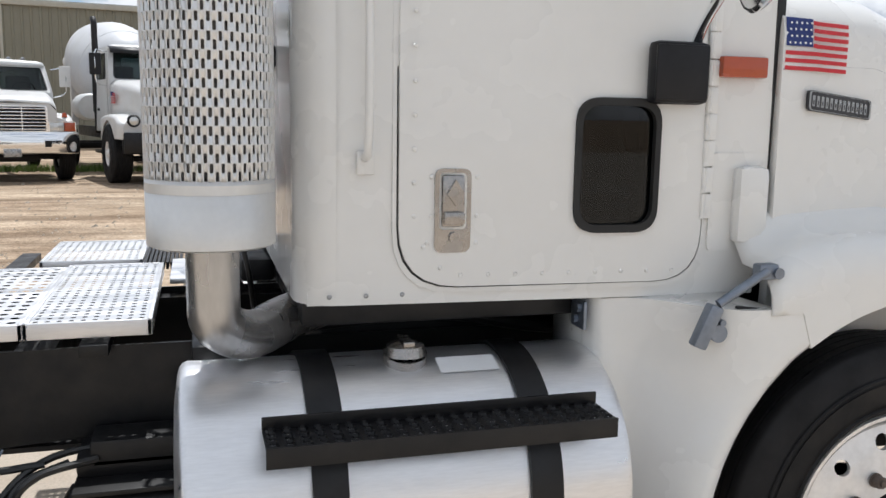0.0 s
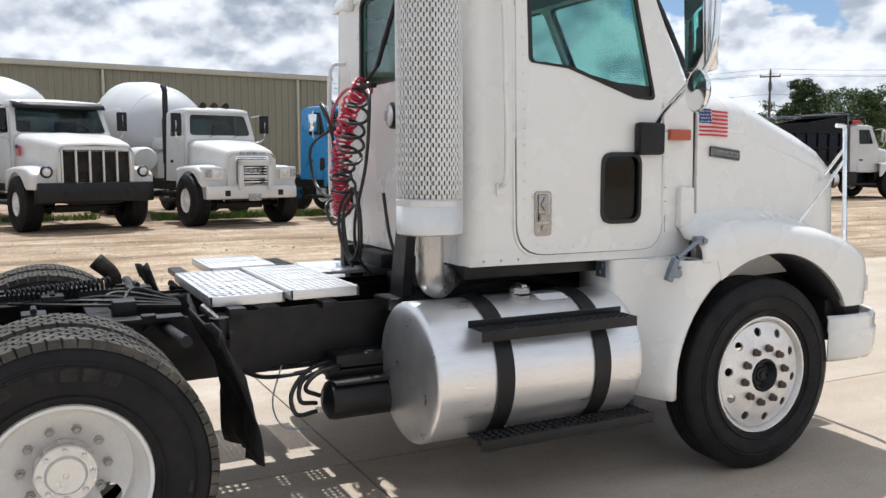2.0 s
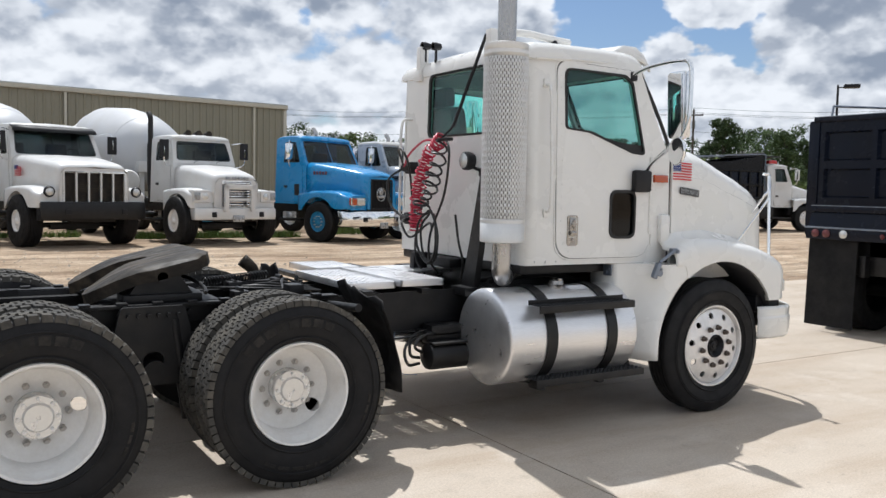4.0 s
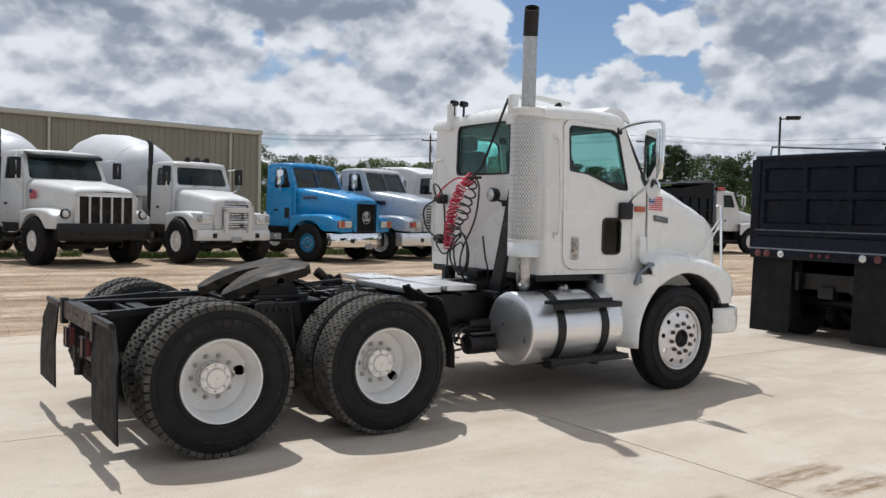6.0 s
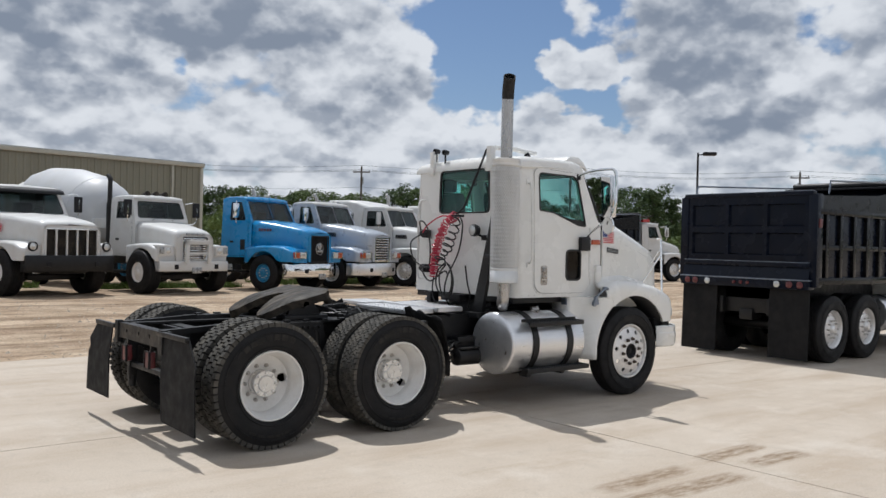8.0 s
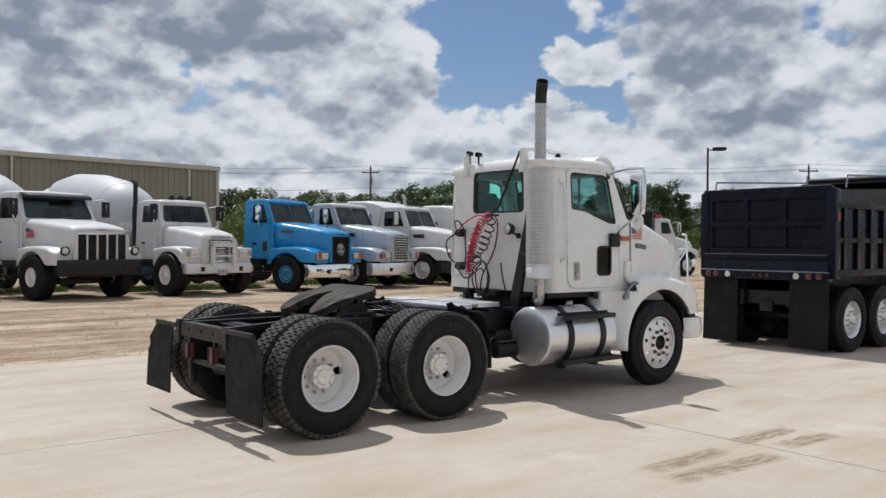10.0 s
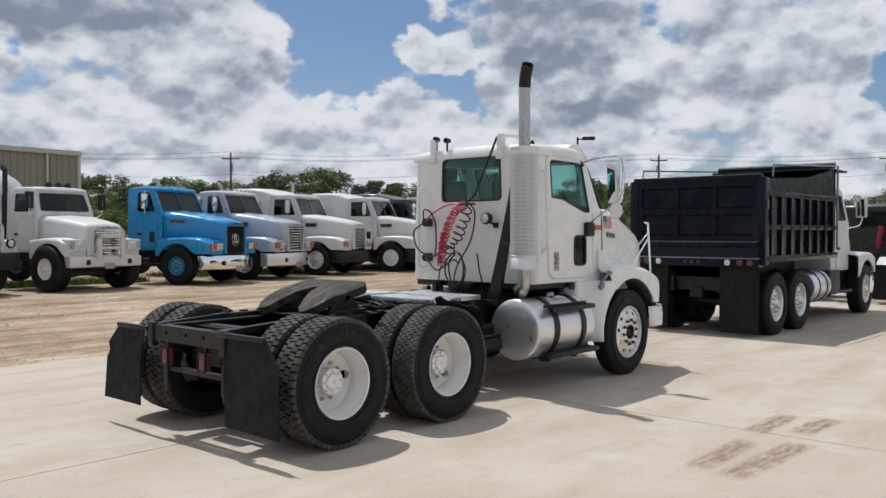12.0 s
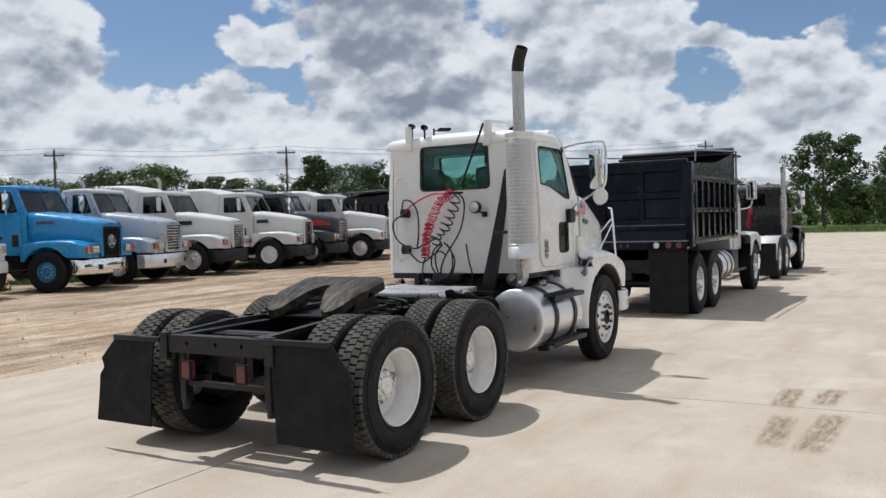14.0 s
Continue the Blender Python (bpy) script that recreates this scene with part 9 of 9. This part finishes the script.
def build_poles():
    spots = [(77.1, 65.2, 11.4), (57.6, 83.2, 11.2), (34.0, 101.0, 11.2), (96.0, 45.0, 11.3), (112.0, 22.0, 11.3)]
    for x, y, h in spots:
        pole = thing("utility_pole", "weathered wooden utility pole with crossarm", "utility pole", "power line")
        bm = bmesh.new()
        rod(bm, (0, 0, -0.3), (0, 0, h), 0.17, 10, 0.11)
        part("pole", bm, WOOD, pole)
        part("crossarm", boxed((-0.06, -1.1, h - 0.75), (0.06, 1.1, h - 0.60), 0.01), WOOD, pole)
        bm = bmesh.new()
        rod(bm, (0.3, 0, h - 2.2), (0.3, 0, h - 1.3), 0.22, 12)
        part("transformer", bm, EMBLEM_GREY, pole)
        for yy in (-1.0, 0.0, 1.0):
            bm = bmesh.new()
            rod(bm, (0, yy, h - 0.6 if yy else h), (0, yy, h - 0.42 if yy else h + 0.18), 0.04, 8)
            part("insulator", bm, EMBLEM, pole)
        pole.matrix_basis = pose(x, y, 0.2, 0, 0, math.degrees(math.atan2(-20, 18)) + 90)
    order = [2, 1, 0, 3, 4]
    for a, b in zip(order, order[1:]):
        for off, zz in ((-0.9, -0.42), (0.0, 0.18), (0.9, -0.42), (0.0, -2.6)):
            p = Vector((spots[a][0] + off * 0.6, spots[a][1] + off * 0.7, spots[a][2] + zz + 0.2))
            q = Vector((spots[b][0] + off * 0.6, spots[b][1] + off * 0.7, spots[b][2] + zz + 0.2))
            bm = bmesh.new()
            tube(bm, [p.lerp(q, k / 12) - Vector((0, 0, 0.55 * math.sin(math.pi * k / 12))) for k in range(13)], 0.018, 4)
            tagged(part("power_line", bm, BLACK_MATTE), "thin black overhead power line between poles", "cable", "power line")
    # tall yard lamp
    lamp = thing("street_lamp", "tall dark square-head yard lamp on a steel pole", "lamp")
    bm = bmesh.new()
    rod(bm, (0, 0, -0.2), (0, 0, 7.6), 0.085, 12, 0.06)
    rod(bm, (0, 0, 7.45), (0.55, 0, 7.5), 0.035, 8)
    part("pole", bm, BLACK_MATTE, lamp)
    part("base", boxed((-0.25, -0.25, -0.2), (0.25, 0.25, 0.5), 0.03), CONCRETE, lamp)
    part("lamp_head", boxed((0.3, -0.28, 7.42), (1.1, 0.28, 7.62), 0.05), BLACK_MATTE, lamp)
    lamp.matrix_basis = pose(42.8, 23.6, 0.25, 0, 0, -50)


build_poles()


def build_trees():
    kinds = [
        make_tree("tree", "leafy green broadleaf tree in the far tree line", 8.2, 3.6, 1, LEAF, 0.17, 72, 85),
        make_tree("tree", "leafy green broadleaf tree in the far tree line", 7.0, 3.8, 2, LEAF_LIGHT, 0.17, 72, 85, 0.2),
        make_tree("tree", "tall dark pine in the far tree line", 10.0, 2.9, 3, LEAF_DARK, 0.17, 60, 90, 0.38, "pine"),
        make_tree("tree", "leafy green broadleaf tree in the far tree line", 9.0, 4.2, 4, LEAF_DARK, 0.17, 80, 85, 0.28),
        make_tree("bush", "dense green roadside bush", 3.6, 2.8, 5, LEAF, 0.14, 50, 75, 0.1),
        make_tree("tree", "tall airy broadleaf tree with gaps in its crown", 8.9, 3.3, 17, LEAF_DARK, 0.15, 72, 150, 0.34),
    ]
    rng = random.Random(11)
    used = set()

    def put(kind, az, dist, scale, eye=(-4.5, -6.0)):
        x, y = eye[0] + dist * math.cos(radians(az)), eye[1] + dist * math.sin(radians(az))
        m = pose(x, y, 0.15, 0, 0, rng.uniform(0, 360)) @ Matrix.Scale(scale, 4)
        if kind not in used:
            used.add(kind)
            kinds[kind].matrix_basis = m
        else:
            o = copy_thing(kinds[kind], Matrix())
            o.matrix_basis = m

    # skyline by bearing: (from, to, distance, height, kinds)
    for a0, a1, dist, h, ks in ((14, 20, 150, 8.0, (0, 3, 1)), (20, 35, 116, 9.0, (0, 1, 3)), (34, 40, 105, 10.4, (2, 3, 2)), (39, 45, 108, 9.2, (3, 0)), (44, 51, 110, 10.2, (2, 3, 0)), (50, 58, 114, 9.4, (3, 0)), (58, 72, 118, 9.5, (0, 3)), (72, 84, 120, 9.0, (0, 3))):
        a = a0 + rng.uniform(0, 0.8)
        while a < a1:
            k = rng.choice(ks)
            base_h = (8.2, 7.0, 10.0, 9.0, 3.6)[k]
            put(k, a, dist * rng.uniform(0.97, 1.08), h / base_h * rng.uniform(0.66, 1.02))
            a += rng.uniform(1.0, 1.7)
        a = a0
        while a < a1:
            put(4 if rng.random() < 0.6 else 1, a, dist * rng.uniform(0.86, 0.95), rng.uniform(0.62, 0.95))
            a += rng.uniform(1.6, 2.4)
    # tall group at the end of the yard
    for k, az, dist, s in ((5, 6.85, 85, 1.0), (5, 2.5, 86, 0.86), (0, 4.5, 92, 0.50), (1, 8.6, 92, 0.55), (3, 9.6, 96, 0.5), (1, 5.6, 93, 0.5), (0, 0.6, 98, 1.0), (3, -1.5, 101, 1.1), (0, -3.5, 100, 1.1), (3, -6, 101, 1.15), (1, 10.6, 108, 0.72), (0, 11.8, 112, 0.72), (3, 13.2, 118, 0.75), (0, -9, 101, 1.1), (3, -12, 101, 1.1), (0, -15, 101, 1.1)):
        put(k, az, dist, s)
    # woods behind the yard, seen in the mirrors
    a = 140.0
    while a < 250:
        put(rng.choice((0, 3, 0)), a, 78 * rng.uniform(0.95, 1.1), rng.uniform(0.85, 1.15))
        a += rng.uniform(3.0, 4.2)
    a = -17.0
    while a < 14:
        put(4, a, 95 * rng.uniform(0.96, 1.03), rng.uniform(0.7, 1.15))
        a += rng.uniform(1.2, 1.9)


build_trees()


def grass_patch(name, label, spots, blade, count, seed):
    """Tufts of blades scattered over boxes (x0, x1, y0, y1)."""
    rng = random.Random(seed)
    verts, faces = [], []
    for x0, x1, y0, y1, share in spots:
        for _ in range(int(count * share)):
            x, y = rng.uniform(x0, x1), rng.uniform(y0, y1)
            z = ground_z(x, y) - 0.01
            for _ in range(3):
                a, h = rng.uniform(0, 6.28), blade * rng.uniform(0.5, 1.3)
                w = blade * 0.10
                bx, by = x + rng.gauss(0, blade * 0.3), y + rng.gauss(0, blade * 0.3)
                i = len(verts)
                verts += [(bx - w * math.cos(a), by - w * math.sin(a), z), (bx + w * math.cos(a), by + w * math.sin(a), z), (bx + h * 0.4 * rng.gauss(0, 1), by + h * 0.4 * rng.gauss(0, 1), z + h)]
                faces.append((i, i + 1, i + 2))
    me = bpy.data.meshes.new(name)
    me.from_pydata(verts, [], faces)
    me.materials.append(GRASS)
    tagged(new(name, me), label, "grass", kind="stuff")


def build_grass():
    bm = bmesh.new()
    xs = [67 + 0.25 * math.sin(k * 1.7) for k in range(60)]
    ys = [-60 + k * 2.2 for k in range(60)]
    verts = [(x, y, 0.004) for x, y in zip(xs, ys)] + [(86, y, 0.25) for y in ys] + [(400, y, 0.6) for y in ys]
    n = len(ys)
    add_mesh(bm, verts, [[j * n + i, j * n + i + 1, (j + 1) * n + i + 1, (j + 1) * n + i] for j in range(2) for i in range(n - 1)])
    m = shader("mown_grass", (0.11, 0.17, 0.045), 0.9, vary=0.3, scale=0.6, fine=8, tint=(0.20, 0.19, 0.08), tint_amount=0.5, tint_scale=0.35, bump=0.03, bump_scale=6)
    tagged(part("grass_verge", bm, m), "green grass verge at the end of the yard", "grass", kind="structure")
    grass_patch("grass_tufts", "rough green grass at the yard's end", [(67.3, 80, -25, 14, 1.0)], 0.32, 9000, 21)
    grass_patch("weeds", "green weeds growing between the parked trucks", [(4.2, 8.5, 16.6, 17.6, 0.14), (10.0, 24.0, 17.5, 19.5, 0.35), (-3, 3.0, 17.6, 18.5, 0.08), (15, 28, 27, 30, 0.3)], 0.16, 9000, 22)


build_grass()

# ---------------------------------------------------------------- concrete slabs and stones
def build_yard():
    yard = tagged(new("pavement"), "pale concrete yard of large slabs with dark joints", "pavement", kind="structure")
    rng = random.Random(5)
    gap = 0.006
    xs = [13.4 + 10.6 * k for k in range(-5, 6)]
    ys = [5.2, -0.08, -5.36, -10.64, -15.92, -21.2, -26.5, -40.0]
    for i in range(len(xs) - 1):
        for j in range(len(ys) - 1):
            x0, x1, y0, y1 = xs[i] + gap, xs[i + 1] - gap, ys[j + 1] + gap, ys[j] - gap
            bm = bmesh.new()
            if j == 0:
                # outer edge crumbles into the dirt
                n = 24
                edge = [(x0 + (x1 - x0) * k / n, y1 + 0.05 * noise.noise(Vector((x0 + (x1 - x0) * k / n, 3.1, 0))) + 0.015 * rng.uniform(-1, 1)) for k in range(n + 1)]
            else:
                edge = [(x0, y1), (x1, y1)]
            loop = [(x0, y0), (x1, y0)] + edge[::-1]
            c = 0.006
            top = [bm.verts.new((a, b, 0.0)) for a, b in loop]
            low = [bm.verts.new((a, b, -0.12)) for a, b in loop]
            bm.faces.new(top)
            for k in range(len(loop)):
                bm.faces.new([top[k], top[(k + 1) % len(loop)], low[(k + 1) % len(loop)], low[k]])
            part("slab", bm, CONCRETE, yard, smooth=0)
    bm = bmesh.new()
    box(bm, (xs[0], ys[-1], -0.10), (xs[-1], 5.1, -0.014))
    part("joint_filler", bm, JOINT, yard, smooth=0)


build_yard()


def build_stones():
    rng = random.Random(8)
    verts, faces = [], []
    for _ in range(5200):
        y = 5.25 + 9.5 * rng.random() ** 1.4
        x = rng.uniform(-6, 26)
        s = rng.uniform(0.008, 0.030) * (1.6 if rng.random() < 0.08 else 1.0)
        z = ground_z(x, y)
        i = len(verts)
        for k in range(5):
            a = k * 1.2566 + rng.uniform(-0.3, 0.3)
            verts.append((x + s * math.cos(a) * rng.uniform(0.7, 1.3), y + s * math.sin(a) * rng.uniform(0.7, 1.3), z - 0.004))
        verts.append((x + s * 0.2, y, z + s * rng.uniform(0.5, 0.9)))
        faces += [(i + k, i + (k + 1) % 5, i + 5) for k in range(5)]
    me = bpy.data.meshes.new("gravel")
    me.from_pydata(verts, [], faces)
    me.materials.append(shader("gravel_stone", (0.36, 0.31, 0.25), 0.9, vary=0.35, scale=3))
    tagged(new("gravel", me), "loose tan gravel on the dirt lot", "gravel", kind="stuff")


build_stones()
